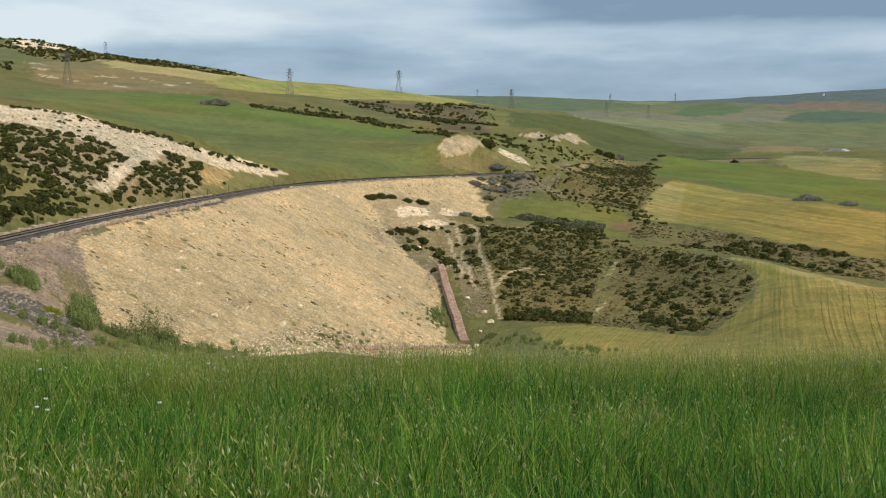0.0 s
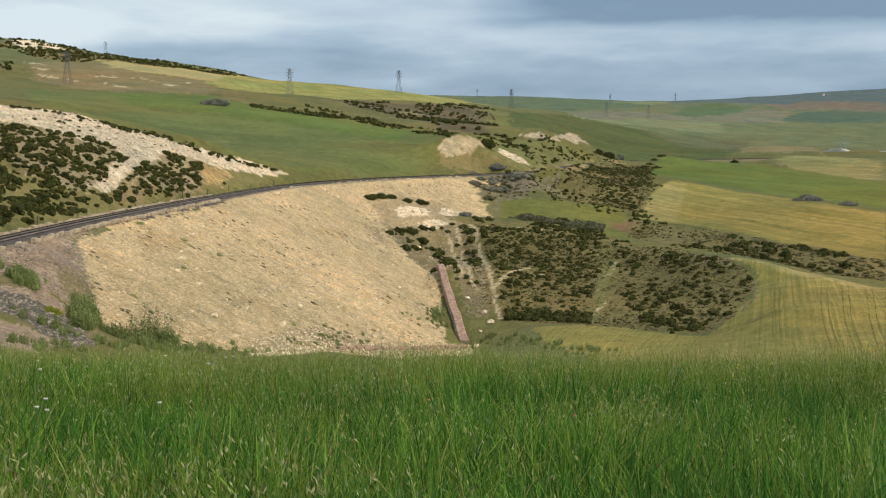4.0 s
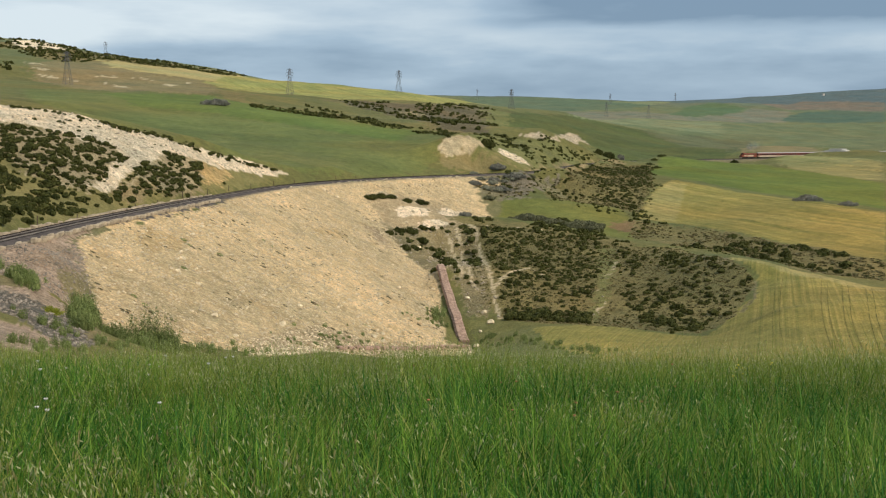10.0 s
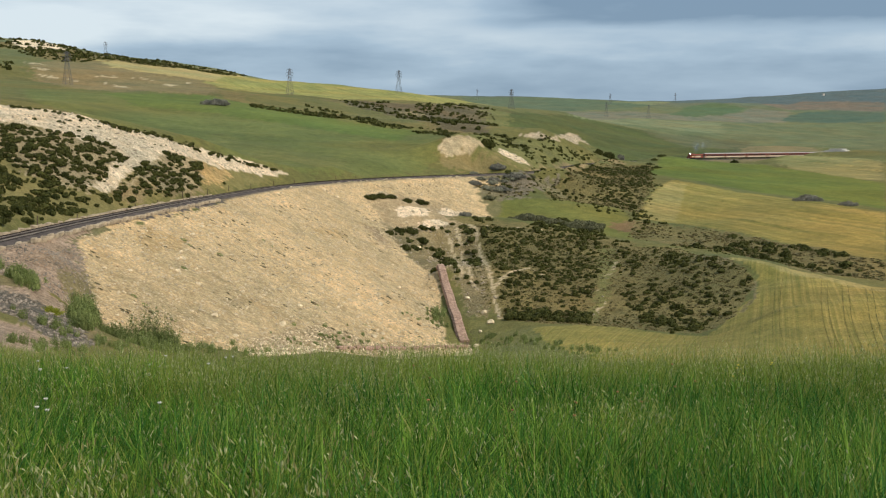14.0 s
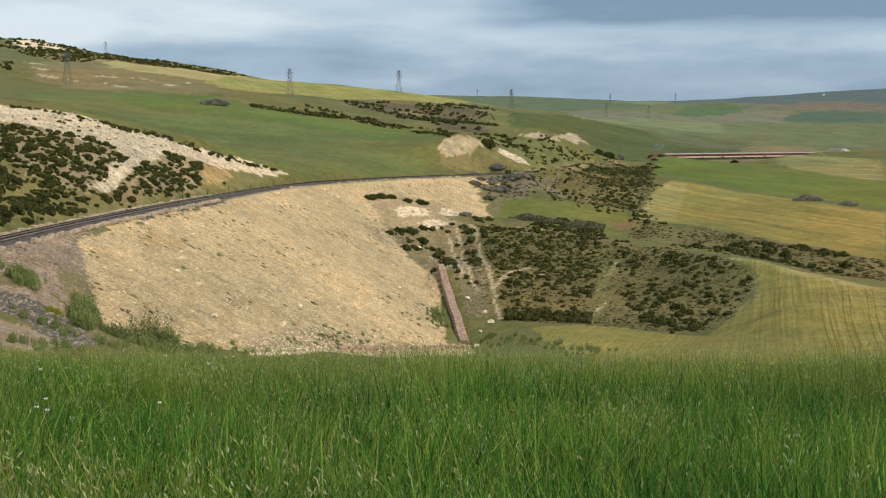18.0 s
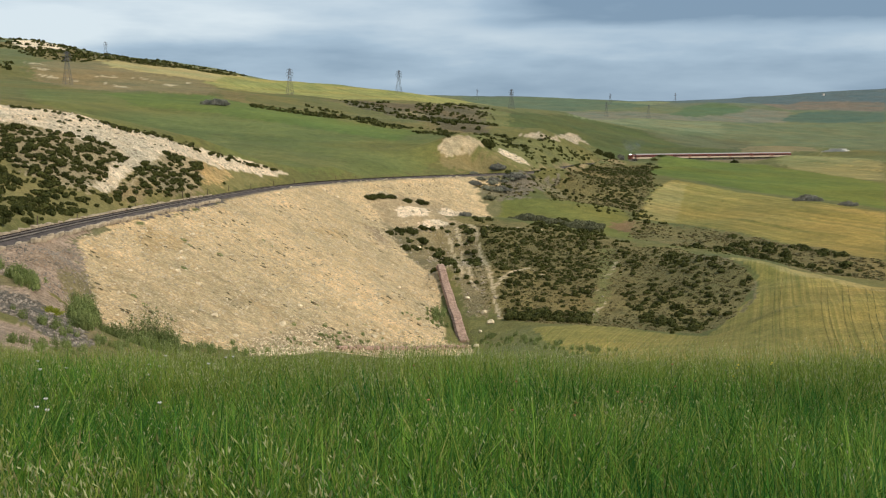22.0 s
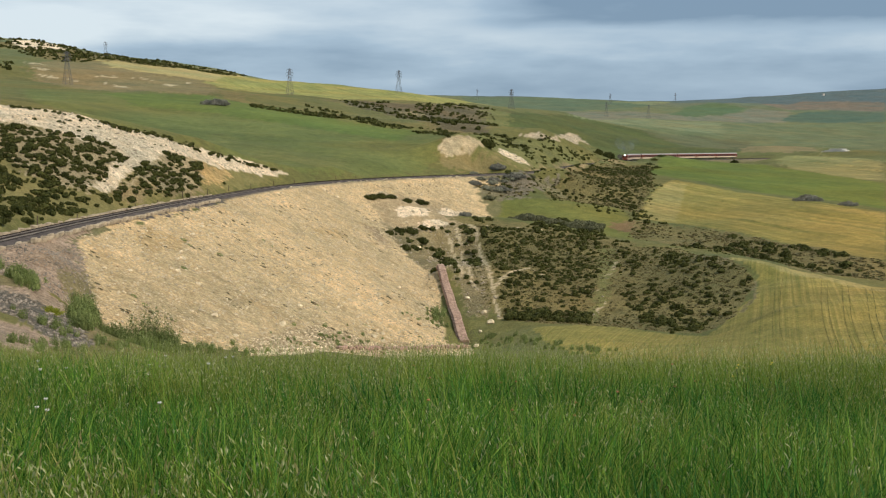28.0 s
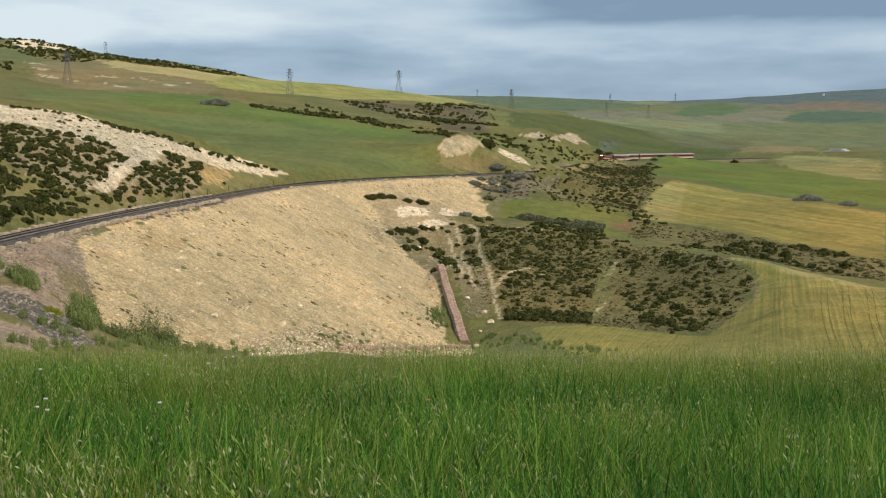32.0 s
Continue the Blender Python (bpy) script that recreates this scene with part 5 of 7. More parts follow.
def make_pylons():
    """Lattice towers: four tapering legs, cross bracing and three pairs of arms."""
    def tower(h, thick):
        ob = empty("pylon", Matrix(), "grey steel lattice pylon standing on a field", "pylon", "pylons of the power line")
        half = lambda z: 0.095 * h * (1 - z / h) ** 1.25 + 0.018 * h
        for a in (-1, 1):
            for b in (-1, 1):
                bm = bmesh.new()
                bent_rod(bm, [(a * half(h * k / 6 * 0.97), b * half(h * k / 6 * 0.97), h * k / 6 * 0.97) for k in range(7)], thick)
                part("leg", bm, STEEL, ob)
        for face in range(4):
            turn = Matrix.Rotation(face * math.pi / 2, 3, "Z")
            for way in (-1, 1):
                bm = bmesh.new()
                zs = [h * k / 7 * 0.97 for k in range(8)]
                bent_rod(bm, [turn @ Vector((way * (-1) ** k * half(z), half(z), z)) for k, z in enumerate(zs)], thick * 0.55)
                part("bracing", bm, STEEL, ob)
        for z, reach in ((0.70, 0.125), (0.80, 0.14), (0.90, 0.11)):
            for a in (-1, 1):
                bm = bmesh.new()
                tip = (a * reach * h, 0, z * h + 0.01 * h)
                x0, zl, zu = half(z * h), z * h, z * h + 0.045 * h
                bent_rod(bm, [(a * x0, -x0, zl), tip, (a * x0, x0, zl), (a * x0, x0, zu), tip, (a * x0, -x0, zu), (a * x0, -x0, zl)], thick * 0.7)
                arm = part("crossarm", bm, STEEL, ob)
                bm = bmesh.new()
                rod(bm, (a * reach * h, 0, z * h), (a * reach * h, 0, z * h - 0.05 * h), thick * 0.9, None, 6)
                part("insulator", bm, STEEL, arm)
        return ob

    near, far = tower(21.5, 0.10), tower(24.0, 0.085)
    first = {}
    for x, y, kind, turn, size in ((-234.5, 675.4, near, 40, 1), (-110.4, 778.5, near, 32, 0.92), (-43, 1052, near, 25, 1.07), (69.9, 1103, near, 30, 0.98),
                                   (-379, 1218, far, 35, 0.72), (255.5, 1686, far, 20, 1), (340, 1782, far, 20, 1), (393, 2535, far, 20, 1.15), (633, 2941, far, 20, 1.15), (76, 2400, far, 20, 1)):
        m = pose(x, y, height(x, y) - 0.3, 0, 0, turn)
        ob = copy_thing(kind, m) if kind in first else kind
        first[kind] = 1
        ob.matrix_basis = m @ Matrix.Diagonal((size, size, size, 1))


make_pylons()


def make_farmhouse():
    x, y = 1244, 3531
    house = empty("farmhouse", pose(x, y, height(x, y), 0, 0, 15) @ Matrix.Diagonal((0.6, 0.6, 0.8, 1)), "small white farmhouse on a far hillside", "house")
    bm = bmesh.new()
    box(bm, (0, 0, 3), (13, 9, 8), 0.1)
    part("wall", bm, WHITE_WALL, house)
    bm = bmesh.new()
    box(bm, (0, 0, 7.3), (13.6, 9.6, 0.7), 0.1)
    part("roof", bm, PALE_STONE, house)
    for a in (-3.5, 0, 3.5):
        bm = bmesh.new()
        box(bm, (a, -4.52, 4), (1.3, 0.1, 1.7))
        part("window", bm, OLD_WOOD, house)


make_farmhouse()


# ---- the train ----
RED = paint("train_red", (0.165, 0.040, 0.028), 0.4, 0, 0.2, 1.0)
ORANGE = paint("engine_red", (0.26, 0.062, 0.028), 0.4, 0, 0.15, 1.0)
CREAM = paint("train_cream", (0.62, 0.49, 0.35), 0.45, 0, 0.12, 1.0)
ROOF = paint("train_roof", (0.36, 0.325, 0.305), 0.6, 0.1, 0.2, 0.8)
UNDER = paint("underframe_black", (0.03, 0.028, 0.026), 0.8, 0, 0.3, 2.0)
DARK_GLASS = paint("tinted_glass", (0.02, 0.022, 0.025), 0.12, 0, 0.1, 1.0)


def lamp_material():
    mat, n, l, b = nodes_of("headlight_glow")
    b.inputs["Base Color"].default_value = (1, 1, 0.95, 1)
    b.inputs["Emission Color"].default_value = (1, 0.97, 0.9, 1)
    b.inputs["Emission Strength"].default_value = 25.0
    return mat


GLOW = lamp_material()


def shell(profile, length, bm, bevel=0.0):
    """A body with a cross-section (side, up), along x."""
    ends = [[bm.verts.new((x, a, b)) for a, b in profile] for x in (-length / 2, length / 2)]
    n = len(profile)
    for k in range(n):
        j = (k + 1) % n
        bm.faces.new((ends[0][k], ends[1][k], ends[1][j], ends[0][j]))
    bm.faces.new(ends[0])
    bm.faces.new(ends[1][::-1])
    bmesh.ops.recalc_face_normals(bm, faces=bm.faces)


def bogie(parent, x, axles, spacing):
    bm = bmesh.new()
    for y in (-1.05, 1.05):
        box(bm, (x, y, 0.62), (spacing * (axles - 1) + 1.3, 0.14, 0.34), 0.04)
    box(bm, (x, 0, 0.7), (0.7, 2.1, 0.3), 0.04)
    frame_ = part("bogie", bm, UNDER, parent)
    for k in range(axles):
        bm = bmesh.new()
        px = x + (k - (axles - 1) / 2) * spacing
        for y in (-0.75, 0.75):
            rod(bm, (px, y - 0.07, 0.46), (px, y + 0.07, 0.46), 0.46, None, 18)
        rod(bm, (px, -0.75, 0.46), (px, 0.75, 0.46), 0.09, None, 8)
        part("wheelset", bm, RUST, frame_)


def make_coach():
    car = empty("passenger_coach", Matrix(), "dark red passenger coach with a cream lower band and grey roof", "railway coach", "coaches of the train")
    L = 25.0
    bm = bmesh.new()
    shell([(-1.42, 1.9), (-1.42, 3.2), (-1.36, 3.42), (1.36, 3.42), (1.42, 3.2), (1.42, 1.9)], L, bm)
    part("body", bm, RED, car)
    bm = bmesh.new()
    shell([(-1.39, 0.98), (-1.435, 1.1), (-1.435, 1.9), (1.435, 1.9), (1.435, 1.1), (1.39, 0.98)], L + 0.02, bm)
    part("lower_band", bm, CREAM, car, "cream lower band")
    bm = bmesh.new()
    shell([(-1.37, 3.42), (-1.2, 3.72), (-0.75, 3.95), (0, 4.03), (0.75, 3.95), (1.2, 3.72), (1.37, 3.42)], L - 0.05, bm)
    part("roof", bm, ROOF, car, "grey rounded roof")
    bm = bmesh.new()
    box(bm, (0, 0, 0.78), (L - 1.0, 2.3, 0.36), 0.05)
    box(bm, (0.8, 0, 0.55), (5.2, 2.1, 0.5), 0.06)
    part("underframe", bm, UNDER, car)
    pane = None
    for side in (-1, 1):
        for k in range(10):
            x = -9.5 + k * 2.11
            if pane is None:
                bm = bmesh.new()
                box(bm, (0, 0, 0), (1.35, 0.05, 0.95), 0.02)
                pane = part("window", bm, DARK_GLASS, car)
                pane.matrix_basis = pose(x, side * 1.425, 2.55)
            else:
                share("window", pane.data, car, pose(x, side * 1.425, 2.55))
        for x in (-11.5, 11.5):
            bm = bmesh.new()
            box(bm, (x, side * 1.43, 2.15), (0.85, 0.05, 2.1), 0.02)
            part("door", bm, RED, car)
    for x in (-L / 2 - 0.2, L / 2 + 0.2):
        bm = bmesh.new()
        box(bm, (x, 0, 2.2), (0.5, 1.3, 2.3), 0.08)
        part("gangway", bm, UNDER, car)
    for x in (-8.9, 8.9):
        bogie(car, x, 2, 2.5)
    return car


def make_engine():
    car = empty("diesel_locomotive", Matrix(), "orange-red diesel locomotive with cream stripes and lit headlights", "locomotive")
    L = 18.6
    bm = bmesh.new()
    shell([(-1.35, 1.15), (-1.35, 3.05), (-1.1, 3.6), (1.1, 3.6), (1.35, 3.05), (1.35, 1.15)], 12.4, bm)
    for v in bm.verts:
        v.co.x -= 2.2
    part("hood", bm, ORANGE, car)
    bm = bmesh.new()
    shell([(-1.46, 1.15), (-1.46, 3.3), (-1.2, 3.95), (1.2, 3.95), (1.46, 3.3), (1.46, 1.15)], 3.0, bm)
    for v in bm.verts:
        v.co.x += 5.5
        if v.co.x > 6 and v.co.z > 3.4:
            v.co.x -= 0.35
    part("cab", bm, ORANGE, car)
    bm = bmesh.new()
    shell([(-1.2, 1.15), (-1.2, 2.3), (-1.0, 2.6), (1.0, 2.6), (1.2, 2.3), (1.2, 1.15)], 1.7, bm)
    for v in bm.verts:
        v.co.x += 7.85
    part("nose", bm, ORANGE, car)
    bm = bmesh.new()
    box(bm, (5.4, 0, 4.0), (3.1, 2.3, 0.14), 0.04)
    part("cab_roof", bm, UNDER, car)
    for y in (-0.62, 0.62):
        bm = bmesh.new()
        box(bm, (6.93, y, 3.15), (0.08, 0.95, 0.62), 0.02, Matrix.Rotation(-0.25, 4, "Y"))
        part("windscreen", bm, DARK_GLASS, car)
    for y in (-1.47, 1.47):
        bm = bmesh.new()
        box(bm, (5.5, y, 2.85), (1.4, 0.05, 0.7), 0.02)
        part("side_window", bm, DARK_GLASS, car)
        bm = bmesh.new()
        box(bm, (-1.0, y * 0.925, 1.9), (7.4, 0.05, 1.05), 0.01)
        part("stripe", bm, CREAM, car, "cream stripe")
        for k in range(5):
            bm = bmesh.new()
            box(bm, (-6.8 + k * 2.2, y * 0.925, 2.6), (1.4, 0.06, 0.7), 0.02)
            part("louvre", bm, UNDER, car)
    bm = bmesh.new()
    box(bm, (-2.2, 0, 3.62), (12.3, 2.25, 0.1), 0.03)
    part("hood_roof", bm, UNDER, car, "dark sooty hood roof")
    for y in (-1.475, 1.475):
        bm = bmesh.new()
        box(bm, (5.5, y, 1.9), (2.9, 0.04, 0.75), 0.01)
        part("cab_panel", bm, CREAM, car, "cream cab panel")
    bm = bmesh.new()
    box(bm, (0, 0, 0.95), (L - 0.6, 2.8, 0.38), 0.05)
    part("footplate", bm, UNDER, car)
    bm = bmesh.new()
    box(bm, (-0.2, 0, 0.52), (4.6, 2.5, 0.75), 0.12)
    part("fuel_tank", bm, UNDER, car)
    for x in (-3.5, -6.3):
        bm = bmesh.new()
        rod(bm, (x, 0, 3.55), (x, 0, 3.78), 0.75, None, 20)
        part("roof_fan", bm, UNDER, car)
    bm = bmesh.new()
    box(bm, (0.8, 0, 3.75), (0.9, 0.5, 0.4), 0.05)
    part("exhaust_stack", bm, UNDER, car)
    for y, z in ((-0.28, 3.72), (0.28, 3.72), (-0.85, 1.75), (0.85, 1.75)):
        bm = bmesh.new()
        x = 6.86 if z > 3 else 8.74
        bmesh.ops.create_cone(bm, cap_ends=False, segments=16, radius1=0.24, radius2=0.27, depth=0.8, matrix=Matrix.Translation((x + 0.34, y, z)) @ Matrix.Rotation(math.pi / 2, 4, "Y"))
        lamp = part("headlight", bm, UNDER, car)
        bm = bmesh.new()
        rod(bm, (x, y, z), (x + 0.03, y, z), 0.23, 0.23, 16)
        part("lens", bm, GLOW if z > 3 else CREAM, lamp, "lit headlight lens" if z > 3 else "")
    for y in (-0.9, 0.9):
        bm = bmesh.new()
        rod(bm, (9.2, y, 1.02), (9.7, y, 1.02), 0.1, None, 10)
        rod(bm, (9.7, y, 1.02), (9.78, y, 1.02), 0.26, None, 14)
        part("buffer", bm, UNDER, car)
    bm = bmesh.new()
    box(bm, (9.1, 0, 0.5), (0.12, 2.4, 0.55), 0.04)
    part("snow_plough", bm, CREAM, car)
    for x in (-5.6, 5.6):
        bogie(car, x, 3, 1.85)
    return car


def smoke_material():
    mat, n, l, b = nodes_of("thin_smoke")
    b.inputs["Base Color"].default_value = (0.36, 0.43, 0.55, 1)
    b.inputs["Roughness"].default_value = 1.0
    b.inputs["Specular IOR Level"].default_value = 0.0
    t = n.new("ShaderNodeTexNoise")
    t.inputs["Scale"].default_value = 0.45
    l.new(n.new("ShaderNodeTexCoord").outputs["Object"], t.inputs["Vector"])
    r = n.new("ShaderNodeMapRange")
    r.inputs[1].default_value, r.inputs[2].default_value = 0.38, 0.68
    r.inputs[3].default_value, r.inputs[4].default_value = 0.0, 0.07
    l.new(t.outputs[0], r.inputs[0])
    l.new(r.outputs[0], b.inputs["Alpha"])
    return mat


def make_smoke():
    """The engine's thin exhaust: puffs that rise and spread behind the stack."""
    ob = empty("exhaust_smoke", Matrix(), "thin blue-grey exhaust smoke over the locomotive", "smoke")
    mat = smoke_material()
    rnd = random.Random(2)
    for k in range(9):
        f = (k + 1) / 9
        bm = bmesh.new()
        bmesh.ops.create_icosphere(bm, subdivisions=2, radius=0.8 + 2.3 * f)
        off = Vector((rnd.uniform(0, 99), 0, 0))
        shift = Vector((0.8 - 9.0 * f, 5.0 * f * math.sin(k * 2.1), 4.3 + 6.5 * f ** 0.8))
        for v in bm.verts:
            v.co *= 1 + 0.45 * noise.noise(v.co * 0.6 + off)
            v.co += shift
        puff = part("puff", bm, mat, ob, shade=True)
        puff.visible_shadow = False
    return ob


engine = make_engine()
smoke = make_smoke()
coach = make_coach()
coaches = [coach] + [copy_thing(coach, Matrix()) for _ in range(7)]
for car in coaches:
    car.scale = (1, 1, 1.05)

# how far the engine's front has still to go on the line, in metres from its start
PROGRESS = [(0, 1200), (4, 1120), (7.5, 1051.5), (10, 1004), (13, 953.5), (16.5, 904), (19, 872.5), (22, 842), (25, 811), (28, 774), (30, 747), (32, 719)]


def front_at(t):
    k = spline([(a, b, 0) for a, b in PROGRESS], 1.0)
    return float(np.interp(t, k[:, 0], k[:, 1]))


def car_rows(behind, half):
    rows = []
    for k in range(17):
        t = 2.0 * k
        s = front_at(t) + behind
        a, b = along(s - half)[0], along(s + half)[0]
        rows.append((t, Matrix.Translation((a + b) / 2) @ (a - b).to_track_quat("X", "Z").to_matrix().to_4x4()))
    return rows


def move_train():
    walk(engine, car_rows(9.7, 5.6))
    walk(smoke, car_rows(9.7, 5.6))
    for k, car in enumerate(coaches):
        walk(car, car_rows(19.9 + 12.8 + 25.6 * k, 8.9))


# ---- plants ----
def fast_mesh(name, verts, faces, materials, slots=None, smooth_=False):
    """A mesh from arrays: faces all of one size."""
    verts, faces = np.asarray(verts, np.float32), np.asarray(faces, np.int32)
    n, k = faces.shape
    mesh = bpy.data.meshes.new(name)
    mesh.vertices.add(len(verts))
    mesh.vertices.foreach_set("co", verts.ravel())
    mesh.loops.add(n * k)
    mesh.loops.foreach_set("vertex_index", faces.ravel())
    mesh.polygons.add(n)
    mesh.polygons.foreach_set("loop_start", np.arange(n, dtype=np.int32) * k)
    for m in materials:
        mesh.materials.append(m)
    if slots is not None:
        mesh.polygons.foreach_set("material_index", np.asarray(slots, np.int32))
    mesh.update(calc_edges=True)
    if smooth_:
        mesh.polygons.foreach_set("use_smooth", np.ones(n, bool))
    return mesh


def leaf_material(name, dark, light, through_=0.25, per_object=0.15, hue=0.0, gloss=0.25):
    """Leaves: each a shade of its own, a little light passing through."""
    mat, n, l, b = nodes_of(name)
    geo = n.new("ShaderNodeNewGeometry")
    info = n.new("ShaderNodeObjectInfo")
    col = mixer(n, l, "MIX", geo.outputs["Random Per Island"], dark, light)
    r = n.new("ShaderNodeMapRange")
    r.inputs[3].default_value, r.inputs[4].default_value = 1 - per_object, 1 + per_object
    l.new(info.outputs["Random"], r.inputs[0])
    hs = n.new("ShaderNodeHueSaturation")
    l.new(r.outputs[0], hs.inputs["Value"])
    if hue:
        r2 = n.new("ShaderNodeMapRange")
        r2.inputs[3].default_value, r2.inputs[4].default_value = 0.5 + hue, 0.5 - hue
        l.new(info.outputs["Random"], r2.inputs[0])
        l.new(r2.outputs[0], hs.inputs["Hue"])
    l.new(col, hs.inputs["Color"])
    l.new(hs.outputs[0], b.inputs["Base Color"])
    b.inputs["Roughness"].default_value, b.inputs["Specular IOR Level"].default_value = 0.7, gloss
    tr = n.new("ShaderNodeBsdfTranslucent")
    l.new(hs.outputs[0], tr.inputs[0])
    mix = n.new("ShaderNodeMixShader")
    mix.inputs[0].default_value = through_
    l.new(b.outputs[0], mix.inputs[1])
    l.new(tr.outputs[0], mix.inputs[2])
    l.new(mix.outputs[0], n["Material Output"].inputs[0])
    return mat


SCRUB_LEAF = leaf_material("scrub_leaf", (0.030, 0.037, 0.009), (0.092, 0.095, 0.027), 0.14, 0.25, 0.010, 0.08)
GREY_LEAF = leaf_material("thorn_leaf", (0.125, 0.120, 0.095), (0.25, 0.24, 0.19), 0.2, 0.15)
PALE_LEAF = leaf_material("pale_thorn_leaf", (0.17, 0.17, 0.115), (0.33, 0.32, 0.23), 0.2, 0.15)
OLIVE_LEAF = leaf_material("meadow_thorn_leaf", (0.080, 0.083, 0.040), (0.185, 0.183, 0.098), 0.2, 0.15)
SPURGE_LEAF = leaf_material("spurge_leaf", (0.20, 0.23, 0.025), (0.42, 0.42, 0.05), 0.3, 0.1)
WEED_LEAF = leaf_material("weed_leaf", (0.115, 0.155, 0.042), (0.28, 0.32, 0.11), 0.3, 0.2)
TUFT_LEAF = leaf_material("tuft_leaf", (0.075, 0.062, 0.030), (0.21, 0.17, 0.085), 0.15, 0.2)
BARK = paint("shrub_bark", (0.09, 0.07, 0.05), 0.95, 0, 0.3, 4.0)


def lumpy_dome(rng, tuft=150, flat=0.62, size=0.13):
    """A shrub's foliage of unit width: leaf tufts over an uneven dome. Vertices and square faces."""
    lumps = rng.normal(size=(7, 3))
    lumps[:, 2] = np.abs(lumps[:, 2]) * 0.8
    lumps /= np.linalg.norm(lumps, axis=1)[:, None]
    bulge = rng.uniform(0.0, 0.35, 7)
    d = rng.normal(size=(tuft, 3))
    d[:, 2] = np.abs(d[:, 2]) - 0.25
    d /= np.linalg.norm(d, axis=1)[:, None]
    near = np.clip(d @ lumps.T, 0, 1) ** 6
    r = 0.36 * (0.85 + (near * bulge).sum(1)) * rng.uniform(0.72, 1.05, tuft)
    c = d * r[:, None]
    c[:, 2] = c[:, 2] * flat * 1.5 + 0.10
    nrm = d + rng.normal(size=(tuft, 3)) * 0.4
    nrm /= np.linalg.norm(nrm, axis=1)[:, None]
    u = np.cross(nrm, rng.normal(size=(tuft, 3)))
    u /= np.linalg.norm(u, axis=1)[:, None]
    w = np.cross(nrm, u)
    s = rng.uniform(0.55, 1.3, tuft)[:, None] * size
    k = rng.uniform(0.5, 1.0, (tuft, 1))
    quad = np.stack([c - u * s, c - w * s * k, c + u * s, c + w * s * k + nrm * s * 0.3], 1)
    return quad.reshape(-1, 3), np.arange(tuft * 4).reshape(-1, 4)


RNG = np.random.default_rng(11)
DOMES = [lumpy_dome(np.random.default_rng(100 + k), 300, 0.5 + 0.05 * (k % 4), 0.078) for k in range(8)]
FINE_DOMES = [lumpy_dome(np.random.default_rng(300 + k), 200, 0.6, 0.066) for k in range(5)]
MID_DOMES = [lumpy_dome(np.random.default_rng(400 + k), 110, 0.55, 0.13) for k in range(6)]
SMALL_DOMES = [lumpy_dome(np.random.default_rng(200 + k), 40, 0.55, 0.22) for k in range(6)]


def scatter(outline, spacing, gap, seed):
    """Places strewn in an outline, clumped by a gap level between 0 and 1."""
    rng = np.random.default_rng(seed)
    p = np.array(outline)
    lo, hi = p.min(0), p.max(0)
    area = np.prod(hi - lo)
    n = int(area / spacing ** 2)
    xy = lo + rng.random((n, 2)) * (hi - lo)
    keep = inside(xy[:, 0], xy[:, 1], outline)
    clump = vnoise(xy[:, 0] / (spacing * 2.6) + seed, xy[:, 1] / (spacing * 4.0)) * 0.7 + vnoise(xy[:, 0] / (spacing * 8), xy[:, 1] / (spacing * 8) + seed) * 0.3
    return xy[keep & (clump > gap)]


def on_path(xy):
    """Which places lie on a trodden path."""
    hit_ = np.zeros(len(xy), bool)
    for name, _, outline in COVER:
        if name == "goat_path":
            for shift in (-0.45, 0.0, 0.45):
                hit_ |= inside(xy[:, 0] + shift, xy[:, 1], outline)
    return hit_


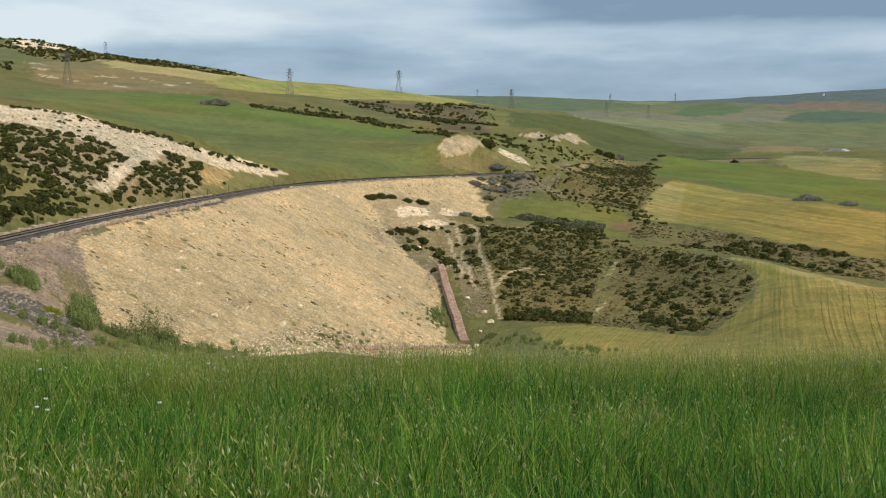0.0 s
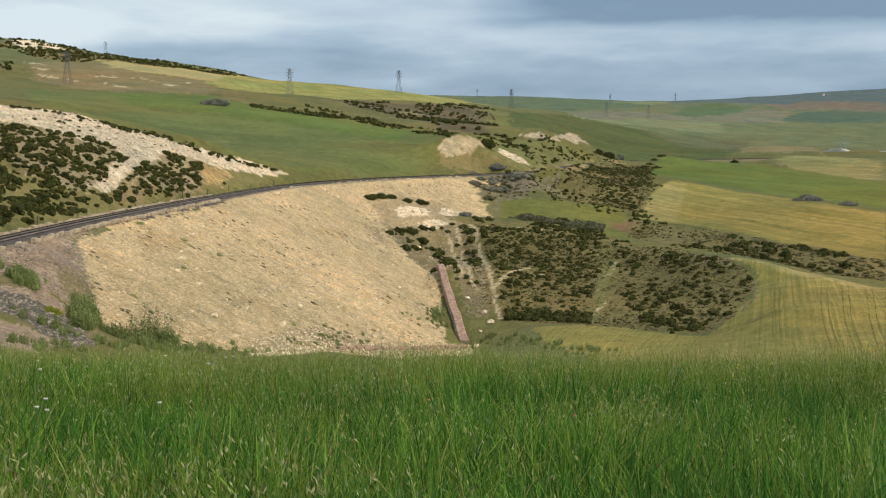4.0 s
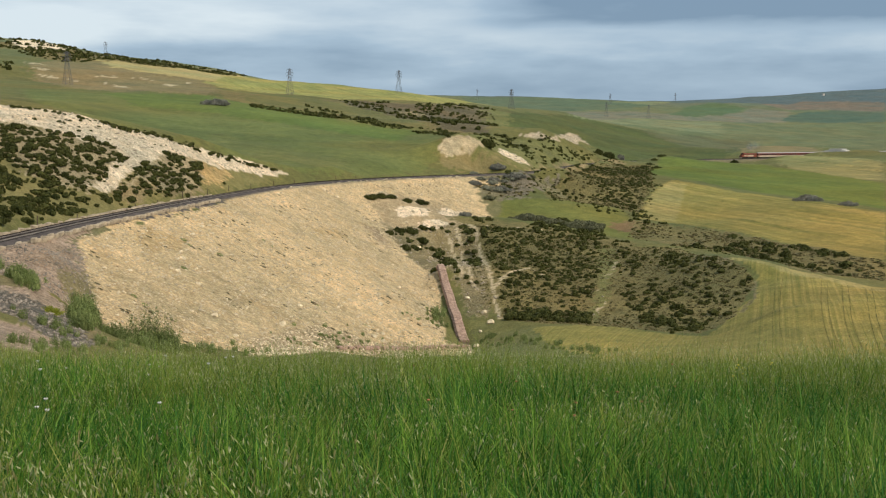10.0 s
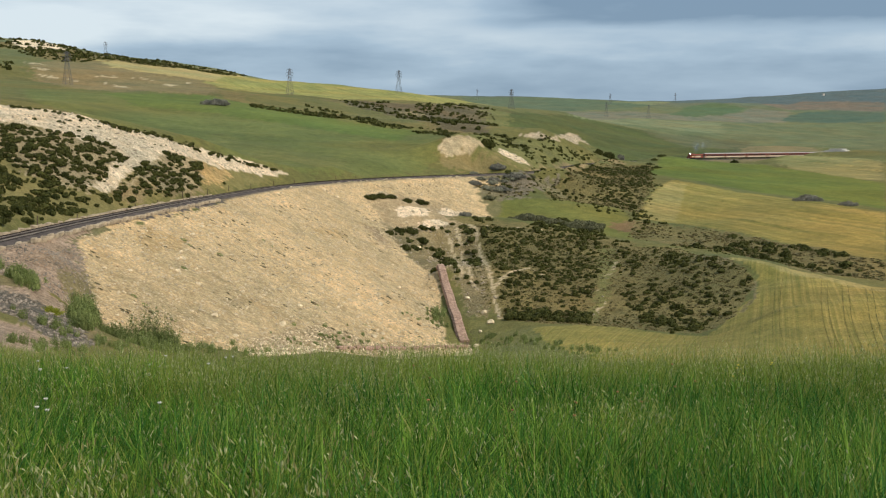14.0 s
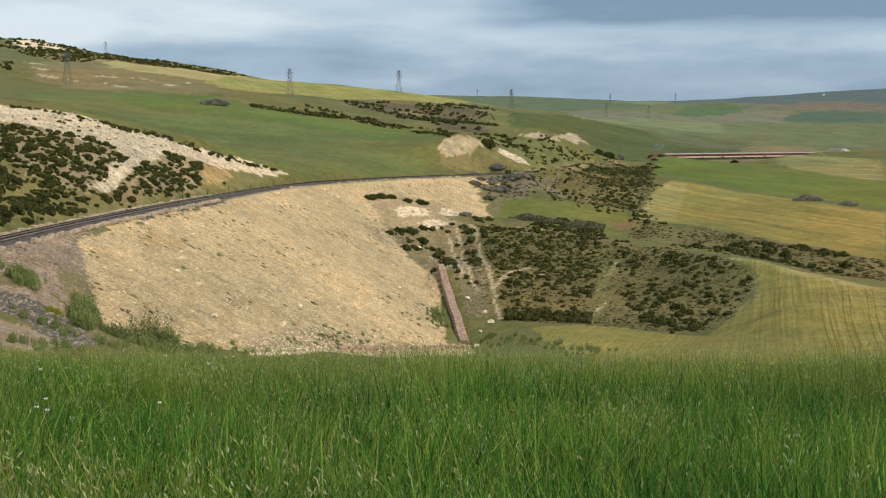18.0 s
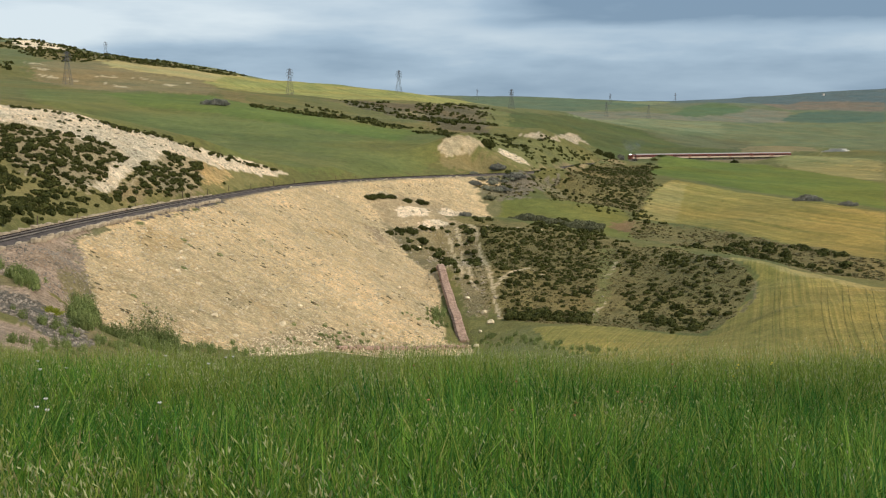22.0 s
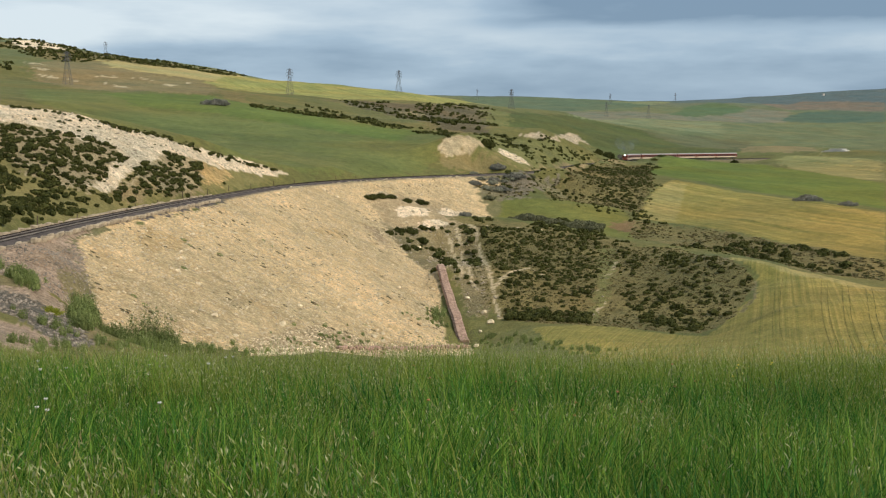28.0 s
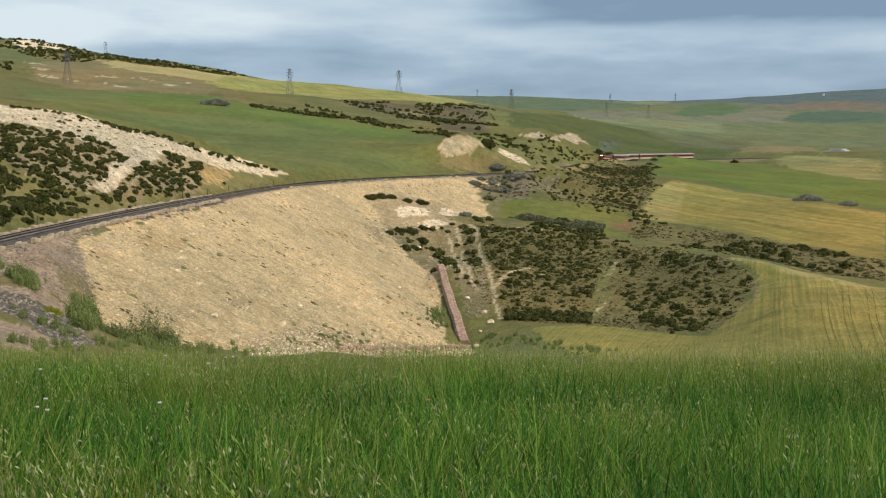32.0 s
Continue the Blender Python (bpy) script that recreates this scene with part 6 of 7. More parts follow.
def make_scrub():
    near, far = [], []
    for k, (name, outline, spacing, small, large, gap) in enumerate(SCRUB):
        xy = scatter(outline, spacing, gap, 31 + k)
        if len(xy) == 0:
            continue
        d = to_line(xy[:, 0], xy[:, 1])[0]
        xy = xy[(d > 4.2) & ~on_path(xy)]
        w = small + (large - small) * RNG.random(len(xy)) ** 2.1
        z = heights(xy)
        for (x, y), h, size in zip(xy, z, w):
            (near if y < 216 and abs(x) < 110 else far).append((x, y, h, size))
    near.sort(key=lambda q: q[1])
    far += near[300:]
    near = near[:300]
    foliage = [fast_mesh("shrub", v, f, [SCRUB_LEAF]) for v, f in DOMES]
    bm = bmesh.new()
    for a in range(5):
        c, s = math.cos(a * 1.3), math.sin(a * 1.3)
        rod(bm, (0.02 * c, 0.02 * s, -0.1), (0.17 * c, 0.17 * s, 0.22), 0.018, 0.008, 5)
    stem = bpy.data.meshes.new("stem")
    bm.to_mesh(stem)
    bm.free()
    stem.materials.append(BARK)
    for k, (x, y, z, size) in enumerate(near):
        ob = new("shrub", foliage[k % len(foliage)])
        tall = RNG.uniform(0.8, 1.15)
        ob.matrix_basis = pose(x, y, z - 0.08, 0, 0, RNG.uniform(0, 360)) @ Matrix.Diagonal((size, size * RNG.uniform(0.8, 1.1), size * tall, 1))
        words = "large dark green evergreen shrub on the dry slope" if size > 2.3 else "dark green evergreen shrub on the dry slope"
        tagged(ob, words, "shrub", "shrubs on the slopes")
        share("stem", stem, ob, Matrix())
    verts, faces, base = [], [], 0
    for k, (x, y, z, size) in enumerate(far):
        v, f = (DOMES if y < 225 else MID_DOMES if y < 440 else SMALL_DOMES)[k % 6]
        a = RNG.uniform(0, 6.28)
        c, s = math.cos(a) * size, math.sin(a) * size
        verts.append(np.stack([x + v[:, 0] * c - v[:, 1] * s, y + v[:, 0] * s + v[:, 1] * c, z - 0.08 + v[:, 2] * size * RNG.uniform(0.75, 1.1)], 1))
        faces.append(f + base)
        base += len(v)
    ob = new("scrub", fast_mesh("scrub", np.vstack(verts), np.vstack(faces), [SCRUB_LEAF]))
    tagged(ob, "dark evergreen scrub scattered over the hillsides", "scrub", kind="stuff")


make_scrub()


def make_heath_tufts():
    """Low dry tussocks between the shrubs of the heath."""
    leaf = leaf_material("tussock_leaf", (0.100, 0.092, 0.032), (0.235, 0.190, 0.080), 0.15, 0.1)
    small = [lumpy_dome(np.random.default_rng(700 + k), 12, 0.5, 0.30) for k in range(8)]
    verts, faces, base = [], [], 0
    for name, spacing, gap in (("scrub_slope", 0.85, 0.33), ("mid_scrub_slope", 1.5, 0.33), ("gully", 1.4, 0.36), ("line_bank", 1.6, 0.3)):
        xy = scatter([o for n, _, o in COVER if n == name][0], spacing, gap, 61)
        d = to_line(xy[:, 0], xy[:, 1])[0]
        xy = xy[(d > 4.2) & ~on_path(xy)]
        for k, ((x, y), z) in enumerate(zip(xy, heights(xy))):
            v, f = small[k % 8]
            s = spacing * RNG.uniform(0.35, 1.0)
            verts.append(np.stack([x + v[:, 0] * s, y + v[:, 1] * s, z - 0.03 + v[:, 2] * s * 0.6], 1))
            faces.append(f + base)
            base += len(v)
    ob = new("heath_tufts", fast_mesh("heath_tufts", np.vstack(verts), np.vstack(faces), [leaf]))
    tagged(ob, "low olive and brown tussocks between the shrubs", "tussocks", kind="stuff")


make_heath_tufts()


def make_bushes():
    """Single grey thorn bushes that stand out in the fields and along the edges."""
    for k, (x, y, width, deep, high, words) in enumerate((
            (-103.6, 490, 14, 7, 4.6, "grey leafless thorn thicket in a green field"), (119.4, 349, 9, 4, 3.4, "grey thorn bush behind a ripe field"),
            (127, 336, 6, 3.5, 2.4, "grey thorn bush behind a ripe field"), (24, 306, 9, 5, 3.2, "grey-green thorn bush at a meadow edge"),
            (31, 301, 9, 4.5, 2.8, "grey-green thorn bush at a meadow edge"), (38, 296, 10, 5, 3.6, "grey-green thorn bush at a meadow edge"), (40.5, 292, 7, 5, 4.2, "grey-green thorn bush at a meadow edge"),
            (18.5, 340, 6, 3.5, 2.4, "grey thorn bush beside the railway"), (23, 350, 7, 4, 2.6, "grey thorn bush beside the railway"), (28, 362, 6, 4, 2.2, "grey-green thorn bush beside the railway"), (14, 330, 5, 4, 2.0, "grey-green thorn bush beside the railway"), (10, 337, 5, 3, 2.2, "grey thorn bush beside the railway"), (16, 345, 5, 3, 2.4, "grey thorn bush beside the railway"), (19, 373, 6, 4, 3.0, "grey thorn bush beside the railway"), (6.5, 303, 4.5, 3, 2.2, "grey thorn bush below the embankment"),
            (11.9, 342.5, 4.5, 2.7, 1.8, "pale grey-green thorn bush beside the railway"), (15.6, 342.7, 5.0, 3.0, 2.0, "pale grey-green thorn bush beside the railway"), (19.5, 347.8, 4.0, 2.4, 1.7, "pale grey-green thorn bush beside the railway"), (13.5, 336.7, 5.5, 3.3, 2.1, "pale grey-green thorn bush beside the railway"), (22.3, 349.1, 4.0, 2.4, 1.6, "pale grey-green thorn bush beside the railway"), (10.2, 356.6, 4.0, 2.4, 1.5, "pale grey-green thorn bush beside the railway"), (17.2, 338.5, 5.0, 3.0, 1.9, "pale grey-green thorn bush beside the railway"), (24.3, 351.5, 4.5, 2.7, 1.8, "pale grey-green thorn bush beside the railway"), (-19.7, 288.6, 4.6, 3, 2.4, "dark round bush above a rock ledge"), (-16.8, 291, 4.2, 3, 2.0, "dark round bush above a rock ledge"), (-14.2, 293.4, 3.8, 2.6, 1.9, "dark round bush above a rock ledge"), (-10, 296.2, 3.4, 2.6, 1.8, "dark round bush above a rock ledge"), (-6.2, 304, 4.0, 3, 2.2, "dark round bush above a rock ledge"), (-13.1, 263.4, 2.8, 2.2, 2.2, "dark round bush at the edge of the fill"), (-11.2, 268, 3.2, 2.4, 2.3, "dark round bush on rocky ground"), (-8.2, 271, 4.6, 3, 2.6, "dark round bush on rocky ground"), (-5.4, 268, 4.0, 3, 2.2, "dark round bush on rocky ground"), (-9.2, 256, 3.2, 2.4, 2.0, "dark round bush on rocky ground"), (-1.6, 239.5, 2.8, 2.2, 2.4, "dark round bush at the head of the stone wall"), (123.2, 604.7, 5.0, 3.5, 2.2, "dark low bush at a field corner"), (115.1, 584.6, 4.0, 2.8, 2.0, "dark low bush at a field corner"), (107.3, 556.3, 4.0, 3.0, 2.0, "dark low bush at a field corner"), (103.3, 518.5, 4.5, 3.0, 2.0, "dark low bush at a field corner"), (85, 588, 6.5, 5, 5, "dark round bush beside the cutting"), (92.5, 600, 7.5, 5, 5.5, "dark round bush beside the cutting"), (109, 660, 6, 4, 5, "grey thorn bush beside the cutting"), (15.9, 383, 7, 4, 4.5, "dark round bush on a rock face"), (-29.7, 106.5, 5.6, 3, 4.4, "green leafy bush at the foot of the fill"), (-27.4, 105, 3.4, 2.5, 3.0, "green leafy bush at the foot of the fill"), (-34.6, 103, 1.9, 2, 3.4, "tall green leafy bush on the spur"), (-32.6, 96.5, 2.0, 2, 3.0, "tall green leafy bush on the spur"), (-28.4, 106, 4.8, 2.5, 2.6, "green leafy bush at the foot of the fill"), (-31.4, 100.5, 3.2, 2, 1.9, "green leafy bush at the foot of the fill"), (-39.6, 100, 3.0, 2, 1.8, "green leafy bush on the spur"), (-34.4, 92.6, 1.6, 1.4, 0.9, "yellow-green flowering leafy bush on the spur"), (-1.2, 201, 2.6, 3, 3.6, "green leafy bush beside the stone wall"), (206, 757, 8, 6, 7, "dark small tree below the railway bank"))):
        base = 0
        verts, faces = [], []
        leafy = "leafy bush" in words
        if leafy:                       # upright leafy stems, uneven in height
            for j in range(int(26 * width)):
                o = RNG.normal(size=2) * 0.26
                tall = high * RNG.uniform(0.4, 1.0) * max(0.3, 1 - 1.9 * float(o @ o))
                lean_ = RNG.normal(size=2) * 0.10 * tall
                t = RNG.uniform(0.05, 1.0, 52)
                reach_ = 0.30 * (1.05 - 0.75 * t) + 0.03
                c = np.stack([o[0] * width + lean_[0] * t, o[1] * deep + lean_[1] * t, tall * t], 1) + RNG.normal(size=(52, 3)) * reach_[:, None] * np.array([0.6, 0.6, 0.25])
                u, w_ = RNG.normal(size=(52, 3)), RNG.normal(size=(52, 3)) * np.array([0.6, 0.6, 1.0])
                size = RNG.uniform(0.035, 0.085, (52, 1))
                u, w_ = u / np.linalg.norm(u, axis=1)[:, None] * size * 0.6, w_ / np.linalg.norm(w_, axis=1)[:, None] * size * 1.4
                verts.append(np.stack([c - w_, c + u, c + w_, c - u], 1).reshape(-1, 3))
                faces.append(np.arange(52 * 4).reshape(-1, 4) + base)
                base += 52 * 4
        for j in range(0 if leafy else 20):
            v, f = FINE_DOMES[(k + j) % 5]
            o = RNG.normal(size=2) * 0.2
            s = RNG.uniform(0.4, 0.7) * (1 - 0.8 * min(0.5, float(np.hypot(*o))))
            verts.append(np.stack([(v[:, 0] * s + o[0]) * width, (v[:, 1] * s + o[1]) * deep, v[:, 2] * s * high * 2.6], 1))
            faces.append(f + base)
            base += len(v)
        ob = new("thorn_bush", fast_mesh("thorn_bush", np.vstack(verts), np.vstack(faces), [SCRUB_LEAF if "dark" in words else SPURGE_LEAF if "yellow" in words else WEED_LEAF if leafy else PALE_LEAF if "pale" in words else OLIVE_LEAF if "grey-green" in words else GREY_LEAF]))
        ob.matrix_basis = pose(x, y, height(x, y) - 0.2)
        tagged(ob, words, "bush")
        bm = bmesh.new()
        for j in range(7):
            a = j * 0.9
            rod(bm, (0.1 * math.cos(a), 0.1 * math.sin(a), -0.3), (0.2 * width * math.cos(a), 0.2 * deep * math.sin(a), 0.4 * high), 0.09, 0.03, 5)
        part("branch", bm, BARK, ob)


make_bushes()


def blades(rng, count, wide, deep, tall, spread, width, slope=0.0, lean=(0.1, 0.0), bend=0.25):
    """Grass blades of four triangles' worth: a bent tapering strip each. Vertices and square faces."""
    x, y = (rng.random(count) - 0.5) * wide, (rng.random(count) - 0.5) * deep
    h = np.clip(rng.normal(tall, spread, count), tall * 0.35, tall * 1.25)
    a = rng.uniform(0, 2 * np.pi, count)
    w = width * rng.uniform(0.6, 1.4, count)
    ux, uy = np.cos(a) * w / 2, np.sin(a) * w / 2
    dx = lean[0] + rng.normal(0, bend, count)
    dy = lean[1] + rng.normal(0, bend, count)
    rows = []
    for t, k in ((0.0, 1.0), (0.42, 0.95), (0.75, 0.7), (1.0, 0.12)):
        cx, cy = x + dx * h * t ** 2, y + dy * h * t ** 2
        cz = h * (t - 0.16 * t ** 3 * (dx ** 2 + dy ** 2) * 4) + slope * y
        rows += [np.stack([cx - ux * k, cy - uy * k, cz], 1), np.stack([cx + ux * k, cy + uy * k, cz], 1)]
    v = np.stack(rows, 1).reshape(-1, 3)
    i = np.arange(count)[:, None] * 8
    f = np.concatenate([i + np.array([[0, 1, 3, 2]]), i + np.array([[2, 3, 5, 4]]), i + np.array([[4, 5, 7, 6]])], 1).reshape(-1, 4)
    tip = np.stack([x + dx * h, y + dy * h, h * (1 - 0.64 * (dx ** 2 + dy ** 2)) + slope * y], 1)
    return v, f, tip


def heads(rng, tips, count, long):
    """Drooping spikelets on the tips of some stalks."""
    verts, faces = [], []
    for t in tips[rng.choice(len(tips), count, replace=False)]:
        for j in range(rng.integers(4, 8)):
            d = np.array([rng.normal(0.1, 0.35), rng.normal(0, 0.3), -rng.uniform(0.4, 1)])
            d /= np.linalg.norm(d)
            c = t + np.array([rng.normal(0.01, 0.025), rng.normal(0, 0.02), -rng.uniform(-0.02, 0.14)])
            s = np.cross(d, rng.normal(size=3))
            s = s / np.linalg.norm(s) * long * 0.105
            b = len(verts)
            L = long * rng.uniform(0.7, 1.2)
            verts += [c, c + d * L * 0.45 + s, c + d * L, c + d * L * 0.45 - s]
            faces.append((b, b + 1, b + 2, b + 3))
    return np.array(verts), np.array(faces)


def ears(rng, tips, count, long):
    """Upright brushy ears: two crossed slim blades each, on the tips of some stalks."""
    verts, faces = [], []
    for t in tips[rng.choice(len(tips), count, replace=False)]:
        d = np.array([rng.normal(0.15, 0.2), rng.normal(0, 0.2), 1.0])
        d /= np.linalg.norm(d)
        a = rng.uniform(0, 3.14)
        size = long * rng.uniform(0.7, 1.25)
        for turn_ in (a, a + 1.57):
            q = np.array([math.cos(turn_), math.sin(turn_), 0.0]) * size * 0.13
            b = len(verts)
            verts += [t - d * 0.01, t + d * size * 0.35 + q, t + d * size, t + d * size * 0.35 - q]
            faces.append((b, b + 1, b + 2, b + 3))
    return np.array(verts), np.array(faces)


def grass_material():
    """Blades from blue-green to yellow-green, a few gone straw, each with its own shade."""
    mat = leaf_material("grass_blade", (0.013, 0.075, 0.010), (0.150, 0.305, 0.054), 0.38, 0.26, 0.02)
    n, l = mat.node_tree.nodes, mat.node_tree.links
    ramp = n.new("ShaderNodeValToRGB")
    stops = ((0.0, (0.018, 0.076, 0.008)), (0.25, (0.036, 0.122, 0.013)), (0.42, (0.052, 0.165, 0.034)), (0.55, (0.064, 0.185, 0.014)), (0.80, (0.130, 0.275, 0.028)), (0.95, (0.205, 0.350, 0.055)), (1.0, (0.330, 0.330, 0.100)))
    for k, (at, c) in enumerate(stops):
        e = ramp.color_ramp.elements[k] if k < 1 else ramp.color_ramp.elements[-1] if k == len(stops) - 1 else ramp.color_ramp.elements.new(at)
        e.position, e.color = at, (*c, 1)
    geo = next(q for q in n if q.type == "NEW_GEOMETRY")
    l.new(geo.outputs["Random Per Island"], ramp.inputs[0])
    tint = next(q for q in n if q.type == "HUE_SAT")
    l.new(ramp.outputs[0], tint.inputs["Color"])
    return mat


GRASS = grass_material()
PLUME = leaf_material("grass_plume", (0.17, 0.165, 0.050), (0.40, 0.37, 0.15), 0.3, 0.15)
STRAW_HEAD = leaf_material("seed_head", (0.22, 0.25, 0.09), (0.50, 0.49, 0.25), 0.35, 0.1)
FADED_SUNLIT = leaf_material("faded_sunlit_blade", (0.125, 0.190, 0.022), (0.29, 0.33, 0.060), 0.42, 0.15)
tufts = []


def make_grass():
    """The tall grass before the viewpoint, in tufts a metre wide that sway."""
    meshes = []
    for k in range(12):
        rng = np.random.default_rng(500 + k)
        ripe = k >= 6                      # the tufts along the brow have gone to seed
        v1, f1, t1 = blades(rng, 480 if ripe else 760, 1.25, 1.25, 0.66 if ripe else 0.71, 0.09, 0.0064 if ripe else 0.0100, -0.14, (0.12, 0.0), 0.33)
        v4, f4, t4 = blades(rng, 30 if ripe else 150, 1.25, 1.25, 0.62, 0.12, 0.011 if ripe else 0.0170, -0.14, (0.2, 0.0), 0.55)
        v2, f2, t2 = blades(rng, 560 if ripe else 100 if k % 3 else 240, 1.25, 1.25, 0.79 if ripe else 0.75, 0.09, 0.0054, -0.14, (0.16, 0.0), 0.28)
        v5, f5, t5 = blades(rng, 5, 1.1, 1.1, 0.98, 0.12, 0.0075, -0.14, (0.35, 0.0), 0.22)    # long leaning straws
        v3, f3 = heads(rng, t2, 130 if ripe else 26, 0.046 if k >= 9 else 0.034)
        v6, f6 = heads(rng, np.vstack([t1, t5]), 22 if k % 2 else 4, 0.034)
        if k >= 9:
            v6, f6 = ears(rng, np.vstack([t1, t2]), 200, 0.043)
        v, f, slot, base = [], [], [], 0
        for pv, pf, m in ((v1, f1, 0), (v4, f4, 0), (v2, f2, 1), (v5, f5, 1), (v3, f3, 2), (v6, f6, 3)):
            v.append(pv)
            f.append(pf + base)
            slot += [m] * len(pf)
            base += len(pv)
        meshes.append(fast_mesh("grass_tuft", np.vstack(v), np.vstack(f), [GRASS, FADED_SUNLIT, STRAW_HEAD, PLUME], slot))
    meadow = empty("meadow_grass", Matrix(), "tall green meadow grass with pale seed heads, swaying", "grass", kind="stuff")
    rnd = random.Random(21)
    y = 2.3
    while y < 14.5:
        half = 0.45 * y + 1.0
        x = -half + rnd.uniform(0, 0.4)
        while x < half:
            cx, cy = x + rnd.uniform(-0.2, 0.2), y + rnd.uniform(-0.2, 0.2)
            patch = float(vnoise(np.array(cx * 0.45 + 3), np.array(cy * 0.35)))
            seeding = rnd.random() < (cy - 6.5) / 5 + (patch - 0.5) * 0.7 + (0.75 if cy < 5.4 and cx < -0.17 * cy else 0)
            # right-hand tufts hold more pale blades: the sun's brightening put into their colour
            ob = share("grass_tuft", meshes[rnd.randrange(9 if cy < 5.6 else 6, 12 if cy < 5.6 else 9) if seeding else rnd.choice((0, 3)) if cx > 0.12 * cy else rnd.randrange(6)], meadow, pose(cx, cy, height(cx, cy) - 0.02))
            ob.scale = (rnd.choice((-1, 1)), 1, rnd.uniform(0.86, 1.12) * (0.92 + 0.2 * patch) * (1.1 if cy > 9 else 1))
            tufts.append((ob, cx, cy, rnd.uniform(0, 6.28)))
            x += 0.92
        y += 0.9
    # the same meadow goes on round and behind the viewpoint, sparser
    v, f, _ = blades(np.random.default_rng(900), 130, 1.9, 1.9, 0.6, 0.16, 0.03, 0.0, (0.12, 0.0), 0.3)
    plain = fast_mesh("grass_tuft", v, f, [GRASS])
    for k in range(420):
        x, y = rnd.uniform(-17, 17), rnd.uniform(-9, 15)
        if abs(x) > 0.45 * y + 1.4 and math.hypot(x, y) > 1.6:
            share("grass_tuft", plain, meadow, pose(x, y, height(x, y) - 0.03, 0, 0, rnd.uniform(0, 360)))


make_grass()


def move_grass():
    for ob, x, y, phase in tufts:
        rows = []
        z = ob.matrix_basis.translation.z
        for k in range(65):
            t = k * 0.5
            gust = 0.6 + 0.4 * math.sin(0.55 * t - 0.35 * x - 0.2 * y)
            a = gust * 2.6 * math.sin(3.1 * t - 0.9 * x - 0.4 * y + phase * 0.35) + 1.0 * gust
            b = gust * 1.3 * math.sin(2.3 * t - 0.5 * x + phase)
            rows.append((t, pose(x, y, z, b, a, 0)))
        walk(ob, rows)


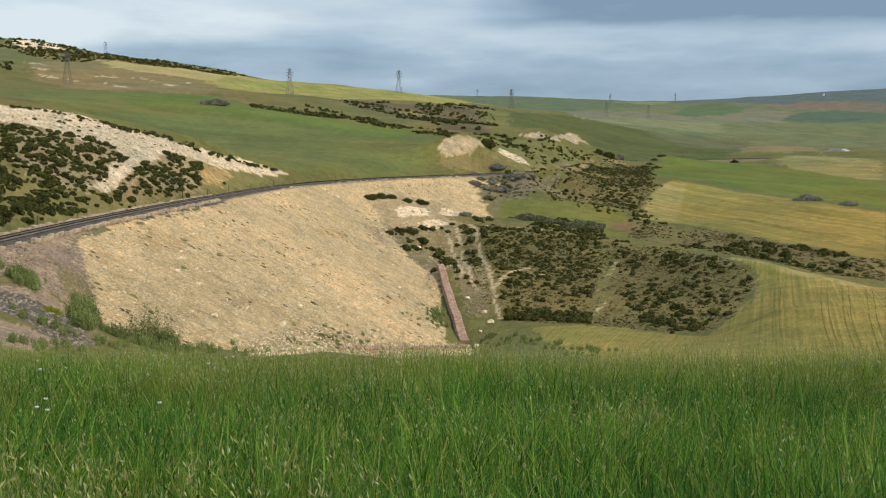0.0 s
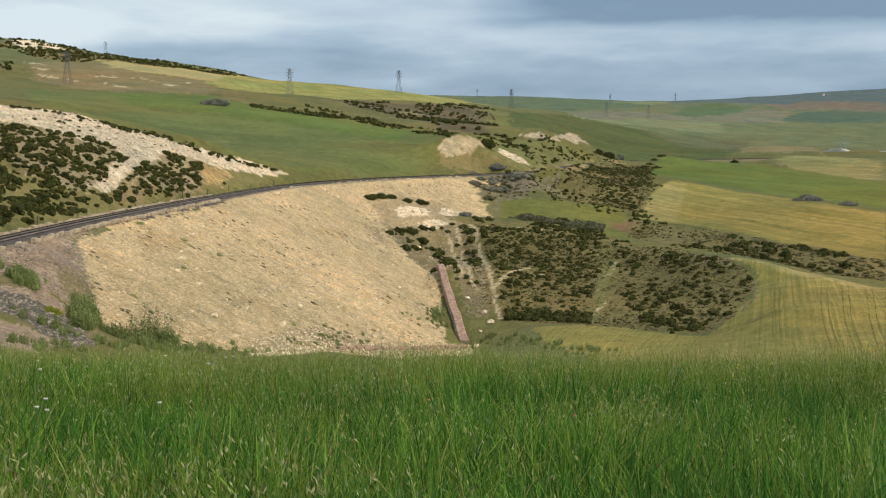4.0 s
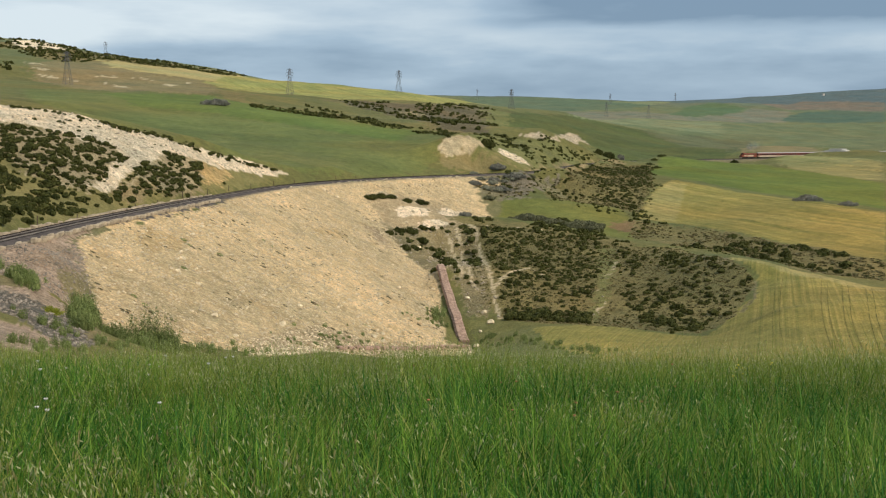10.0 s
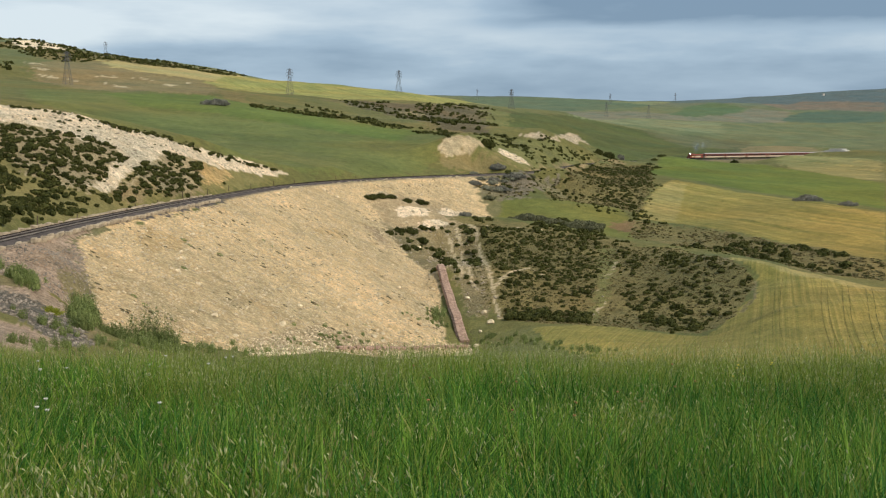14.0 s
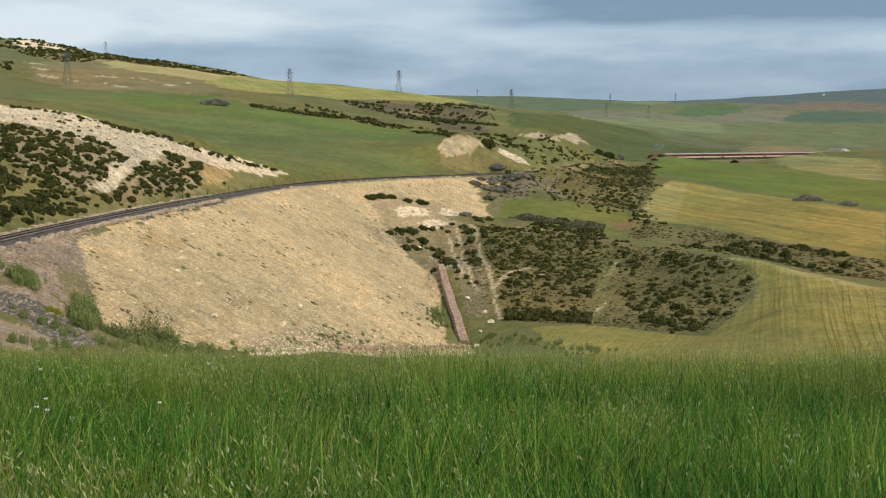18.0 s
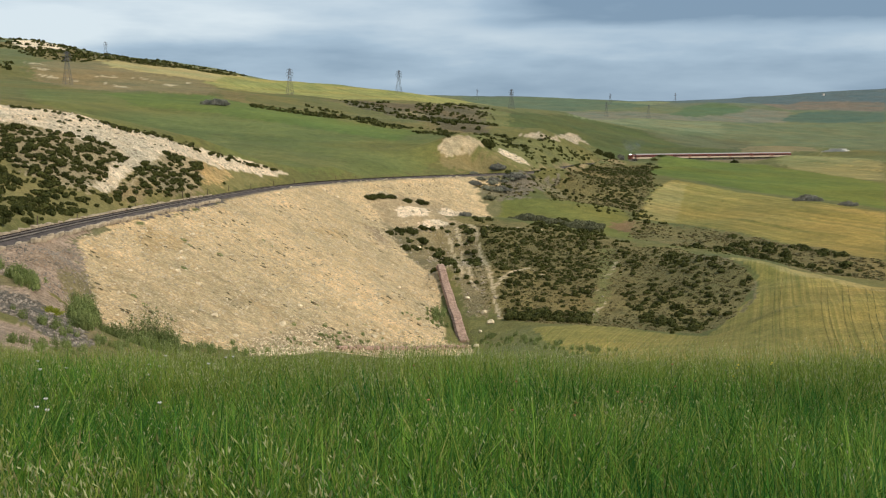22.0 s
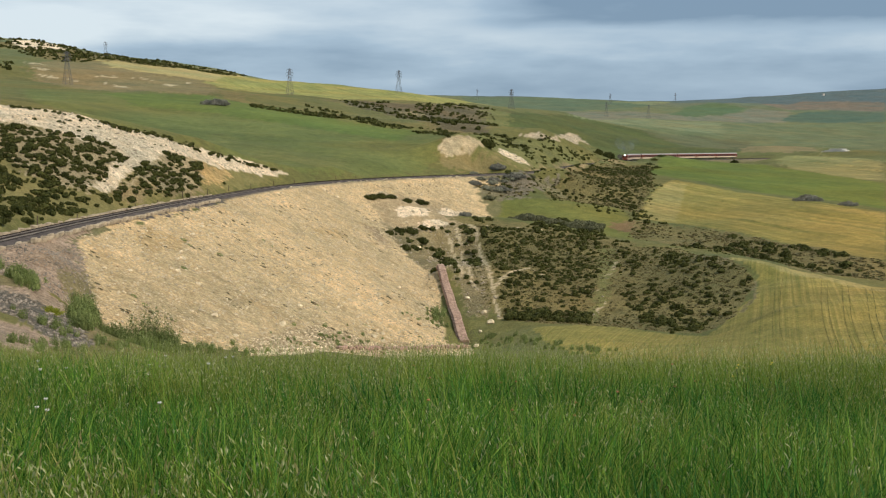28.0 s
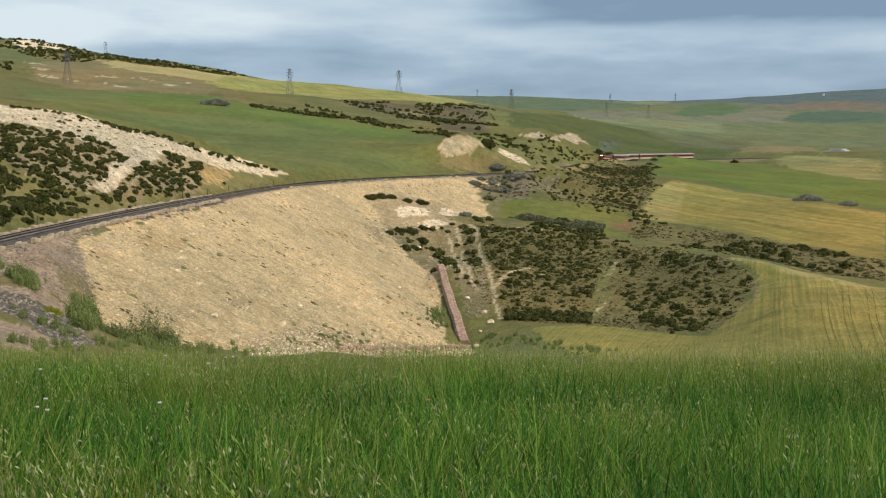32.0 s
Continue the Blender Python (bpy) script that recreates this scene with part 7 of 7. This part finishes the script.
def make_weeds():
    """Rank weeds at the foot of the fill and on the spur, each clump a plant."""
    rng = np.random.default_rng(77)
    meshes = []
    for k in range(4):
        v1, f1, t1 = blades(rng, 45, 1.0, 1.0, 0.95, 0.25, 0.03, 0, (0.02, 0), 0.3)
        v2, f2 = lumpy_dome(rng, 260, 0.95, 0.05)
        v2 = v2 * np.array([1.4, 1.4, 1.5]) * rng.uniform(0.75, 1.1, (260, 1, 1)).repeat(4, 1).reshape(-1, 1)
        v = np.vstack([v1, v2])
        meshes.append(fast_mesh("weed_clump", v, np.vstack([f1, f2 + len(v1)]), [WEED_LEAF]))
    rnd = random.Random(14)
    spots = [(-31.2, 90, 1.2, 1.4, 7), (-32.8, 95, 1.0, 1.6, 8), (-34.2, 100, 0.9, 1.9, 9), (-35.6, 105, 0.8, 1.8, 7), (-29.4, 104, 2.0, 1.9, 18), (-27.3, 103, 1.6, 1.3, 9), (-32, 100, 1.6, 0.8, 8), (-39.5, 99.6, 2.2, 1.5, 8), (-43, 101, 2.0, 1.3, 6),
             (-26, 98, 3.0, 0.9, 7), (-20, 108, 3.5, 0.8, 6), (-31, 84, 2.5, 0.9, 10), (-38, 88, 3, 0.7, 8), (-1.0, 199, 1.6, 1.3, 9), (0.0, 206, 1.4, 1.3, 7), (11, 176, 3, 0.8, 12), (7, 188, 3, 0.7, 8), (-17.5, 140, 5, 0.7, 8), (-10, 160, 5, 0.7, 8)]
    spots += FRINGE
    for x, y, spread, tall, count in spots:
        for _ in range(count):
            px, py = x + rnd.gauss(0, spread * 0.5), y + rnd.gauss(0, spread * 0.7)
            s = tall * rnd.uniform(0.6, 1.15)
            ob = new("weed_clump", rnd.choice(meshes))
            ob.matrix_basis = pose(px, py, height(px, py) - 0.08, 0, 0, rnd.uniform(0, 360)) @ Matrix.Diagonal((s * 0.75, s * 0.75, s, 1))
            tagged(ob, "rank green weeds growing on rubble and bare soil", "weeds", "weeds at the foot of the fill")
    # sparse tufts that have taken hold on the fill
    dry = [fast_mesh("weed_clump", *lumpy_dome(rng, 70, 0.7, 0.10), [TUFT_LEAF if k % 2 else WEED_LEAF]) for k in range(4)]
    for x, y in [(-34.1, 144.3), (-34.7, 163.6), (-19.3, 208.4), (-25.5, 230.5), (-12.0, 167.3), (-9.9, 197.6), (-21.4, 152.0), (-38.2, 193.0), (-13.2, 155.4), (-19.7, 164.5), (-4.7, 180.1), (-33.9, 118.9), (-31.7, 190.0), (-38.8, 161.0)]:
        for _ in range(rnd.choice((2, 3, 5))):
            run = rnd.gauss(0, 1.1)
            px, py = x + run + rnd.gauss(0, 0.25), y - run * 0.6 + rnd.gauss(0, 0.5)
            s = rnd.uniform(0.4, 1.1)
            ob = new("weed_clump", rnd.choice(dry))
            ob.matrix_basis = pose(px, py, height(px, py) - 0.05, 0, 28, rnd.uniform(-30, 10)) @ Matrix.Diagonal((s * 1.5, s * 0.8, s * 0.6, 1))
            tagged(ob, "small dark weed tuft rooted in the sandy fill", "weeds", "weed tufts on the fill")
    # greener patches low on the fill
    for x, y, spread, count in ((-16.5, 146.5, 2.2, 16), (-13, 153, 1.6, 8), (-1.7, 196, 1.0, 12), (-2.2, 204, 0.9, 8), (-6.2, 191.8, 0.7, 4)):
        for _ in range(count):
            px, py = x + rnd.gauss(0, spread), y + rnd.gauss(0, spread * 1.3)
            s = rnd.uniform(0.4, 0.9)
            ob = new("weed_clump", rnd.choice(meshes))
            ob.matrix_basis = pose(px, py, height(px, py) - 0.05, 0, 0, rnd.uniform(0, 360)) @ Matrix.Diagonal((s, s, s * 0.75, 1))
            tagged(ob, "low green weed clump rooted in the sandy fill", "weeds", "weed tufts on the fill")


make_weeds()


def make_fill_tufts():
    """Small dry tufts and root stains all over the fill, longer down the slope than across it."""
    fill = [o for name, _, o in COVER if name == "sandy_fill"][0]
    xy = scatter(fill, 2.7, 0.50, 88)
    z = heights(xy)
    verts, faces, base = [], [], 0
    for k, ((x, y), h) in enumerate(zip(xy, z)):
        v, f = SMALL_DOMES[k % 6]
        s, t = RNG.uniform(0.2, 0.7), RNG.uniform(0.9, 2.2)
        verts.append(np.stack([x + v[:, 0] * s * t, y + v[:, 1] * s, h - v[:, 0] * s * t * FILL * 0.8 + v[:, 2] * s * 0.6 - 0.03], 1))
        faces.append(f + base)
        base += len(v)
    ob = new("fill_tufts", fast_mesh("fill_tufts", np.vstack(verts), np.vstack(faces), [TUFT_LEAF]))
    tagged(ob, "small dry brown-green tufts on the sandy fill", "weeds", kind="stuff")


make_fill_tufts()


# ---- stones ----
def pebble_shape(rng):
    v = np.array([(1, 0, 0), (-1, 0, 0), (0, 1, 0), (0, -1, 0), (0, 0, 1), (0, 0, -1)], float)
    v = v * rng.uniform(0.55, 1.0, (6, 1)) + rng.normal(0, 0.16, (6, 3))
    f = [(0, 2, 4), (2, 1, 4), (1, 3, 4), (3, 0, 4), (2, 0, 5), (1, 2, 5), (3, 1, 5), (0, 3, 5)]
    return v, np.array(f)


LOOSE_STONE = paint("loose_stone", (0.71, 0.58, 0.385), 0.92, 0, 0.3, 0.6, 0.02, 0.2)
GREY_STONE = paint("grey_stone", (0.28, 0.235, 0.185), 0.92, 0, 0.35, 0.6, 0.02, 0.2)


def make_stones():
    rng = np.random.default_rng(9)
    fill = [o for name, _, o in COVER if name == "sandy_fill"][0]
    rubble = [o for name, _, o in COVER if name == "toe_rubble"][0]
    rock = [o for name, _, o in COVER if name in ("side_rock", "side_rock_low", "goat_path", "outcrop_rock")]
    spur = [o for name, _, o in COVER if name in ("spur_gravel", "spur_soil")]

    def strew(outlines, spacing, low, high, name, material, label, seed):
        verts, faces, base = [], [], 0
        for k, outline in enumerate(outlines):
            xy = scatter(outline, spacing, 0.25, seed + k)
            if len(xy) == 0:
                continue
            z = heights(xy)
            for (x, y), h in zip(xy, z):
                v, f = pebble_shape(rng)
                s = low + (high - low) * rng.random() ** 3
                a = rng.uniform(0, 6.28)
                c, q = math.cos(a) * s, math.sin(a) * s
                verts.append(np.stack([x + v[:, 0] * c - v[:, 1] * q, y + v[:, 0] * q + v[:, 1] * c, h + v[:, 2] * s * 0.7 + s * 0.15], 1))
                faces.append(f + base)
                base += 6
        ob = new(name, fast_mesh(name, np.vstack(verts), np.vstack(faces), [material]))
        tagged(ob, label, "stones", kind="stuff")

    strew([fill], 0.52, 0.07, 0.36, "fill_stones", LOOSE_STONE, "pale loose stones strewn over the sandy fill", 3)
    strew([rubble], 0.45, 0.08, 0.35, "toe_rubble", LOOSE_STONE, "pale rubble along the foot of the fill", 4)
    strew(rock, 1.1, 0.1, 0.5, "hillside_stones", PALE_STONE, "pale stones on the bare rocky slope", 5)
    faces_ = [o for name, _, o in COVER if name in ("rock_face", "rock_rib", "upper_face")]
    strew(faces_, 1.3, 0.12, 0.55, "face_stones", PALE_STONE, "pale weathered rock lumps on the cut faces", 23)
    strew(spur, 0.35, 0.06, 0.28, "spur_stones", GREY_STONE, "grey broken stones on the spur", 8)
    # the larger boulders singly
    meshes = []
    for k in range(6):
        bm = bmesh.new()
        bmesh.ops.create_icosphere(bm, subdivisions=2, radius=0.5)
        r = random.Random(k)
        off = Vector((r.uniform(0, 50), r.uniform(0, 50), 0))
        for v in bm.verts:
            v.co *= 1 + 0.5 * noise.noise(v.co * 2.2 + off)
            v.co.z *= 0.7
        m = bpy.data.meshes.new("boulder")
        bm.to_mesh(m)
        bm.free()
        m.materials.append(LOOSE_STONE)
        meshes.append(m)
    xy = scatter(fill, 5.5, 0.3, 12)
    extra = [(-13, 296), (-8, 288), (-4, 296), (-9.5, 279), (-6, 262), (-3, 255), (1, 249), (3, 231), (6, 226), (8, 207), (-2, 262), (0, 270), (3, 282), (1.5, 240), (5, 215), (7, 196), (9, 200), (6, 188), (-35.4, 142), (12, 291), (20, 286), (26, 283)]
    for k, (x, y) in enumerate([tuple(q) for q in xy[:110]] + extra):
        s = rng.uniform(0.45, 1.0) * (1.5 if k >= len(xy[:110]) else 1)
        ob = new("boulder", meshes[k % 6])
        ob.matrix_basis = pose(x, y, height(x, y) + 0.1 * s, rng.uniform(-20, 20), rng.uniform(-20, 20), rng.uniform(0, 360)) @ Matrix.Diagonal((s, s, s, 1))
        tagged(ob, "pale rough boulder lying on the slope", "boulder", "boulders on the slopes")


make_stones()


def make_wheel_tracks():
    """Paired wheel tracks that a tractor left in the ripe field."""
    mat = paint("trodden_crop", (0.150, 0.132, 0.042), 0.95, 0, 0.35, 1.5, 0.05)
    for group in TRAMLINES:
        p = spline([(x, y, 0) for x, y in group], 1.0)
        t = np.gradient(p[:, :2], axis=0)
        t /= np.linalg.norm(t, axis=1)[:, None]
        side = np.stack([t[:, 1], -t[:, 0]], 1)
        tracks = empty("wheel_track", Matrix(), "dark paired wheel tracks through the ripe crop", "wheel track", kind="structure")
        for off in (-0.5, 0.5):
            rng = np.random.default_rng(int(abs(p[0, 0]) * 10))
            w = 0.008 + 0.07 * rng.random(len(p)) ** 1.6
            a, b = p[:, :2] + side * (off - w)[:, None], p[:, :2] + side * (off + w)[:, None]
            za, zb = heights(a) + 0.035, heights(b) + 0.035
            v = np.stack([np.column_stack([a, za]), np.column_stack([b, zb])], 1).reshape(-1, 3)
            i = np.arange(len(p) - 1)[:, None] * 2
            ob = new("rut", fast_mesh("rut", v, i + np.array([[0, 1, 3, 2]]), [mat]))
            ob.parent = tracks


make_wheel_tracks()


def make_flowers():
    """White, red and yellow wild flowers among the grass."""
    rnd = random.Random(4)
    white = paint("white_petals", (0.55, 0.54, 0.46), 0.7, 0, 0.1, 20)
    red = paint("poppy_petals", (0.40, 0.15, 0.06), 0.6, 0, 0.2, 20)
    yellow = paint("yellow_petals", (0.70, 0.55, 0.05), 0.6, 0, 0.2, 20)
    stalk_mat = paint("flower_stalk", (0.10, 0.16, 0.05), 0.7, 0, 0.2, 10)
    for k in range(36):
        kind, mat, words = ((("white_flower"), white, "small white wild flower standing in the grass"), ("poppy", red, "small red poppy standing in the grass"), ("yellow_flower", yellow, "small yellow wild flower standing in the grass"))[0 if k < 14 else 1 if k < 27 else 2]
        if k < 14:
            y = rnd.uniform(6, 12)
            x = rnd.uniform(-0.41, -0.16) * y
        elif k < 27:
            y = rnd.uniform(6.5, 11)
            x = rnd.uniform(-0.1, 0.25) * y
        else:
            y = rnd.uniform(10, 12)
            x = rnd.uniform(0.27, 0.31) * y
        z = height(x, y)
        h = rnd.uniform(0.72, 0.9)
        ob = empty(kind, pose(x, y, z), words, "flower", "wild flowers in the meadow")
        bm = bmesh.new()
        rod(bm, (0, 0, 0), (0.04, 0, h), 0.003, 0.002, 4)
        part("stalk", bm, stalk_mat, ob)
        r = 0.011 if mat is white else 0.007
        for j in range(5):
            a = j * 2 * math.pi / 5
            bm = bmesh.new()
            m = Matrix.Translation((0.04 + r * 0.8 * math.cos(a), r * 0.8 * math.sin(a), h + 0.006)) @ Matrix.Rotation(a, 4, "Z") @ Matrix.Rotation(-0.95, 4, "Y") @ Matrix.Diagonal((r, r * 0.8, 0.005, 1))
            bmesh.ops.create_icosphere(bm, subdivisions=1, radius=1, matrix=m)
            part("petal", bm, mat, ob)


make_flowers()


def motions():
    move_train()
    move_grass()


motions()
